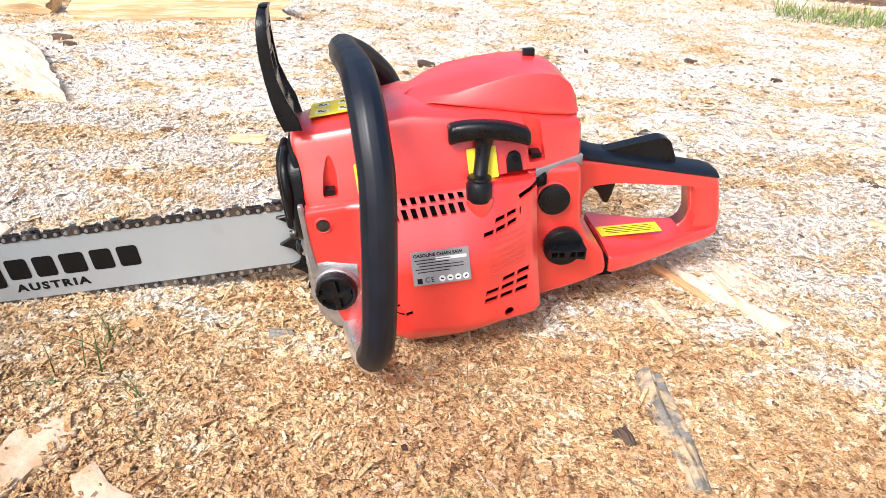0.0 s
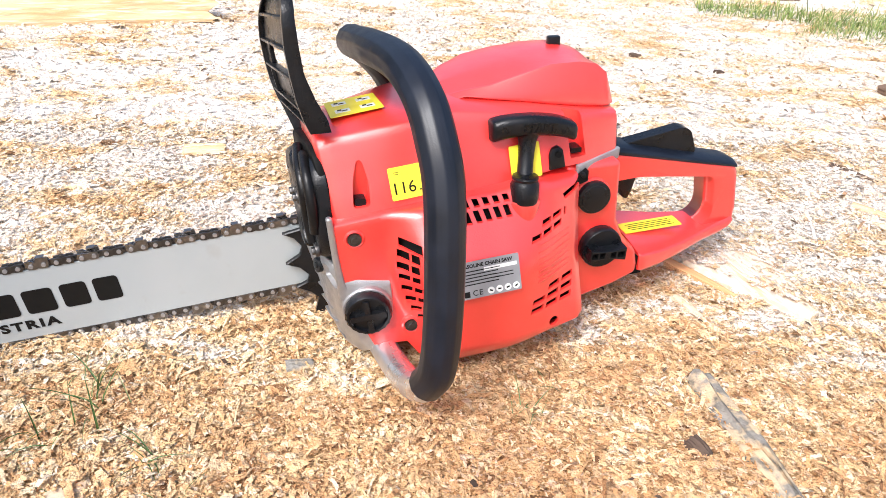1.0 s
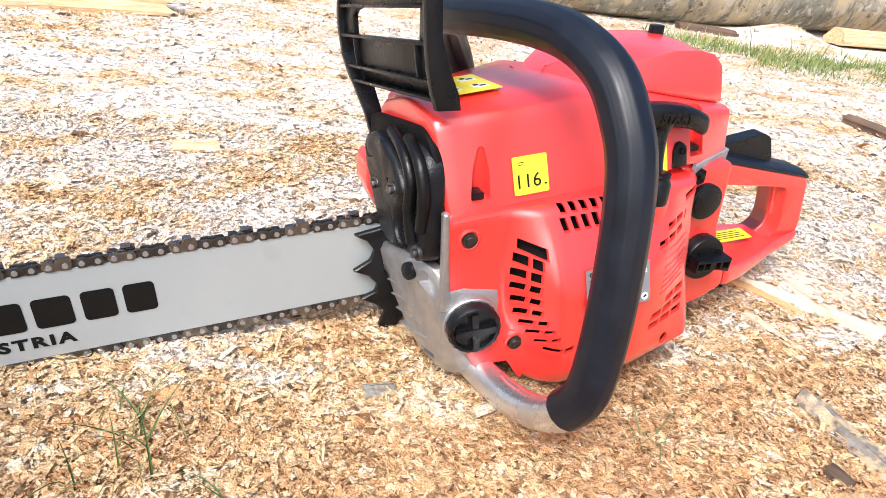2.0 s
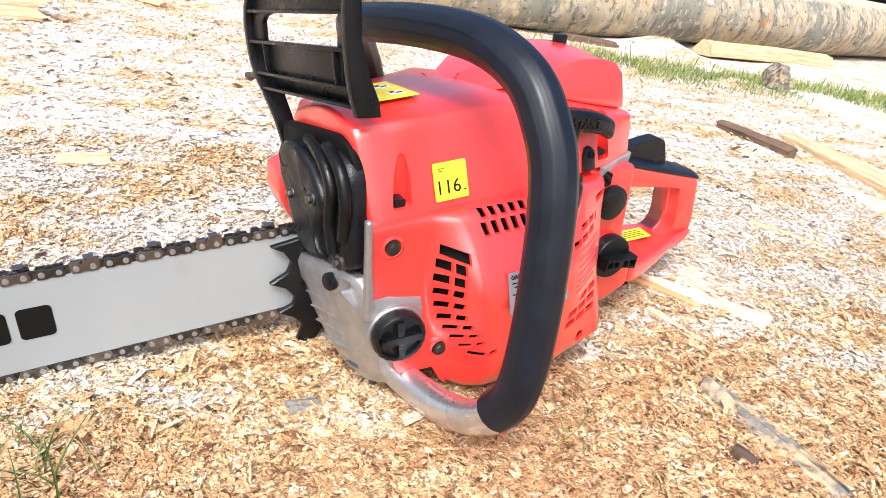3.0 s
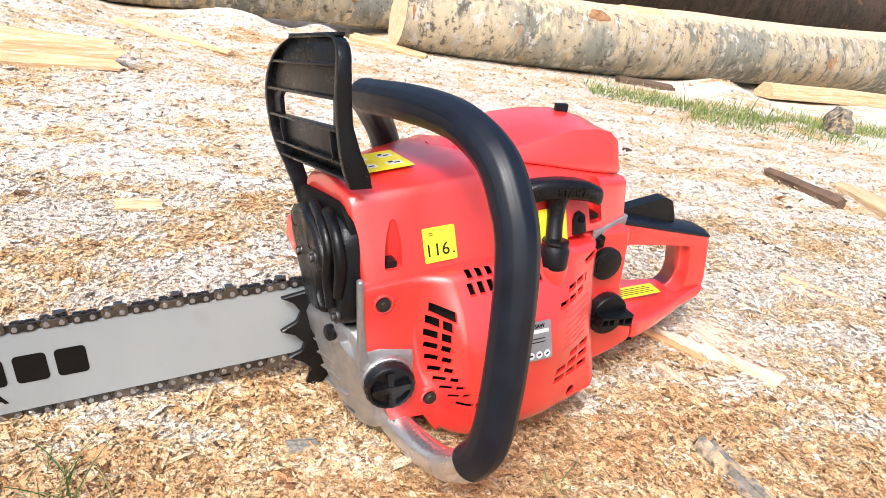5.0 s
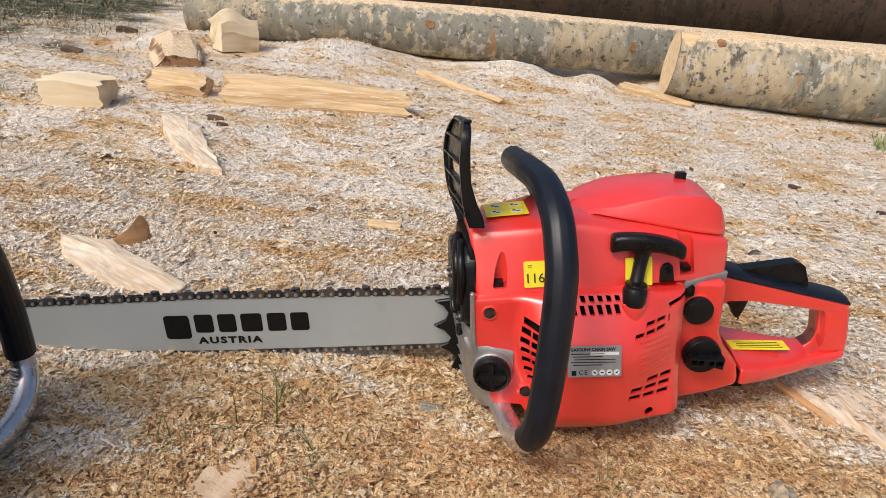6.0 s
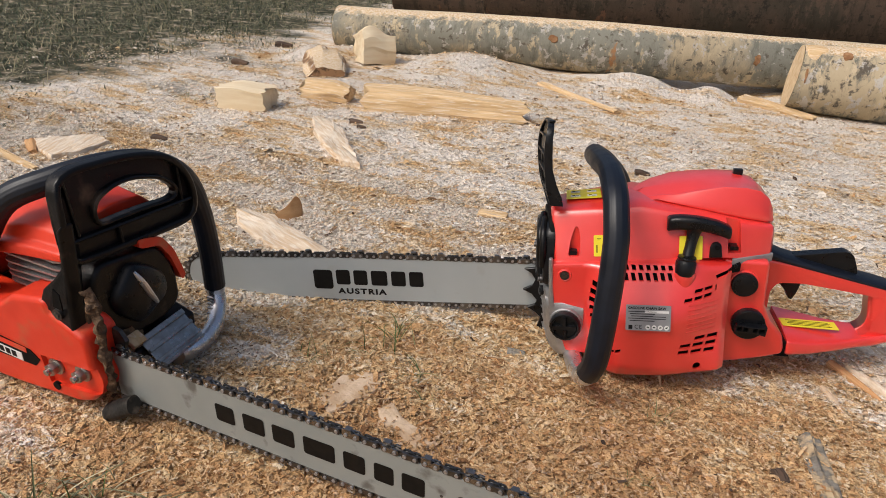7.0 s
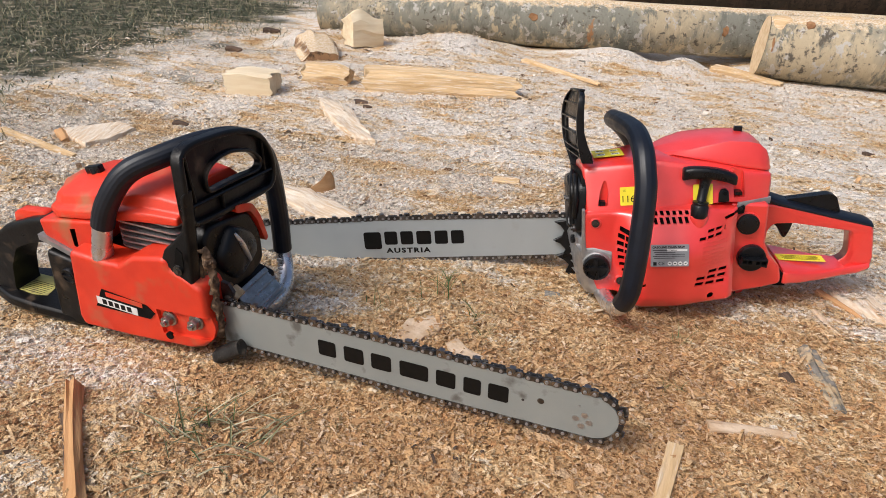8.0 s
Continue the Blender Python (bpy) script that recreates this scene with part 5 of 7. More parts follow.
for x0, x1 in ((-0.0138, -0.0085), (-0.0072, -0.0025), (0.0025, 0.0072), (0.0088, 0.0150)):
    add_box(cut, ((x0 + x1) / 2, -0.0005, 0.0175), (x1 - x0, 0.0052, 0.010))
carve(grip_bar, cut, DARK)
bm = bmesh.new()
join_rings(bm, [[bm.verts.new((x, y + dy, z + dz)) for dy, dz in ((0, 0), (-0.0008, h), (0.004, h), (0.004, 0))] for x, y, z, h in ((0.1955, 0.0085, 0.1315, 0.0080), (0.2130, 0.0165, 0.1318, 0.0085), (0.2395, 0.0275, 0.1325, 0.0090))])
soften(bm, 0.0006)
part("heat_strip", bm, SILVER, saw, "silver metal edge strip")
# solid plate behind the switch cuts, the recess's shade put into its colour
bm = bmesh.new()
add_prism(bm, [(0.176, 0.1255), (0.204, 0.1360), (0.204, 0.1270), (0.1865, 0.1215), (0.1865, 0.1095), (0.1805, 0.1095), (0.1795, 0.1205)], 0.0060, 0.0125)
soften(bm, 0.001)
part("switch_recess", bm, DARK, saw, "near-black plate standing in for the shaded recess behind the switch")
for x, z, r in ((0.1925, 0.1300, 0.0020), (0.1990, 0.1330, 0.0018)):
    bm = bmesh.new()
    add_cyl(bm, (x, 0.006, z), (0, 1, 0), r, 0.005, 14)
    soften(bm, 0.0006)
    part("linkage_pin", bm, BLACK_OLD, saw)
bm = bmesh.new()
add_prism(bm, [(0.1700, 0.1415), (0.1700, 0.1525), (0.1725, 0.1568), (0.1775, 0.1578), (0.1815, 0.1550), (0.1838, 0.1420)], 0.0025, 0.0075)
for v in bm.verts:
    v.co.y += 0.20 * (v.co.z - 0.1415) + 0.15 * (v.co.x - 0.170)
soften(bm, 0.0010)
switch = part("stop_switch", bm, BLACK_OLD, saw, "dull black plastic stop switch tab")
# near-black pin set in the tab in place of a shaded hole
bm = bmesh.new()
add_cyl(bm, (0.1770, 0.0062, 0.1525), (0, 1, -0.2), 0.0024, 0.004, 14)
part("switch_hole", bm, DARK, switch)

# rear handle: a red loop on a broad foot plate, a black grip, throttle lock and trigger
outer = [(0.236, 0.116), (0.262, 0.1145), (0.285, 0.1115), (0.320, 0.1035), (0.360, 0.0945), (0.3905, 0.0870), (0.3945, 0.0790), (0.4015, 0.0400), (0.4010, 0.0270), (0.3960, 0.0180), (0.372, 0.014), (0.340, 0.012), (0.300, 0.010), (0.262, 0.010), (0.245, 0.03)]
hole = [(0.2585, 0.0760), (0.2650, 0.0865), (0.2900, 0.0880), (0.3230, 0.0840), (0.3690, 0.0780), (0.3750, 0.0420), (0.3725, 0.0320), (0.3640, 0.0255), (0.3350, 0.0260), (0.3000, 0.0300), (0.2740, 0.0335), (0.2590, 0.0370)]
bm = bmesh.new()
add_prism(bm, outer, 0.073, 0.106)
soften(bm, 0.0050, 20, 3)
rear = part("rear_handle", bm, RED, saw, "red plastic rear loop handle", sharp=50)
cut = bmesh.new()
add_prism(cut, eased(hole, 0.005, 3), 0.0, 0.2)
carve(rear, cut, RED)
rear.data.polygons.foreach_set("use_smooth", np.full(len(rear.data.polygons), True))
bm, rings = bmesh.new(), []
for x in (0.2730, 0.2755, 0.281, 0.300, 0.330, 0.360, 0.380, 0.392, 0.398):
    near = 0.0215 + 0.0475 * smooth((x - 0.250) / 0.155) + (0.002 if x in (0.2730, 0.398) else 0)
    low = lerp_table(((0.264, 0.0225), (0.275, 0.0195), (0.32, 0.0165), (0.38, 0.0180), (0.398, 0.0235)), x)
    crease = lerp_table(((0.264, 0.0400), (0.275, 0.0365), (0.32, 0.0285), (0.36, 0.0285), (0.38, 0.0300), (0.398, 0.0320)), x)
    deck = lerp_table(((0.264, 0.0430), (0.30, 0.0360), (0.33, 0.0300), (0.36, 0.0265), (0.398, 0.0280)), x)
    rings.append([bm.verts.new((x, y, z)) for y, z in ((near + 0.006, low - 0.0015), (near + 0.001, low + 0.001), (near, low + 0.004), (near + 0.001, crease - 0.002), (near + 0.0035, crease), (0.5 * near + 0.036, 0.4 * crease + 0.6 * deck), (0.078, deck), (0.104, deck), (0.106, low))])
join_rings(bm, rings)
part("foot_plate", bm, RED, saw, "broad red foot plate of the rear handle", sharp=50)
# added box that darkens the slit between tank and foot plate like shade
bm = bmesh.new()
add_box(bm, (0.2700, 0.0640, 0.0250), (0.016, 0.070, 0.018))
part("seam_core", bm, DARK, saw)
bm = bmesh.new()
rings = []
for x, z, w, d in ((0.2385, 0.1245, 0.016, 0.010), (0.248, 0.1255, 0.0175, 0.011), (0.256, 0.1230, 0.0175, 0.0085), (0.268, 0.1180, 0.0175, 0.0065), (0.31, 0.1075, 0.0175, 0.0052), (0.35, 0.0980, 0.0175, 0.0046), (0.384, 0.0902, 0.0172, 0.0042), (0.3925, 0.0868, 0.0155, 0.0036)):
    rings.append([bm.verts.new((x, 0.0895 + w * sx, z + dz)) for sx, dz in ((-0.98, -d), (-1.02, -0.45 * d), (-0.86, 0.0), (-0.45, 0.0022), (0.45, 0.0022), (0.86, 0.0), (1.02, -0.45 * d), (0.98, -d))])
join_rings(bm, rings)
soften(bm, 0.0012, 25, 2)
part("handle_grip", bm, RUBBER, saw, "black rubber grip on the rear handle", sharp=50)
bm = bmesh.new()
add_prism(bm, eased([(0.268, 0.108), (0.276, 0.1170), (0.306, 0.1220), (0.333, 0.1265), (0.3420, 0.1225), (0.3500, 0.1030), (0.348, 0.092)], 0.003, 3), 0.083, 0.096)
soften(bm, 0.0018, 25, 2)
part("throttle_lock", bm, BLACK, saw, "black throttle lock lever", sharp=50)
bm = bmesh.new()
add_prism(bm, [(0.264, 0.092), (0.296, 0.092), (0.294, 0.083), (0.291, 0.070), (0.2875, 0.061), (0.2835, 0.0620), (0.279, 0.071), (0.272, 0.079), (0.264, 0.084)], 0.083, 0.096)
soften(bm, 0.0022, 25, 2)
part("trigger", bm, BLACK, saw, "black throttle trigger")

# pull starter
bm = bmesh.new()
pts = curve_points([(0.1240, 0.006, 0.1765), (0.135, 0.0035, 0.1795), (0.153, 0.0020, 0.1800), (0.172, 0.0025, 0.1770), (0.1875, 0.0055, 0.1705)], 5)
rings = []
for i, p in enumerate(pts):
    t = i / (len(pts) - 1)
    h = 0.0076 - 0.0008 * t
    e = 0.85 if i in (0, len(pts) - 1) else 1.0
    rings.append([bm.verts.new(p + Vector((0, a * e, b * e))) for a, b in rounded(0.015, 2 * h, 0.0045, 4)])
join_rings(bm, rings)
soften(bm, 0.001, 50, 2)
pull = part("pull_handle", bm, BLACK, saw, "black T-shaped pull starter handle", sharp=60)
bm = bmesh.new()
add_tube(bm, curve_points([(0.1515, 0.0035, 0.174), (0.1490, -0.0015, 0.157), (0.1460, -0.0085, 0.141)], 5), [0.0100, 0.0078, 0.0066, 0.0061, 0.0058, 0.0057, 0.0056, 0.0057, 0.0058, 0.0060, 0.0062], 18)
part("handle_stem", bm, BLACK, pull)
bm = bmesh.new()
rings = []
for r, d in ((0.0100, -0.0095), (0.0104, -0.0085), (0.0104, 0.004), (0.0094, 0.0055), (0.0090, 0.0070), (0.0096, 0.0086), (0.0092, 0.0100), (0.0072, 0.0106)):
    rings.append([bm.verts.new((r * math.cos(a), r * math.sin(a), d)) for a in (2 * math.pi * k / 28 for k in range(28))])
join_rings(bm, rings)
part("rope_guide", bm, BLACK, saw, "black rope guide collar", at=Matrix.Translation((0.1450, -0.0120, 0.1375)) @ Vector((0, 0, 1)).rotation_difference(Vector((0.05, 0.10, 1))).to_matrix().to_4x4())
bm = bmesh.new()
rings = []
for r, d in ((0.0030, -0.020), (0.0070, -0.013), (0.0105, -0.006), (0.0122, -0.001), (0.0122, 0.0008), (0.0112, 0.0016), (0.004, 0.0016)):
    rings.append([bm.verts.new((r * math.cos(a), 0.8 * r * math.sin(a), d)) for a in (2 * math.pi * k / 36 for k in range(36))])
join_rings(bm, rings)
part("rope_boss", bm, RED, starter, at=Matrix.Translation((0.1447, -0.0128, 0.1275)) @ Vector((0, 0, 1)).rotation_difference(Vector((0.0, 0.40, 1))).to_matrix().to_4x4())
words("raised_lettering", "START", 0.0082, Matrix.Translation((0.157, -0.0056, 0.1790)) @ pose(0, 0, 0, 90, 0, 0) @ Matrix.Rotation(radians(-4), 4, "Z"), BLACK_OLD, pull, "raised lettering", bold=0.0003, thick=0.0006)

# front handle: bare tube and ribbed rubber sleeve
path = curve_points([(0.100, 0.172, 0.06), (0.098, 0.173, 0.12), (0.0855, 0.170, 0.166), (0.066, 0.150, 0.196), (0.050, 0.122, 0.214), (0.0485, 0.098, 0.2195), (0.0525, 0.045, 0.229), (0.0585, 0.0, 0.2335), (0.0615, -0.030, 0.2320),
                     (0.0640, -0.056, 0.2235), (0.0655, -0.0725, 0.2070), (0.0667, -0.083, 0.186), (0.0650, -0.0915, 0.15), (0.0615, -0.098, 0.10), (0.0575, -0.0985, 0.065), (0.0525, -0.090, 0.046)], 8)
bm = bmesh.new()
add_tube(bm, path, 0.0122, 120, lambda a: 1.0 + 0.012 * max(-0.4, math.cos(12 * a)))
part("handle_sleeve", bm, RUBBER, saw, "black ribbed rubber sleeve of the front handle", sharp=40)
bm = bmesh.new()
add_tube(bm, curve_points([(0.0560, -0.096, 0.056), (0.0520, -0.089, 0.043), (0.0475, -0.070, 0.0285), (0.043, -0.045, 0.020), (0.038, -0.010, 0.016), (0.034, 0.02, 0.016)], 8), 0.0104, 20)
part("handle_tube", bm, TUBE, saw, "bare aluminium tube of the front handle")

# hand guard: a curved plate with deep side rails, ribs and one wide slot; its far side hangs lower
GUARD_FRONT = ((0.150, 0.012), (0.170, 0.0075), (0.188, 0.0020), (0.196, -0.001), (0.209, -0.004), (0.226, -0.0062), (0.243, -0.0075), (0.258, -0.0070), (0.268, -0.0055), (0.278, -0.0030))
GUARD_DEPTH = ((0.150, 0.010), (0.188, 0.0125), (0.196, 0.0140), (0.209, 0.0110), (0.226, 0.0078), (0.243, 0.0078), (0.268, 0.0062), (0.278, 0.0045))
GUARD_NEAR = ((0.186, 0.0030), (0.200, 0.0035), (0.255, 0.0045), (0.264, 0.0065), (0.271, 0.0115), (0.2755, 0.0210), (0.277, 0.034))
GUARD_FAR = ((0.150, 0.121), (0.170, 0.125), (0.190, 0.131), (0.212, 0.1375), (0.235, 0.139), (0.252, 0.1345), (0.264, 0.1240), (0.2725, 0.1080), (0.277, 0.090))


def guard_at(y, z, d=0.0):
    return Vector((lerp_table(GUARD_FRONT, z) - 0.095 * (y - 0.012) + d, y, z - 0.19 * (y - 0.012)))


def guard_strip(name, z0, z1, near, far, d0, d1, parent, steps=10, soft=0.0008):
    """A strip of the guard between two heights; near and far give its sides, d0 and d1 its depth."""
    bm, rings = bmesh.new(), []
    for k in range(steps + 1):
        z = z0 + (z1 - z0) * k / steps
        a, b, e = near(z), far(z), d1(z) if callable(d1) else d1
        rings.append([bm.verts.new(guard_at(y, z, d)) for y, d in ((a, d0), (b, d0), (b, e), (a, e))])
    join_rings(bm, rings)
    soften(bm, soft, 30, 2)
    return part(name, bm, BLACK, parent, sharp=40)


def guard_near(z):
    return lerp_table(GUARD_NEAR, z)


def guard_far(z):
    return lerp_table(GUARD_FAR, z)


def guard_depth(z):
    return lerp_table(GUARD_DEPTH, z)


guard = guard_strip("hand_guard", 0.2405, 0.2768, lambda z: guard_near(z) + 0.002, lambda z: guard_far(z) - 0.002, 0.0025, 0.0055, saw, 16)
tagged(guard, "black plastic hand guard with ribs and an open slot")
guard_strip("side_rail", 0.187, 0.2770, guard_near, lambda z: guard_near(z) + 0.0050, -0.001, guard_depth, guard, 36, 0.0012)
guard_strip("side_rail", 0.152, 0.2770, lambda z: guard_far(z) - 0.0048, guard_far, -0.001, guard_depth, guard, 44, 0.0012)
guard_strip("top_rim", 0.2748, 0.2778, lambda z: 0.022, lambda z: 0.100, -0.0005, 0.0060, guard, 1)
guard_strip("slot_cheek", 0.2225, 0.2415, lambda z: guard_near(z) + 0.004, lambda z: 0.0215 - 0.10 * (z - 0.2225), 0.0025, 0.0060, guard, 6)
guard_strip("slot_cheek", 0.2225, 0.2415, lambda z: 0.1165 - 5.0 * max(0.0, z - 0.2375), lambda z: guard_far(z) - 0.004, 0.0025, 0.0060, guard, 6)
guard_strip("lower_panel", 0.2015, 0.2235, lambda z: 0.020 - 0.2 * (z - 0.20), lambda z: 0.116, 0.0030, 0.0062, guard, 6)
guard_strip("lower_panel", 0.1915, 0.2020, lambda z: guard_near(z) + 0.004, lambda z: guard_far(z) - 0.012, 0.0060, 0.0090, guard, 4)
for z in (0.1925, 0.2025, 0.2225, 0.2412, 0.2600):
    guard_strip("rib", z - 0.0011, z + 0.0011, lambda q: guard_near(q) + 0.003, lambda q: guard_far(q) - 0.003, -0.0006, 0.0065, guard, 1, 0.0005)
for y, z0, z1 in ((0.022, 0.203, 0.2225), (0.113, 0.203, 0.2225)):
    guard_strip("rib", z0, z1, lambda q, y=y: y - 0.001, lambda q, y=y: y + 0.001, 0.0, 0.0062, guard, 2, 0.0004)

# muffler before a sheet coloured as its shaded bay, crankcase, bumper spikes
# the bay is a sheet with its shade put into the colour
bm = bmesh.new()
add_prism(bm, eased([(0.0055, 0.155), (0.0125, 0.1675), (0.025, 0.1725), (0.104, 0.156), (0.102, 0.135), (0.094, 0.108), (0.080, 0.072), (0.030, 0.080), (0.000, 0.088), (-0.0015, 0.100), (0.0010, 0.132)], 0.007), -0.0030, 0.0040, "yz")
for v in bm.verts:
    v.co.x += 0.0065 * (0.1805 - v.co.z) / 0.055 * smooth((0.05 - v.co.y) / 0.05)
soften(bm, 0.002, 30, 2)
bay = part("muffler_bay", bm, DARK, saw, "near-black sheet standing in for the shaded bay round the muffler", at=pose(0.0045, 0, 0, 0, 0, 4))


def pressing(name, outline, levels, parent, label="", mat=BLACK, at=None):
    """A pressed sheet bulging towards the bar: an outline in y and z at several (scale, x) levels."""
    cy, cz = sum(p[0] for p in outline) / len(outline), sum(p[1] for p in outline) / len(outline)
    o = curve_points([Vector((0, y, z)) for y, z in outline], 4, True)
    bm = bmesh.new()
    join_rings(bm, [[bm.verts.new((x + 0.0012 * noise.noise((p.y * 60, p.z * 60, 3)), cy + (p.y - cy) * f, cz + (p.z - cz) * f)) for p in o] for f, x in levels])
    return part(name, bm, mat, parent, label, sharp=60, at=at)


TURNED = pose(0.0075, 0, 0, 0, 0, 4)
muffler = pressing("muffler", [(0.000, 0.104), (0.0015, 0.135), (0.006, 0.156), (0.022, 0.164), (0.060, 0.157), (0.094, 0.146), (0.093, 0.128), (0.084, 0.104), (0.072, 0.084), (0.040, 0.088), (0.010, 0.092)],
                   ((1.0, 0.002), (0.99, -0.004), (0.95, -0.0075), (0.86, -0.0095), (0.4, -0.0105)), saw, "black sheet metal muffler", at=TURNED)
pressing("exhaust_shield", [(0.086, 0.148), (0.064, 0.155), (0.047, 0.151), (0.030, 0.141), (0.0235, 0.131), (0.030, 0.118), (0.031, 0.106), (0.024, 0.094), (0.050, 0.090), (0.064, 0.100), (0.077, 0.118), (0.088, 0.130)],
         ((1.0, -0.008), (0.985, -0.0125), (0.93, -0.0150), (0.80, -0.0155), (0.3, -0.0145)), muffler, "curved black exhaust deflector")
for lobe in ([(-0.009, 0.056, 0.160), (-0.0125, 0.030, 0.157), (-0.013, 0.016, 0.144), (-0.0125, 0.018, 0.124), (-0.011, 0.014, 0.104)], [(-0.008, 0.034, 0.163), (-0.0100, 0.012, 0.156), (-0.0100, 0.004, 0.138), (-0.0095, 0.006, 0.116)]):
    bm = bmesh.new()
    add_tube(bm, curve_points(lobe, 6), 0.0038, 12)
    part("pressed_lobe", bm, BLACK_OLD, muffler, sharp=60)
bm = bmesh.new()
add_tube(bm, [Vector((-0.006, 0.080, 0.1405)), Vector((-0.0140, 0.080, 0.141)), Vector((-0.0150, 0.080, 0.141)), Vector((-0.0090, 0.080, 0.1405))], [0.0085, 0.0085, 0.0070, 0.0064], 20)
part("exhaust_outlet", bm, BLACK_OLD, muffler, "round exhaust outlet")
for y, z, d in ((0.036, 0.130, 0.0150), (0.068, 0.120, 0.0135), (0.008, 0.100, 0.0095)):
    bm = bmesh.new()
    add_cyl(bm, (-d, y, z), (1, 0, 0), 0.0048, 0.003, 20)
    add_cyl(bm, (-d - 0.002, y, z), (1, 0, 0), 0.0030, 0.004, 6)
    soften(bm, 0.0004)
    part("muffler_bolt", bm, STEEL, muffler, "steel bolt")

bm, rings = bmesh.new(), []
for y, x, low, top in ((0.076, -0.0025, 0.050, 0.0720), (0.072, -0.0050, 0.046, 0.0745), (0.055, -0.0030, 0.032, 0.0800), (0.036, 0.0005, 0.018, 0.0860), (0.016, 0.0030, 0.013, 0.0900), (0.002, 0.0070, 0.012, 0.0900), (-0.008, 0.0125, 0.014, 0.0830), (-0.0125, 0.0170, 0.018, 0.0740)):
    o = [(x + 0.0095, low), (x + 0.0035, low + 0.008), (x + 0.0010, low + 0.018), (x, 0.5 * (low + top)), (x - 0.0012, top - 0.014), (x - 0.0030, top - 0.006), (x - 0.0008, top), (x + 0.008, top + 0.001), (0.046, top - 0.004), (0.047, 0.045), (0.033, 0.026), (0.0325, low)]
    rings.append([bm.verts.new((px, y, pz)) for px, pz in o])
join_rings(bm, rings)
soften(bm, 0.0016, 35, 2)
crank = part("crankcase", bm, CAST, saw, "grey cast aluminium crankcase", sharp=45)
cut = bmesh.new()
add_prism(cut, eased([(0.0140, 0.0850), (0.0050, 0.0860), (-0.0040, 0.0790), (-0.0060, 0.0700), (0.0040, 0.0700), (0.0150, 0.0740)], 0.002), -0.05, 0.0085, "yz")
add_prism(cut, [(0.014, 0.0250), (0.000, 0.0265), (0.000, 0.0225), (0.014, 0.0205)], -0.05, 0.014, "yz")
carve(crank, cut, CAST)
bm = bmesh.new()
add_prism(bm, [(0.0045, 0.1335), (0.0088, 0.1335), (0.0108, 0.1020), (0.0132, 0.0800), (0.0170, 0.0700), (0.0170, 0.0640), (0.0080, 0.0660), (0.0062, 0.1000)], -0.0112, -0.0055)
soften(bm, 0.0016, 25, 2)
part("case_post", bm, CAST, crank, sharp=50)
bm = bmesh.new()
add_tube(bm, [Vector((0, 0, -0.006)), Vector((0, 0, 0.002)), Vector((0, 0, 0.0028))], [0.0186, 0.0184, 0.0178], 40)
part("cap_seat", bm, CAST, crank, at=Matrix.Translation((0.0275, -0.0130, 0.0575)) @ Vector((0, 0, 1)).rotation_difference(Vector((-0.12, -1, 0.0))).to_matrix().to_4x4())
for k in range(5):
    bm, rings = bmesh.new(), []
    for i in range(6):
        y = 0.066 - 0.007 * k - (0.030 + 0.001 * k) * i / 5
        x = lerp_table(((-0.0125, 0.0165), (-0.008, 0.0115), (0.002, 0.0065), (0.016, 0.0030), (0.036, 0.0008), (0.055, -0.0025), (0.072, -0.0045)), y)
        z = 0.058 - 0.0075 * k + 0.0085 * i / 5
        rings.append([bm.verts.new((x + dx, y, z + dz)) for dx, dz in ((0.003, -0.0014), (-0.0006, -0.0005), (-0.0006, 0.0005), (0.003, 0.0014))])
    join_rings(bm, rings)
    part("casting_rib", bm, CAST, crank)
bm = bmesh.new()
add_cyl(bm, (0.0040, 0.0240, 0.0780), (-1, -0.35, 0.10), 0.0085, 0.010, 22)
soften(bm, 0.0012)
part("screw_boss", bm, CAST, crank)
bm = bmesh.new()
add_cyl(bm, (-0.0015, 0.0220, 0.0786), (-1, -0.35, 0.10), 0.0058, 0.005, 22)
add_cyl(bm, (-0.0042, 0.0211, 0.0789), (-1, -0.35, 0.10), 0.0030, 0.001, 6)
soften(bm, 0.0008)
part("screw", bm, BLACK, saw, "black socket screw")
cap_with_grip("oil_cap", saw, (0.0275, -0.0145, 0.0575), (-0.12, -1, 0.0), 0.0172, 0.009, "black oil cap with a cross grip", True)
bm = bmesh.new()
add_prism(bm, [(0.008, 0.095), (-0.0055, 0.0870), (-0.0258, 0.0832), (-0.0165, 0.0780), (-0.0110, 0.0700), (-0.0140, 0.0620), (-0.0262, 0.0552), (-0.0150, 0.0500), (-0.0080, 0.0420), (-0.0100, 0.0360), (-0.0205, 0.0315),
               (-0.0090, 0.0250), (-0.0020, 0.0180), (-0.0060, 0.0070), (-0.0065, -0.0015), (0.0080, 0.0045), (0.014, 0.014)], 0.0655, 0.0700)
soften(bm, 0.0008, 30, 1)
part("bumper_spike", bm, BLACK, saw, "black toothed bumper spike plate")
bm = bmesh.new()
add_prism(bm, [(0.018, 0.15), (0.006, 0.118), (-0.004, 0.114), (-0.004, 0.095), (0.003, 0.080), (0.012, 0.072), (0.10, 0.03), (0.17, 0.03), (0.18, 0.12), (0.10, 0.16), (0.02, 0.158)], 0.112, 0.145)
soften(bm, 0.004, 25, 2)
part("clutch_cover", bm, RED, saw, "red clutch cover on the far side", sharp=50)
bm = bmesh.new()
add_prism(bm, [(0.012, 0.10), (0.02, 0.025), (0.05, 0.010), (0.24, 0.016), (0.23, 0.13), (0.02, 0.13)], 0.048, 0.100)
part("engine_block", bm, DARK, saw)
bm = bmesh.new()
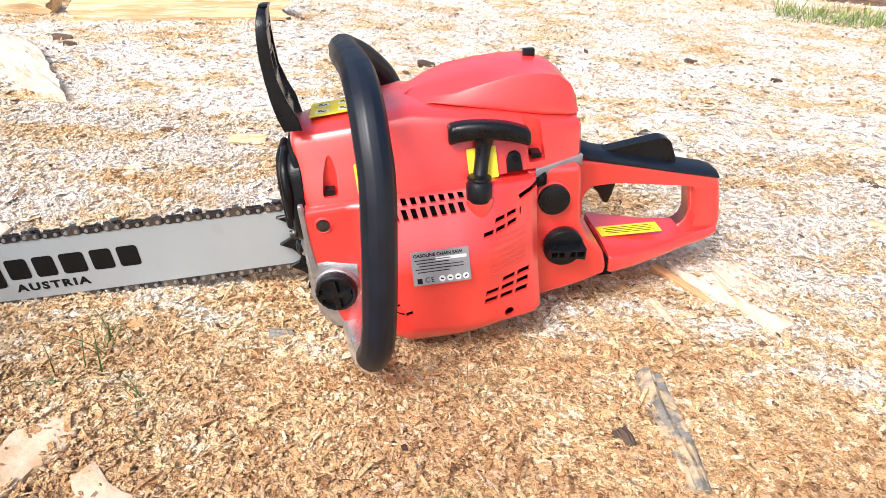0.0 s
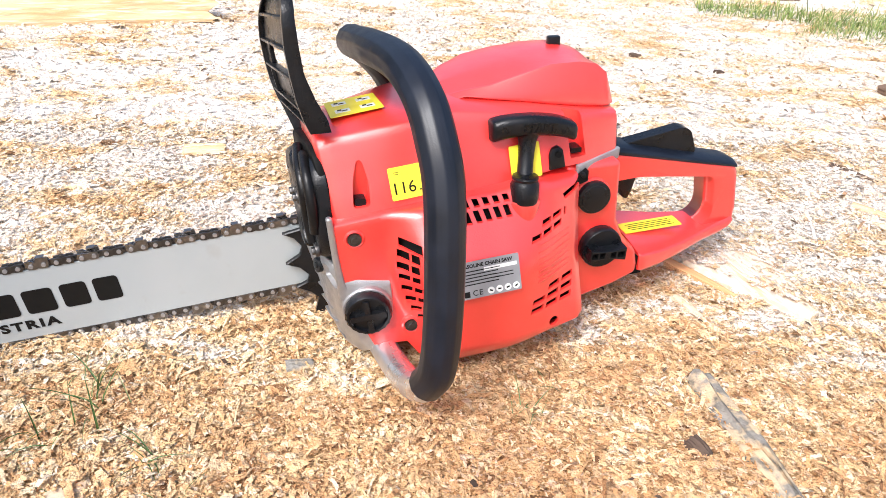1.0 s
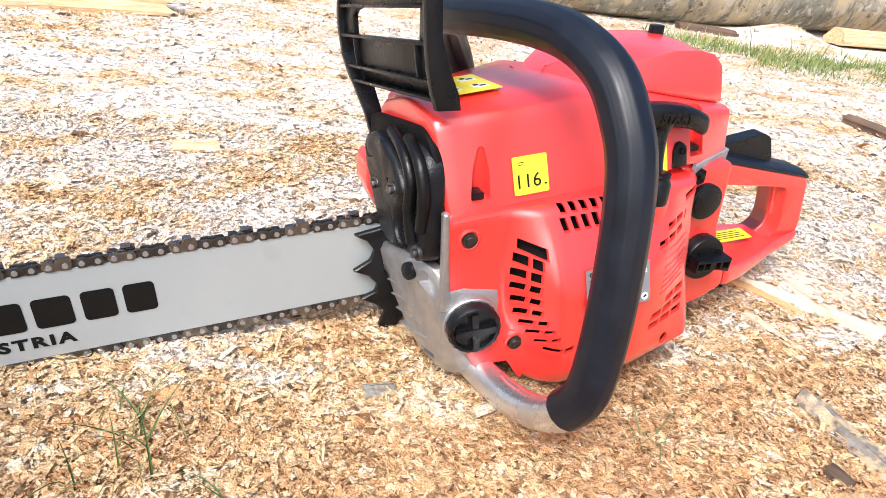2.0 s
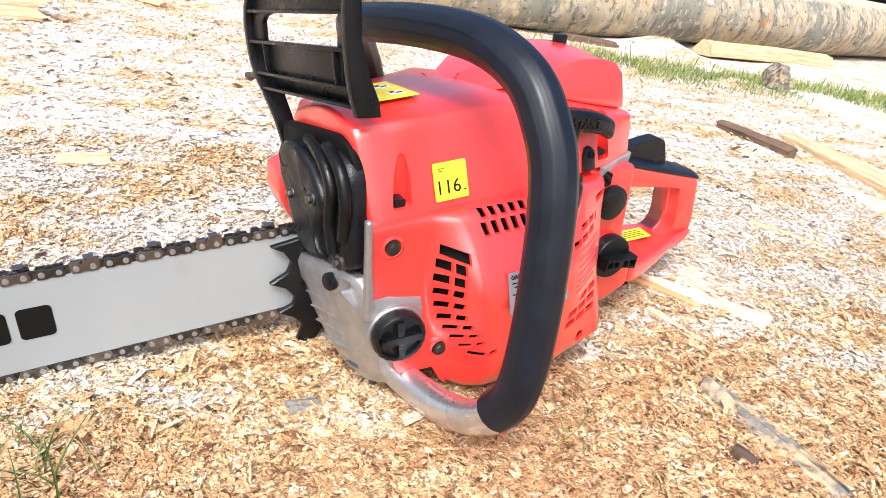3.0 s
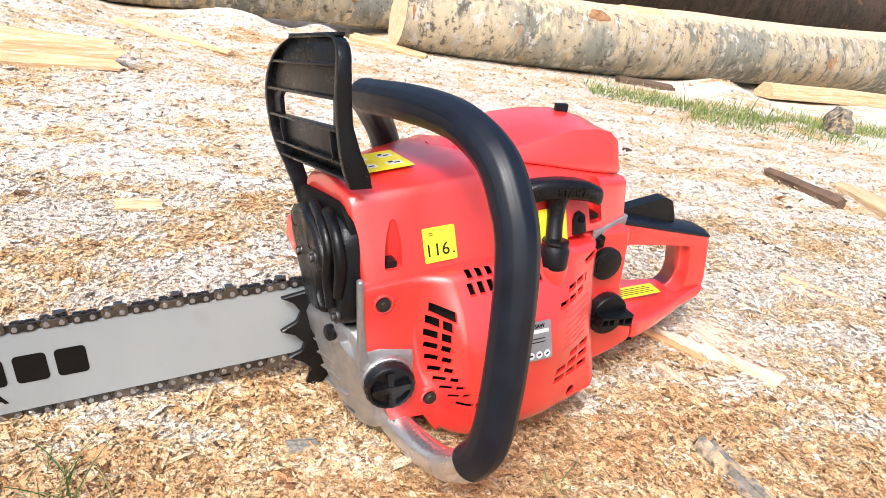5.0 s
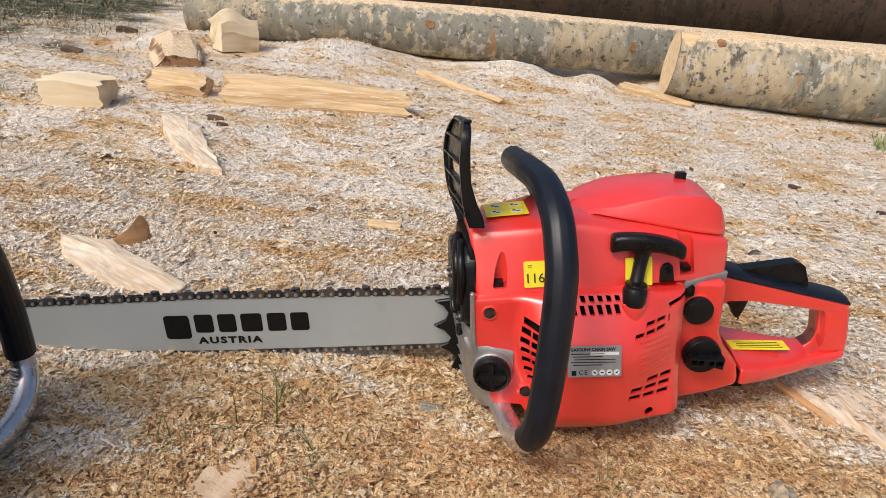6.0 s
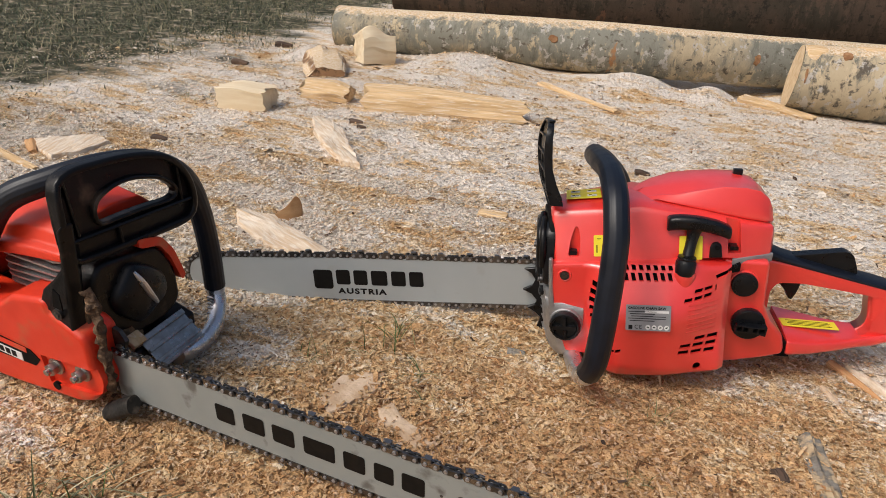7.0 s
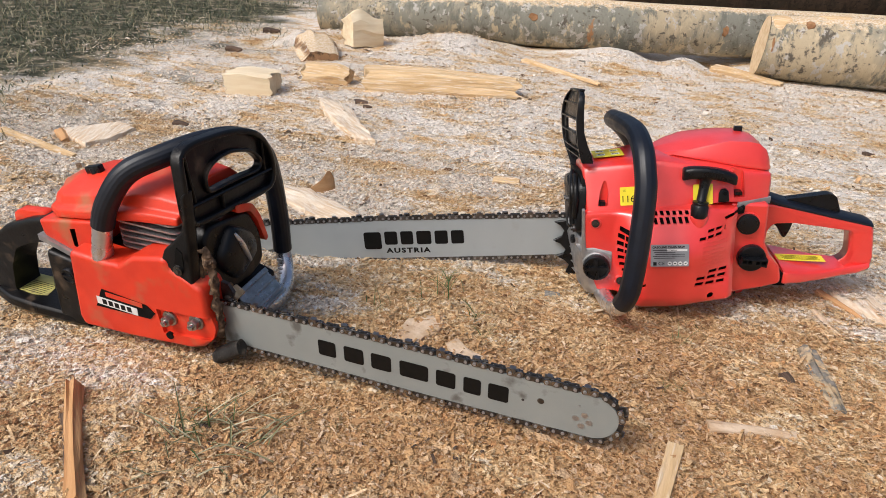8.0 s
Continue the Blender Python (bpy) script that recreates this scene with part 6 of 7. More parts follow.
add_prism(bm, [(0.03, 0.02), (0.05, -0.004), (0.10, -0.010), (0.235, -0.018), (0.262, 0.016)], 0.062, 0.104)
soften(bm, 0.005, 25, 2)
part("base", bm, RED, saw, "red plastic base under the tank")

# guide bar, its chain and its print
BARM = Matrix.Translation((-0.002, 0.0755, 0.0595)) @ Matrix.Rotation(radians(-3.0), 4, "Y")
L1, H0, H1, NOSE = 0.475, 0.056, 0.060, 0.026
bm = bmesh.new()
add_prism(bm, bar_outline(L1, H0, H1, NOSE), -0.0021, 0.0021)
bar = part("guide_bar", bm, BAR, saw, "pale grey steel guide bar", at=BARM)
saw_chain(saw, BARM, L1, H0, H1, NOSE)
print_blocks("makers_mark", bar, Matrix.Translation((-0.2120, -0.0023, 0.0)) @ FRONT,
             [(-0.0725, 0.0260, True), (-0.0450, 0.0190, False), (-0.0215, 0.0185, False), (0.0035, 0.0215, False), (0.0290, 0.0190, False), (0.0525, 0.0185, False)], 0.0210, INK, "bold black maker's mark")
words("place_name", "AUSTRIA", 0.0105, Matrix.Translation((-0.2330, -0.0024, -0.0180)) @ FRONT @ Matrix.Diagonal((1.3, 1.0, 1.0, 1.0)), INK, bar, "small black lettering", bold=0.00045, thick=0.0001, space=1.25)

# stickers
def sticker(name, w, h, m, mat, label):
    bm = bmesh.new()
    add_prism(bm, rounded(w, h, 0.001, 2), 0.0, 0.0004, "xy")
    return part(name, bm, mat, saw, label, at=m)


def bars_on(parent, rows, mat, name="small_print"):
    bm = bmesh.new()
    for x, y, w, h in rows:
        add_box(bm, (x, y, 0.00055), (w, h, 0.0002))
    return part(name, bm, mat, parent)


plate = sticker("rating_plate", 0.0450, 0.0270, Matrix.Translation((0.1105, cover_y(0.1105, 0.0885) - 0.0012, 0.0885)) @ pose(0, 0, 0, -17, -3.0, 0) @ FRONT, SILVER, "silver rating plate with small print")
words("plate_heading", "GASOLINE CHAIN SAW", 0.0036, Matrix.Translation((-0.0015, 0.0102, 0.0006)), INK, plate, bold=0.00012, thick=0.0001)
bars_on(plate, [(-0.006, 0.0065 - 0.0024 * k, 0.028 - 0.003 * (k % 3), 0.0007) for k in range(5)] + [(0.010, 0.0015 - 0.0024 * k, 0.015, 0.0006) for k in range(2)], INK)
bars_on(plate, [(0.0085, 0.0066, 0.0240, 0.0026)], WHITE, "white_print")
for k in range(4):
    bm = bmesh.new()
    add_cyl(bm, (0.0000 + 0.0062 * k, -0.0098, 0.0005), (0, 0, 1), 0.0025, 0.0003, 18)
    part("pictogram", bm, WHITE, plate)
    bm = bmesh.new()
    add_box(bm, (0.0000 + 0.0062 * k, -0.0098, 0.0007), (0.0024, 0.0011, 0.0002), Matrix.Rotation(radians(-25 + 20 * k), 4, "Z"))
    part("pictogram_print", bm, INK, plate)
bars_on(plate, [(-0.0175, -0.0100, 0.0040, 0.0042)], INK)
words("conformity_mark", "CE", 0.0058, Matrix.Translation((-0.0098, -0.0098, 0.0006)), INK, plate, thick=0.0001, space=1.2)
noise_label = sticker("noise_label", 0.0228, 0.0228, Matrix.Translation((0.0622, -0.0008, 0.1489)) @ pose(0, 0, 0, -18, -5, 0) @ FRONT, YELLOW, "yellow noise label")
words("label_number", "116", 0.0118, Matrix.Translation((-0.0022, -0.0038, 0.0006)), INK, noise_label, thick=0.0001)
bars_on(noise_label, [(-0.006, 0.0078, 0.004, 0.0004), (-0.006, 0.0064, 0.003, 0.0004), (0.0092, -0.0066, 0.0014, 0.0009)], INK)
warn = sticker("warning_label", 0.038, 0.046, pose(0.0375, 0.0580, 0.1856, -6.5, -6.5, 1), YELLOW, "yellow warning label with pictograms")
bars_on(warn, [(sx * 0.009, sy * 0.0105, 0.0105, 0.0085) for sx in (-1, 1) for sy in (-1, 1)], WHITE, "pictogram_panel")
bars_on(warn, [(sx * 0.009 + dx, sy * 0.0105 + dy, w, h) for sx in (-1, 1) for sy in (-1, 1) for dx, dy, w, h in ((-0.002, 0.0015, 0.003, 0.003), (0.0015, -0.0015, 0.004, 0.0018))], INK, "pictogram").location.z += 0.0003
sticker("start_label", 0.0235, 0.0250, Matrix.Translation((0.1500, 0.0012, 0.1525)) @ pose(0, 0, 0, -17, -3, 4) @ FRONT, YELLOW, "yellow label behind the pull handle")
hl = sticker("handle_label", 0.066, 0.0150, pose(0.3070, 0.0705, 0.0378, 8, 5, 9), YELLOW, "yellow warning label on the rear handle")
bars_on(hl, [(-0.001 + 0.002 * (k % 2), 0.0040 - 0.0026 * k, 0.050, 0.0007) for k in range(4)], INK)


# ==== the older saw, its bar crossing in front ====
old_saw = tagged(new("chainsaw"), "used dusty red chainsaw with a black hand guard lying on sawdust", "chainsaw", "chainsaws")
old_saw.matrix_world = pose(-0.405, 0.263, 0.0, 6, 0, -2)
bpy.context.view_layer.update()
saw_in_hand = saw
saw = old_saw

# clutch cover with its nuts and badge
bm = bmesh.new()
add_prism(bm, [(-0.118, 0.101), (-0.066, 0.098), (-0.050, 0.0985), (-0.028, 0.114), (0.010, 0.122), (0.018, 0.121), (0.021, 0.110), (0.040, 0.101), (0.056, 0.093), (0.0585, 0.083), (0.058, 0.062), (0.064, 0.042), (0.058, 0.026), (0.045, 0.014), (0.028, 0.0075), (-0.050, 0.000), (-0.126, -0.004), (-0.131, 0.010)], -0.012, 0.026)
soften(bm, 0.0065, 25, 3)
clutch = part("clutch_cover", bm, RED_OLD, saw, "scuffed red clutch cover with sawdust on it", sharp=50)
cut = bmesh.new()
add_prism(cut, [(-0.006, 0.020), (0.066, 0.028), (0.066, 0.057), (0.030, 0.055), (-0.010, 0.052)], -0.04, -0.0075)
carve(clutch, cut, RED_OLD)
for x, z in ((0.004, 0.041), (0.040, 0.046)):
    bm = bmesh.new()
    add_cyl(bm, (x, -0.0085, z), (0, 1, 0), 0.0092, 0.003, 24)
    add_cyl(bm, (x, -0.0125, z), (0, 1, 0), 0.0066, 0.009, 6)
    add_cyl(bm, (x, -0.0180, z), (0, 1, 0), 0.0034, 0.006, 16)
    soften(bm, 0.0005)
    part("bar_nut", bm, NUT, saw, "steel bar nut with washer")
# near-black disc on the cover, painting the adjuster hole's shade
bm = bmesh.new()
add_cyl(bm, (0.002, -0.0118, 0.019), (0, 1, 0), 0.0045, 0.003, 16)
part("adjuster_hole", bm, DARK, saw)
badge = part("badge", bmesh.new(), DARK, saw)
bm = bmesh.new()
add_prism(bm, [(-0.096, 0.034), (-0.020, 0.036), (-0.012, 0.045), (-0.022, 0.054), (-0.082, 0.060)], -0.0131, -0.0122)
bmesh.ops.recalc_face_normals(bm, faces=bm.faces[:])
bm.to_mesh(badge.data)
bm.free()
tagged(badge, "black and white maker's badge")
for col, boxes in ((RED_OLD, ((-0.052, 0.0535, 0.050, 0.0062),)), (WHITE, ((-0.064, 0.0425, 0.056, 0.0100),))):
    bm = bmesh.new()
    for x, z, w, h in boxes:
        add_box(bm, (x, -0.0134, z), (w, 0.0004, h), Matrix.Rotation(radians(3), 4, "Y"))
    part("badge_stripe", bm, col, badge)
bm = bmesh.new()
for k in range(5):
    add_box(bm, (-0.081 + 0.0085 * k, -0.0138, 0.0435 - 0.0004 * k), (0.0058, 0.0003, 0.0066))
part("badge_print", bm, INK, badge)

# engine body behind the cover, cylinder fins, rear column
bm = bmesh.new()
add_prism(bm, [(-0.115, 0.085), (-0.02, 0.100), (0.018, 0.095), (0.019, 0.046), (0.052, 0.036), (0.052, 0.02), (0.03, 0.004), (-0.115, -0.01)], 0.026, 0.125)
soften(bm, 0.004, 25)
part("crankcase", bm, BLACK_OLD, saw, "dusty dark crankcase", sharp=50)
for k in range(6):
    bm = bmesh.new()
    z = 0.103 + 0.0082 * k
    vs = add_prism(bm, rounded(0.088, 0.085, 0.012, 3, -0.027, 0.058), z, z + 0.0022, "xy")
    for v in vs:
        v.co.z += 0.0016 * math.sin(v.co.x * 70 + k)
    part("cooling_fin", bm, CAST, saw, "grey aluminium cooling fin")
bm = bmesh.new()
add_cyl(bm, (-0.027, 0.058, 0.122), (0, 0, 1), 0.034, 0.06, 24)
part("cylinder", bm, DARK, saw)
bm = bmesh.new()
add_prism(bm, [(-0.172, 0.082), (-0.128, 0.074), (-0.112, 0.060), (-0.116, -0.006), (-0.150, -0.022), (-0.182, -0.018)], 0.002, 0.075)
soften(bm, 0.005, 25, 2)
part("rear_column", bm, BLACK_OLD, saw, "dusty black rear column", sharp=50)
cap_with_grip("side_plug", saw, (-0.142, 0.0025, 0.055), (0, -1, 0), 0.010, 0.005, "round black plug")

# top cover
bm, rings = bmesh.new(), []
for x in (-0.178, -0.174, -0.150, -0.115, -0.08, -0.04, -0.01, 0.014, 0.019):
    low = lerp_table(((-0.178, 0.118), (-0.09, 0.133), (-0.05, 0.142), (0.019, 0.147)), x)
    top = lerp_table(((-0.178, 0.143), (-0.174, 0.149), (-0.157, 0.157), (-0.105, 0.169), (-0.054, 0.183), (-0.013, 0.185), (0.019, 0.178)), x)
    near = lerp_table(((-0.178, 0.030), (-0.15, 0.014), (-0.05, 0.010), (0.019, 0.014)), x)
    h = top - low
    ring = [(near, low), (near + 0.001, low + 0.26 * h), (near + 0.009, low + 0.34 * h), (near + 0.013, low + 0.62 * h), (near + 0.024, low + 0.78 * h), (0.058, low + 0.97 * h), (0.080, top), (0.112, low + 0.86 * h), (0.124, low + 0.5 * h), (0.126, low)]
    rings.append([bm.verts.new((x, y, z)) for y, z in ring])
join_rings(bm, rings)
soften(bm, 0.0022, 18, 3)
part("top_cover", bm, RED_OLD, saw, "faded red top cover", sharp=45)
bm = bmesh.new()
add_prism(bm, [(-0.178, 0.117), (-0.092, 0.131), (-0.096, 0.118), (-0.110, 0.088), (-0.128, 0.080), (-0.176, 0.096)], 0.010, 0.120)
soften(bm, 0.004, 25, 2)
housing = part("filter_housing", bm, RED_OLD, saw, "red filter housing", sharp=50)
# slot in the red housing; its cut walls are coloured near-black as shade
cut = bmesh.new()
add_prism(cut, [(-0.132, 0.092), (-0.126, 0.091), (-0.124, 0.116), (-0.132, 0.114)], -0.01, 0.018)
carve(housing, cut, DARK)
bm = bmesh.new()
add_prism(bm, [(-0.182, 0.098), (-0.127, 0.0805), (-0.104, 0.086), (-0.104, 0.081), (-0.128, 0.0745), (-0.182, 0.091)], 0.007, 0.115)
part("housing_edge", bm, CAST, saw, "grey metal edge under the housing")
bm = bmesh.new()
add_cyl(bm, (-0.128, 0.062, 0.161), (-0.3, 0, 1), 0.006, 0.016, 16)
add_box(bm, (-0.130, 0.062, 0.166), (0.022, 0.008, 0.009), Matrix.Rotation(radians(-15), 4, "Y"))
soften(bm, 0.001)
part("cover_knob", bm, BLACK, saw, "black cover knob")

# rear handle: a loop on a broad foot plate
bm = bmesh.new()
add_prism(bm, [(-0.160, 0.119), (-0.205, 0.108), (-0.250, 0.089), (-0.288, 0.062), (-0.306, 0.030), (-0.312, -0.016), (-0.160, -0.016), (-0.160, 0.07)], 0.016, 0.052)
soften(bm, 0.007, 20, 3)
rear_old = part("rear_handle", bm, BLACK_OLD, saw, "black plastic rear loop handle", sharp=50)
cut = bmesh.new()
add_prism(cut, eased([(-0.172, 0.085), (-0.210, 0.0755), (-0.240, 0.061), (-0.257, 0.032), (-0.266, -0.004), (-0.262, -0.0125), (-0.170, -0.0125)], 0.006, 3), -0.1, 0.2)
carve(rear_old, cut, BLACK_OLD)
bm, rings = bmesh.new(), []
for x, near, far, top in ((-0.312, 0.026, 0.056, -0.012), (-0.306, 0.018, 0.062, -0.009), (-0.292, 0.009, 0.069, -0.008), (-0.265, 0.001, 0.076, -0.008), (-0.22, -0.001, 0.078, -0.008), (-0.165, 0.001, 0.078, -0.008), (-0.140, 0.003, 0.074, -0.008)):
    rings.append([bm.verts.new((x, y, z)) for y, z in ((near + 0.003, -0.024), (near, -0.019), (near + 0.001, top - 0.003), (near + 0.004, top), (far - 0.004, top), (far, top - 0.004), (far, -0.022))])
join_rings(bm, rings)
soften(bm, 0.0012, 35, 2)
part("foot_plate", bm, BLACK_OLD, saw, "dusty black foot plate of the rear handle", sharp=50)
bm = bmesh.new()
add_prism(bm, [(-0.2850, 0.0545), (-0.2470, 0.0555), (-0.2240, 0.0370), (-0.2200, 0.0210), (-0.2400, 0.0165), (-0.2860, 0.0205)], 0.0, 0.0005, "xy")
for v in bm.verts:
    v.co += Vector((0.247, -0.031, 0.0))
hl2 = part("handle_label", bm, YELLOW_OLD, saw, "dusty yellow warning label on the foot plate", at=pose(-0.247, 0.031, -0.0077))
bars_on(hl2, [(0.0, 0.0100 - 0.0034 * k, 0.040, 0.0008) for k in range(7)], INK)
bm = bmesh.new()
add_prism(bm, [(-0.184, 0.112), (-0.190, 0.116), (-0.226, 0.112), (-0.237, 0.106), (-0.241, 0.090), (-0.19, 0.098)], 0.026, 0.040)
soften(bm, 0.003, 25, 2)
part("throttle_lock", bm, RED_OLD, saw, "red throttle lock lever")

# front handle
path = curve_points([(-0.0685, 0.0, 0.138), (-0.058, 0.004, 0.165), (-0.038, 0.018, 0.196), (-0.012, 0.045, 0.209), (0.012, 0.085, 0.214), (0.022, 0.130, 0.203), (0.0235, 0.168, 0.172), (0.019, 0.188, 0.125), (0.0175, 0.195, 0.070), (0.0165, 0.196, 0.018)], 8)
bm = bmesh.new()
add_tube(bm, path, 0.0122, 90, lambda a: 1.0 + 0.010 * math.cos(18 * a))
part("handle_sleeve", bm, RUBBER, saw, "black ribbed rubber sleeve of the front handle")
bm = bmesh.new()
add_tube(bm, curve_points([(-0.062, 0.002, 0.155), (-0.0685, 0.0, 0.138), (-0.076, -0.001, 0.112), (-0.083, 0.002, 0.088), (-0.085, 0.01, 0.07)], 6), [0.0105] * 13 + [0.0115] * 6 + [0.012] * 6, 18)
part("handle_tube", bm, TUBE, saw, "bare aluminium tube of the front handle")
bm = bmesh.new()
add_tube(bm, curve_points([(0.0165, 0.196, 0.035), (0.0175, 0.195, 0.015), (0.026, 0.185, -0.004), (0.040, 0.160, -0.012), (0.050, 0.125, -0.010), (0.052, 0.09, 0.0)], 7), 0.0104, 18)
tube2 = part("handle_tube", bm, TUBE, saw, "bare aluminium tube of the front handle")
bm = bmesh.new()
for k in range(7):
    t = k / 6
    add_box(bm, (0.020 + 0.020 * t * t, 0.1815 - 0.028 * t * t, 0.010 - 0.018 * t), (0.008, 0.003, 0.0022))
soften(bm, 0.0008)
part("tube_notch", bm, CAST, tube2)

# hand guard: a broad moulded loop with one wide leg
def loop_slab(name, outline, x_of, thick, parent, hole=None, mat=BLACK_OLD, label=""):
    """A slab whose outline lies in y and z, bent along x by x_of(y, z)."""
    bm = bmesh.new()
    o, i = [Vector((y, z)) for y, z in outline], [Vector((y, z)) for y, z in (hole or [])]
    front, back = [], []
    for ring in (o, i):
        front.append([bm.verts.new((x_of(p.x, p.y), p.x, p.y)) for p in ring])
        back.append([bm.verts.new((x_of(p.x, p.y) - thick, p.x, p.y)) for p in ring])
    if hole:
        n = len(o)
        for k in range(n):
            j = (k + 1) % n
            bm.faces.new((front[0][k], front[0][j], front[1][j], front[1][k]))
            bm.faces.new((back[0][j], back[0][k], back[1][k], back[1][j]))
            bm.faces.new((front[0][j], front[0][k], back[0][k], back[0][j]))
            bm.faces.new((front[1][k], front[1][j], back[1][j], back[1][k]))
    else:
        bm.faces.new(front[0])
        bm.faces.new(back[0][::-1])
        n = len(o)
        for k in range(n):
            j = (k + 1) % n
            bm.faces.new((front[0][j], front[0][k], back[0][k], back[0][j]))
    soften(bm, 0.0022, 35, 2)
    return part(name, bm, mat, parent, label, sharp=50)


def guard_x(y, z):
    return 0.0455 - 0.006 * smooth((z - 0.205) / 0.04)


def even_loop(pts, n=32):
    p = curve_points([Vector((a, b, 0)) for a, b in pts], 12, True)
    acc = [0.0]
    for a, b in zip(p, p[1:] + p[:1]):
        acc.append(acc[-1] + (b - a).length)
    out, i = [], 0
    for k in range(n):
        s = acc[-1] * k / n
        while acc[i + 1] < s:
            i += 1
        a, b = p[i % len(p)], p[(i + 1) % len(p)]
        q = a.lerp(b, (s - acc[i]) / max(1e-9, acc[i + 1] - acc[i]))
        out.append((q.x, q.y))
    return out


def inset(loop, d):
    """The loop moved inwards by d."""
    out = []
    for k, p in enumerate(loop):
        a, b = Vector(loop[k - 1]), Vector(loop[(k + 1) % len(loop)])
        t = (b - a).normalized()
        out.append((p[0] + t.y * d, p[1] - t.x * d))
    return out


rim = even_loop([(0.005, 0.185), (0.007, 0.215), (0.014, 0.231), (0.031, 0.2365), (0.058, 0.2345), (0.090, 0.230), (0.119, 0.2215), (0.141, 0.2085), (0.157, 0.186), (0.163, 0.162), (0.158, 0.141), (0.138, 0.135), (0.080, 0.142), (0.022, 0.150), (0.007, 0.158)], 48)
eye = even_loop([(0.0440, 0.188), (0.0455, 0.195), (0.051, 0.2005), (0.067, 0.2050), (0.085, 0.2045), (0.100, 0.2005), (0.121, 0.1915), (0.136, 0.1765), (0.135, 0.1705), (0.124, 0.1695), (0.100, 0.1735), (0.075, 0.1765), (0.052, 0.1785), (0.046, 0.181)], 48)
og = loop_slab("hand_guard", rim, lambda y, z: guard_x(y, z) - 0.007, 0.006, saw, eye, label="dusty black hand guard with an oval opening")
loop_slab("guard_rim", rim, guard_x, 0.013, og, inset(rim, 0.0065))
loop_slab("eye_rim", inset(eye, -0.0045), lambda y, z: guard_x(y, z) - 0.002, 0.011, og, eye)
bm = bmesh.new()
for v in add_prism(bm, [(0.0455, 0.196), (0.039, 0.190), (0.038, 0.168), (0.035, 0.153), (0.026, 0.141), (0.015, 0.131), (0.010, 0.117), (0.014, 0.102), (0.027, 0.093), (0.0465, 0.091)], -0.011, 0.005):
    v.co.y += 0.013 * smooth((v.co.z - 0.115) / 0.05)
soften(bm, 0.0035, 25, 3)
part("guard_leg", bm, BLACK_OLD, og, sharp=50)
# near-black plate on the leg, painting the slot's shade
bm = bmesh.new()
add_prism(bm, [(0.030, 0.120), (0.041, 0.118), (0.042, 0.135), (0.036, 0.140)], -0.0118, -0.0105)
part("leg_slot", bm, DARK, og)
screw(saw, (0.030, -0.0095, 0.110), (0, -1, 0), 0.0055)
for z0, z1, w in ((0.178, 0.160, 0.004), (0.156, 0.140, 0.003)):
    loop_slab("guard_rib", [(0.003, z0), (0.003, z0 - w), (0.156, z1 - w), (0.156, z1)], lambda y, z: guard_x(y, z) - 0.001, 0.008, og)
for y, za, zb in ((0.020, 0.230, 0.176), (0.142, 0.200, 0.160), (0.062, 0.172, 0.148)):
    loop_slab("guard_rib", [(y, za), (y + 0.003, za), (y + 0.003, zb), (y, zb)], lambda y, z: guard_x(y, z) - 0.002, 0.007, og)

# muffler and its shields
bm = bmesh.new()
add_prism(bm, eased([(0.016, 0.075), (0.018, 0.128), (0.030, 0.144), (0.100, 0.130), (0.117, 0.095), (0.117, 0.056), (0.090, 0.046), (0.040, 0.052)], 0.012), 0.018, 0.045, "yz")
soften(bm, 0.005, 25, 3)
part("muffler", bm, BLACK_OLD, saw, "black muffler with dust on it", sharp=50)
bm = bmesh.new()
rings = []
for f, x in ((1.0, 0.044), (0.98, 0.050), (0.86, 0.0545), (0.45, 0.0575), (0.15, 0.058)):
    o = eased([(0.058, 0.133), (0.081, 0.119), (0.097, 0.102), (0.098, 0.079), (0.057, 0.062), (0.034, 0.088), (0.032, 0.106)], 0.010)
    rings.append([bm.verts.new((x, 0.064 + (y - 0.064) * f, 0.100 + (z - 0.100) * f)) for y, z in o])
join_rings(bm, rings)
part("exhaust_deflector", bm, BLACK, saw, "glossy black pressed exhaust deflector", sharp=50)
bm = bmesh.new()
add_tube(bm, curve_points([(0.054, 0.058, 0.124), (0.0575, 0.062, 0.112), (0.058, 0.068, 0.096), (0.0565, 0.076, 0.080)], 5), [0.0010 + 0.0024 * math.sin(math.pi * (k + 1) / 18) for k in range(16)], 10)
part("exhaust_outlet", bm, TUBE, saw, "bare metal pressing on the deflector")
bm = bmesh.new()
o = eased([(0.076, 0.147), (0.088, 0.144), (0.105, 0.137), (0.117, 0.117), (0.127, 0.081), (0.121, 0.078), (0.110, 0.114), (0.100, 0.130), (0.076, 0.138)], 0.004, 3)
add_prism(bm, o, 0.026, 0.047, "yz")
part("front_shroud", bm, RED_OLD, saw, "red rim of the front shroud", sharp=40)
bm = bmesh.new()
turn = Matrix.Rotation(radians(42), 4, "Y")
add_box(bm, (0.061, 0.082, 0.030), (0.034, 0.060, 0.0022), turn)
for dx, dz, w in ((-0.012, 0.0125, 0.006), (-0.002, 0.0035, 0.004), (0.008, -0.0055, 0.004), (0.0125, -0.0095, 0.002)):
    add_box(bm, (0.061 + dx, 0.082, 0.0315 + dz), (w, 0.060, 0.003), turn)
soften(bm, 0.0008)
part("muffler_guard", bm, NUT, saw, "folded aluminium muffler guard")
bm = bmesh.new()
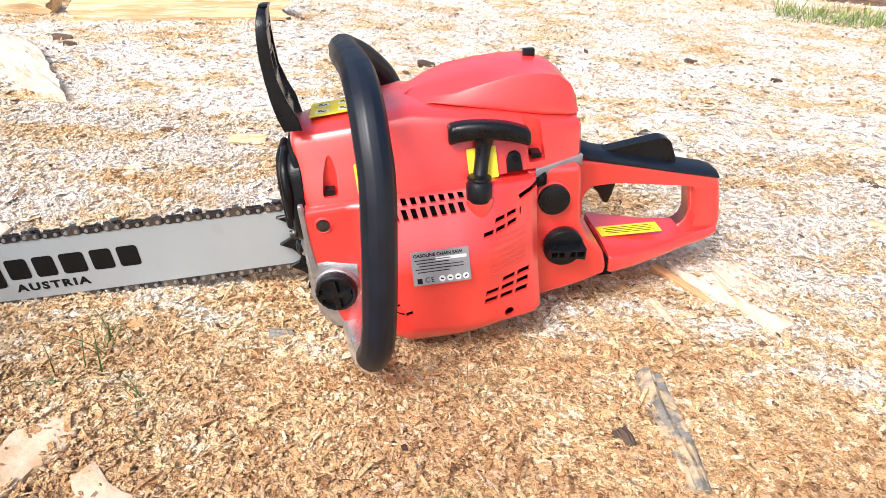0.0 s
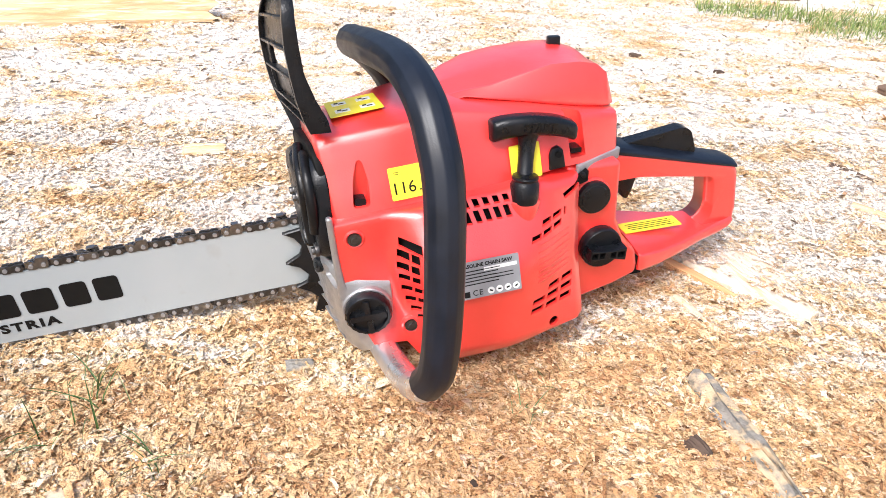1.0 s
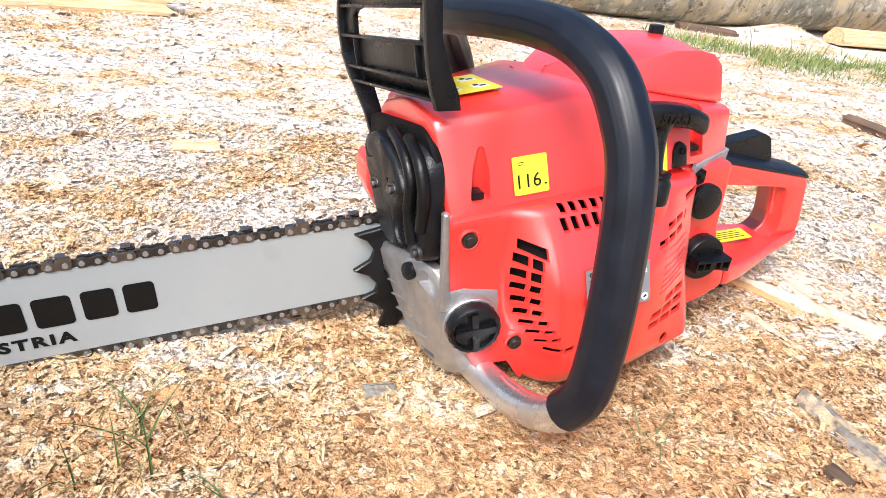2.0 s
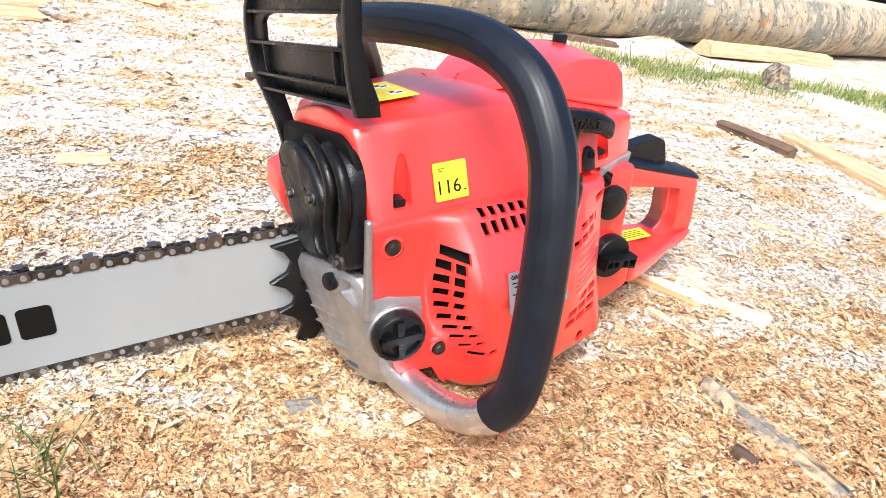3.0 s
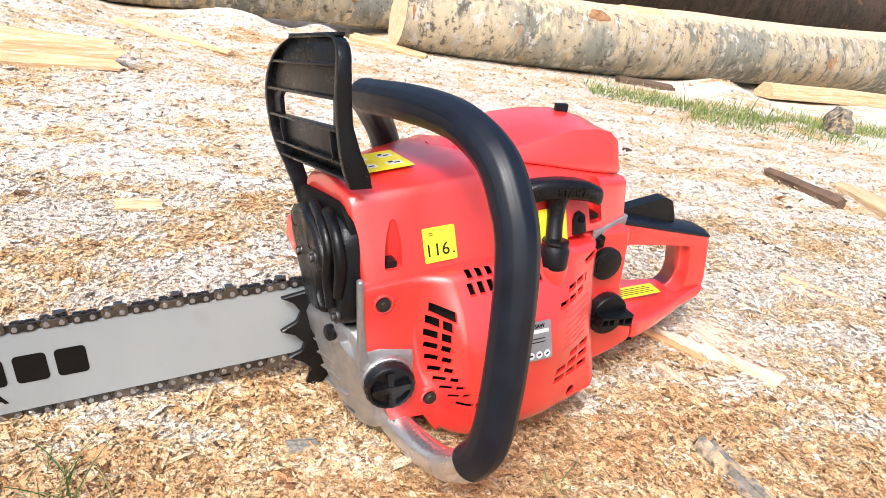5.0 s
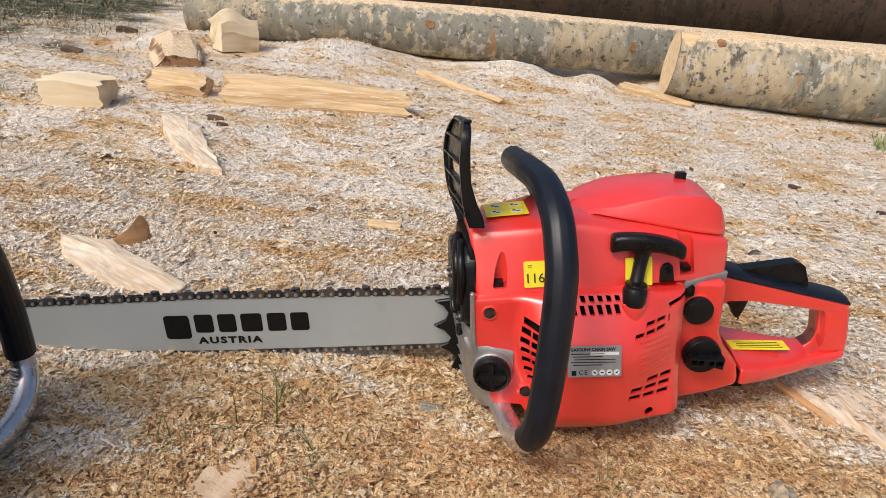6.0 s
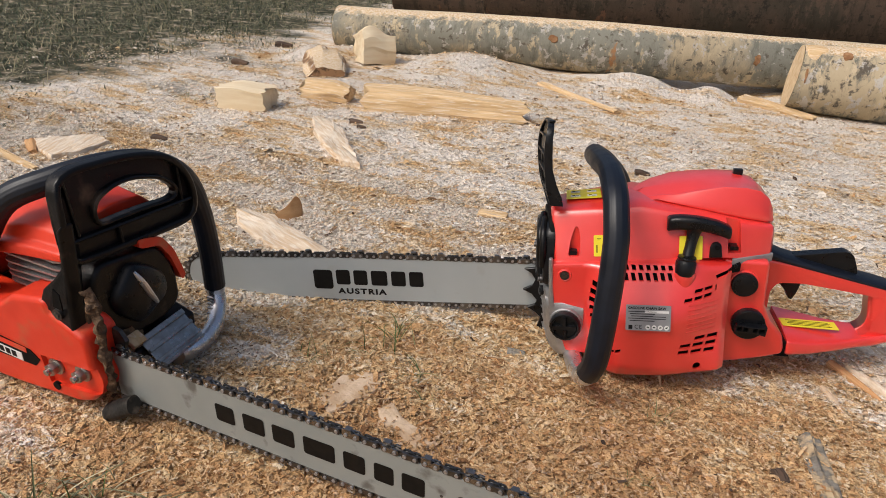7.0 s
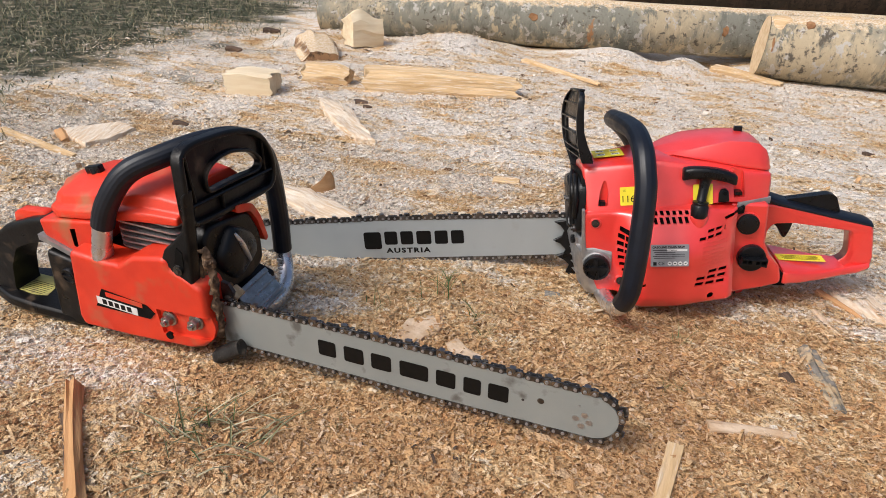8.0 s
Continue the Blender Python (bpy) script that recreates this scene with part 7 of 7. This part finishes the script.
add_prism(bm, [(0.060, 0.088), (0.068, 0.086), (0.074, 0.076), (0.070, 0.066), (0.078, 0.058), (0.070, 0.048), (0.076, 0.038), (0.068, 0.028), (0.072, 0.016), (0.055, 0.006), (0.050, 0.05)], 0.017, 0.021)
part("bumper_spike", bm, STEEL, saw, "rusty toothed bumper spike plate")
OILY = material("oily_sawdust", (0.20, 0.13, 0.07), 0.9, tint=(0.09, 0.06, 0.035), scale=120, grain=0.6, fine=0.9, fine_scale=500, spec=0.2)
for cx, cy, cz, rx, ry, rz in ((0.043, 0.008, 0.084, 0.006, 0.010, 0.030), (0.055, 0.010, 0.040, 0.004, 0.007, 0.020), (0.046, 0.035, 0.050, 0.010, 0.022, 0.014)):
    bm = bmesh.new()
    bmesh.ops.create_icosphere(bm, subdivisions=4, radius=1.0)
    for v in bm.verts:
        f = 1 + 0.30 * noise.noise(v.co * 2.2 + Vector((cx * 99, 0, 0))) + 0.16 * noise.noise(v.co * 6.0) + 0.08 * noise.noise(v.co * 14.0)
        v.co = Vector((cx + v.co.x * rx * f, cy + v.co.y * ry * f, cz + v.co.z * rz * f))
    part("caked_sawdust", bm, OILY, saw, "oily sawdust caked beside the bar", sharp=60)
bm = bmesh.new()
add_box(bm, (0.058, 0.040, 0.058), (0.014, 0.016, 0.006), Matrix.Rotation(radians(35), 4, "Y"))
soften(bm, 0.0015)
part("wood_chip", bm, PALE, saw, "pale chip of wood stuck under the muffler")

# bar, chain and print
L2, G0, G1, NOSE2 = 0.430, 0.050, 0.0535, 0.0255
BARM2 = Matrix.Translation((0.058, 0.013, 0.0375)) @ Matrix.Rotation(math.pi, 4, "Z") @ Matrix.Rotation(radians(0.8), 4, "Y")
bm = bmesh.new()
add_prism(bm, bar_outline(L2, G0, G1, NOSE2), -0.0021, 0.0021)
bar2 = part("guide_bar", bm, BAR_OLD, saw, "scuffed grey steel guide bar with oil stains", at=BARM2)
saw_chain(saw, BARM2, L2, G0, G1, NOSE2)
BACKM = Matrix(((-1, 0, 0, 0), (0, 0, 1, 0), (0, 1, 0, 0), (0, 0, 0, 1)))    # the bar's other face, print upside down
print_blocks("makers_mark", bar2, Matrix.Translation((-0.2235, 0.0023, -0.0015)) @ BACKM,
             [(-0.0940, 0.0205, False), (-0.0630, 0.0225, False), (-0.0320, 0.0225, False), (0.0040, 0.031, False), (0.0380, 0.0205, False), (0.0655, 0.0180, False), (0.0920, 0.0205, False)], 0.0200, INK, "bold black maker's mark")
for x, z, r in ((-0.357, 0.004, 0.0034), (-0.340, 0.0, 0.0014), (-0.391, -0.006, 0.0034), (-0.399, 0.000, 0.0034), (-0.404, -0.008, 0.0034), (-0.397, -0.014, 0.0034), (-0.393, 0.010, 0.0012)):
    bm = bmesh.new()
    add_cyl(bm, (x, 0.00215, z), (0, 1, 0), r, 0.0004, 16)
    part("rivet", bm, STEEL if r > 0.0034 or x > -0.36 else CAST, bar2)
saw = saw_in_hand

bm = bmesh.new()
pts = curve_points([(0.055, 0.006, 0.134), (0.060, 0.004, 0.120), (0.063, 0.003, 0.103), (0.0635, 0.001, 0.082), (0.0645, 0.0, 0.060), (0.0625, 0.001, 0.040), (0.058, 0.002, 0.024)], 5)
add_tube(bm, pts, [0.0042 + 0.0035 * noise.noise((0.7 * k, 3.1, 0.0)) for k in range(len(pts))], 16)
for v in bm.verts:
    v.co += 0.0045 * Vector((noise.noise(v.co * 150), noise.noise(v.co * 150 + Vector((9, 0, 0))), noise.noise(v.co * 150 + Vector((0, 9, 0)))))
part("caked_sawdust", bm, CAKE, old_saw, "brown oily sawdust caked beside the guide bar", sharp=60)
bm = bmesh.new()
add_tube(bm, [Vector(p) for p in ((0.0545, -0.006, 0.000), (0.0555, -0.006, 0.0007), (0.060, -0.0055, 0.0035), (0.075, -0.003, 0.0125), (0.088, -0.001, 0.020))], [0.003, 0.0066, 0.0090, 0.0090, 0.0085], 18, lambda a: 1.0 + 0.10 * math.cos(2 * a + 0.6) + 0.04 * math.cos(5 * a))
part("chain_catcher", bm, STUB, old_saw, "dusty dark grey chain catcher stub", sharp=50)
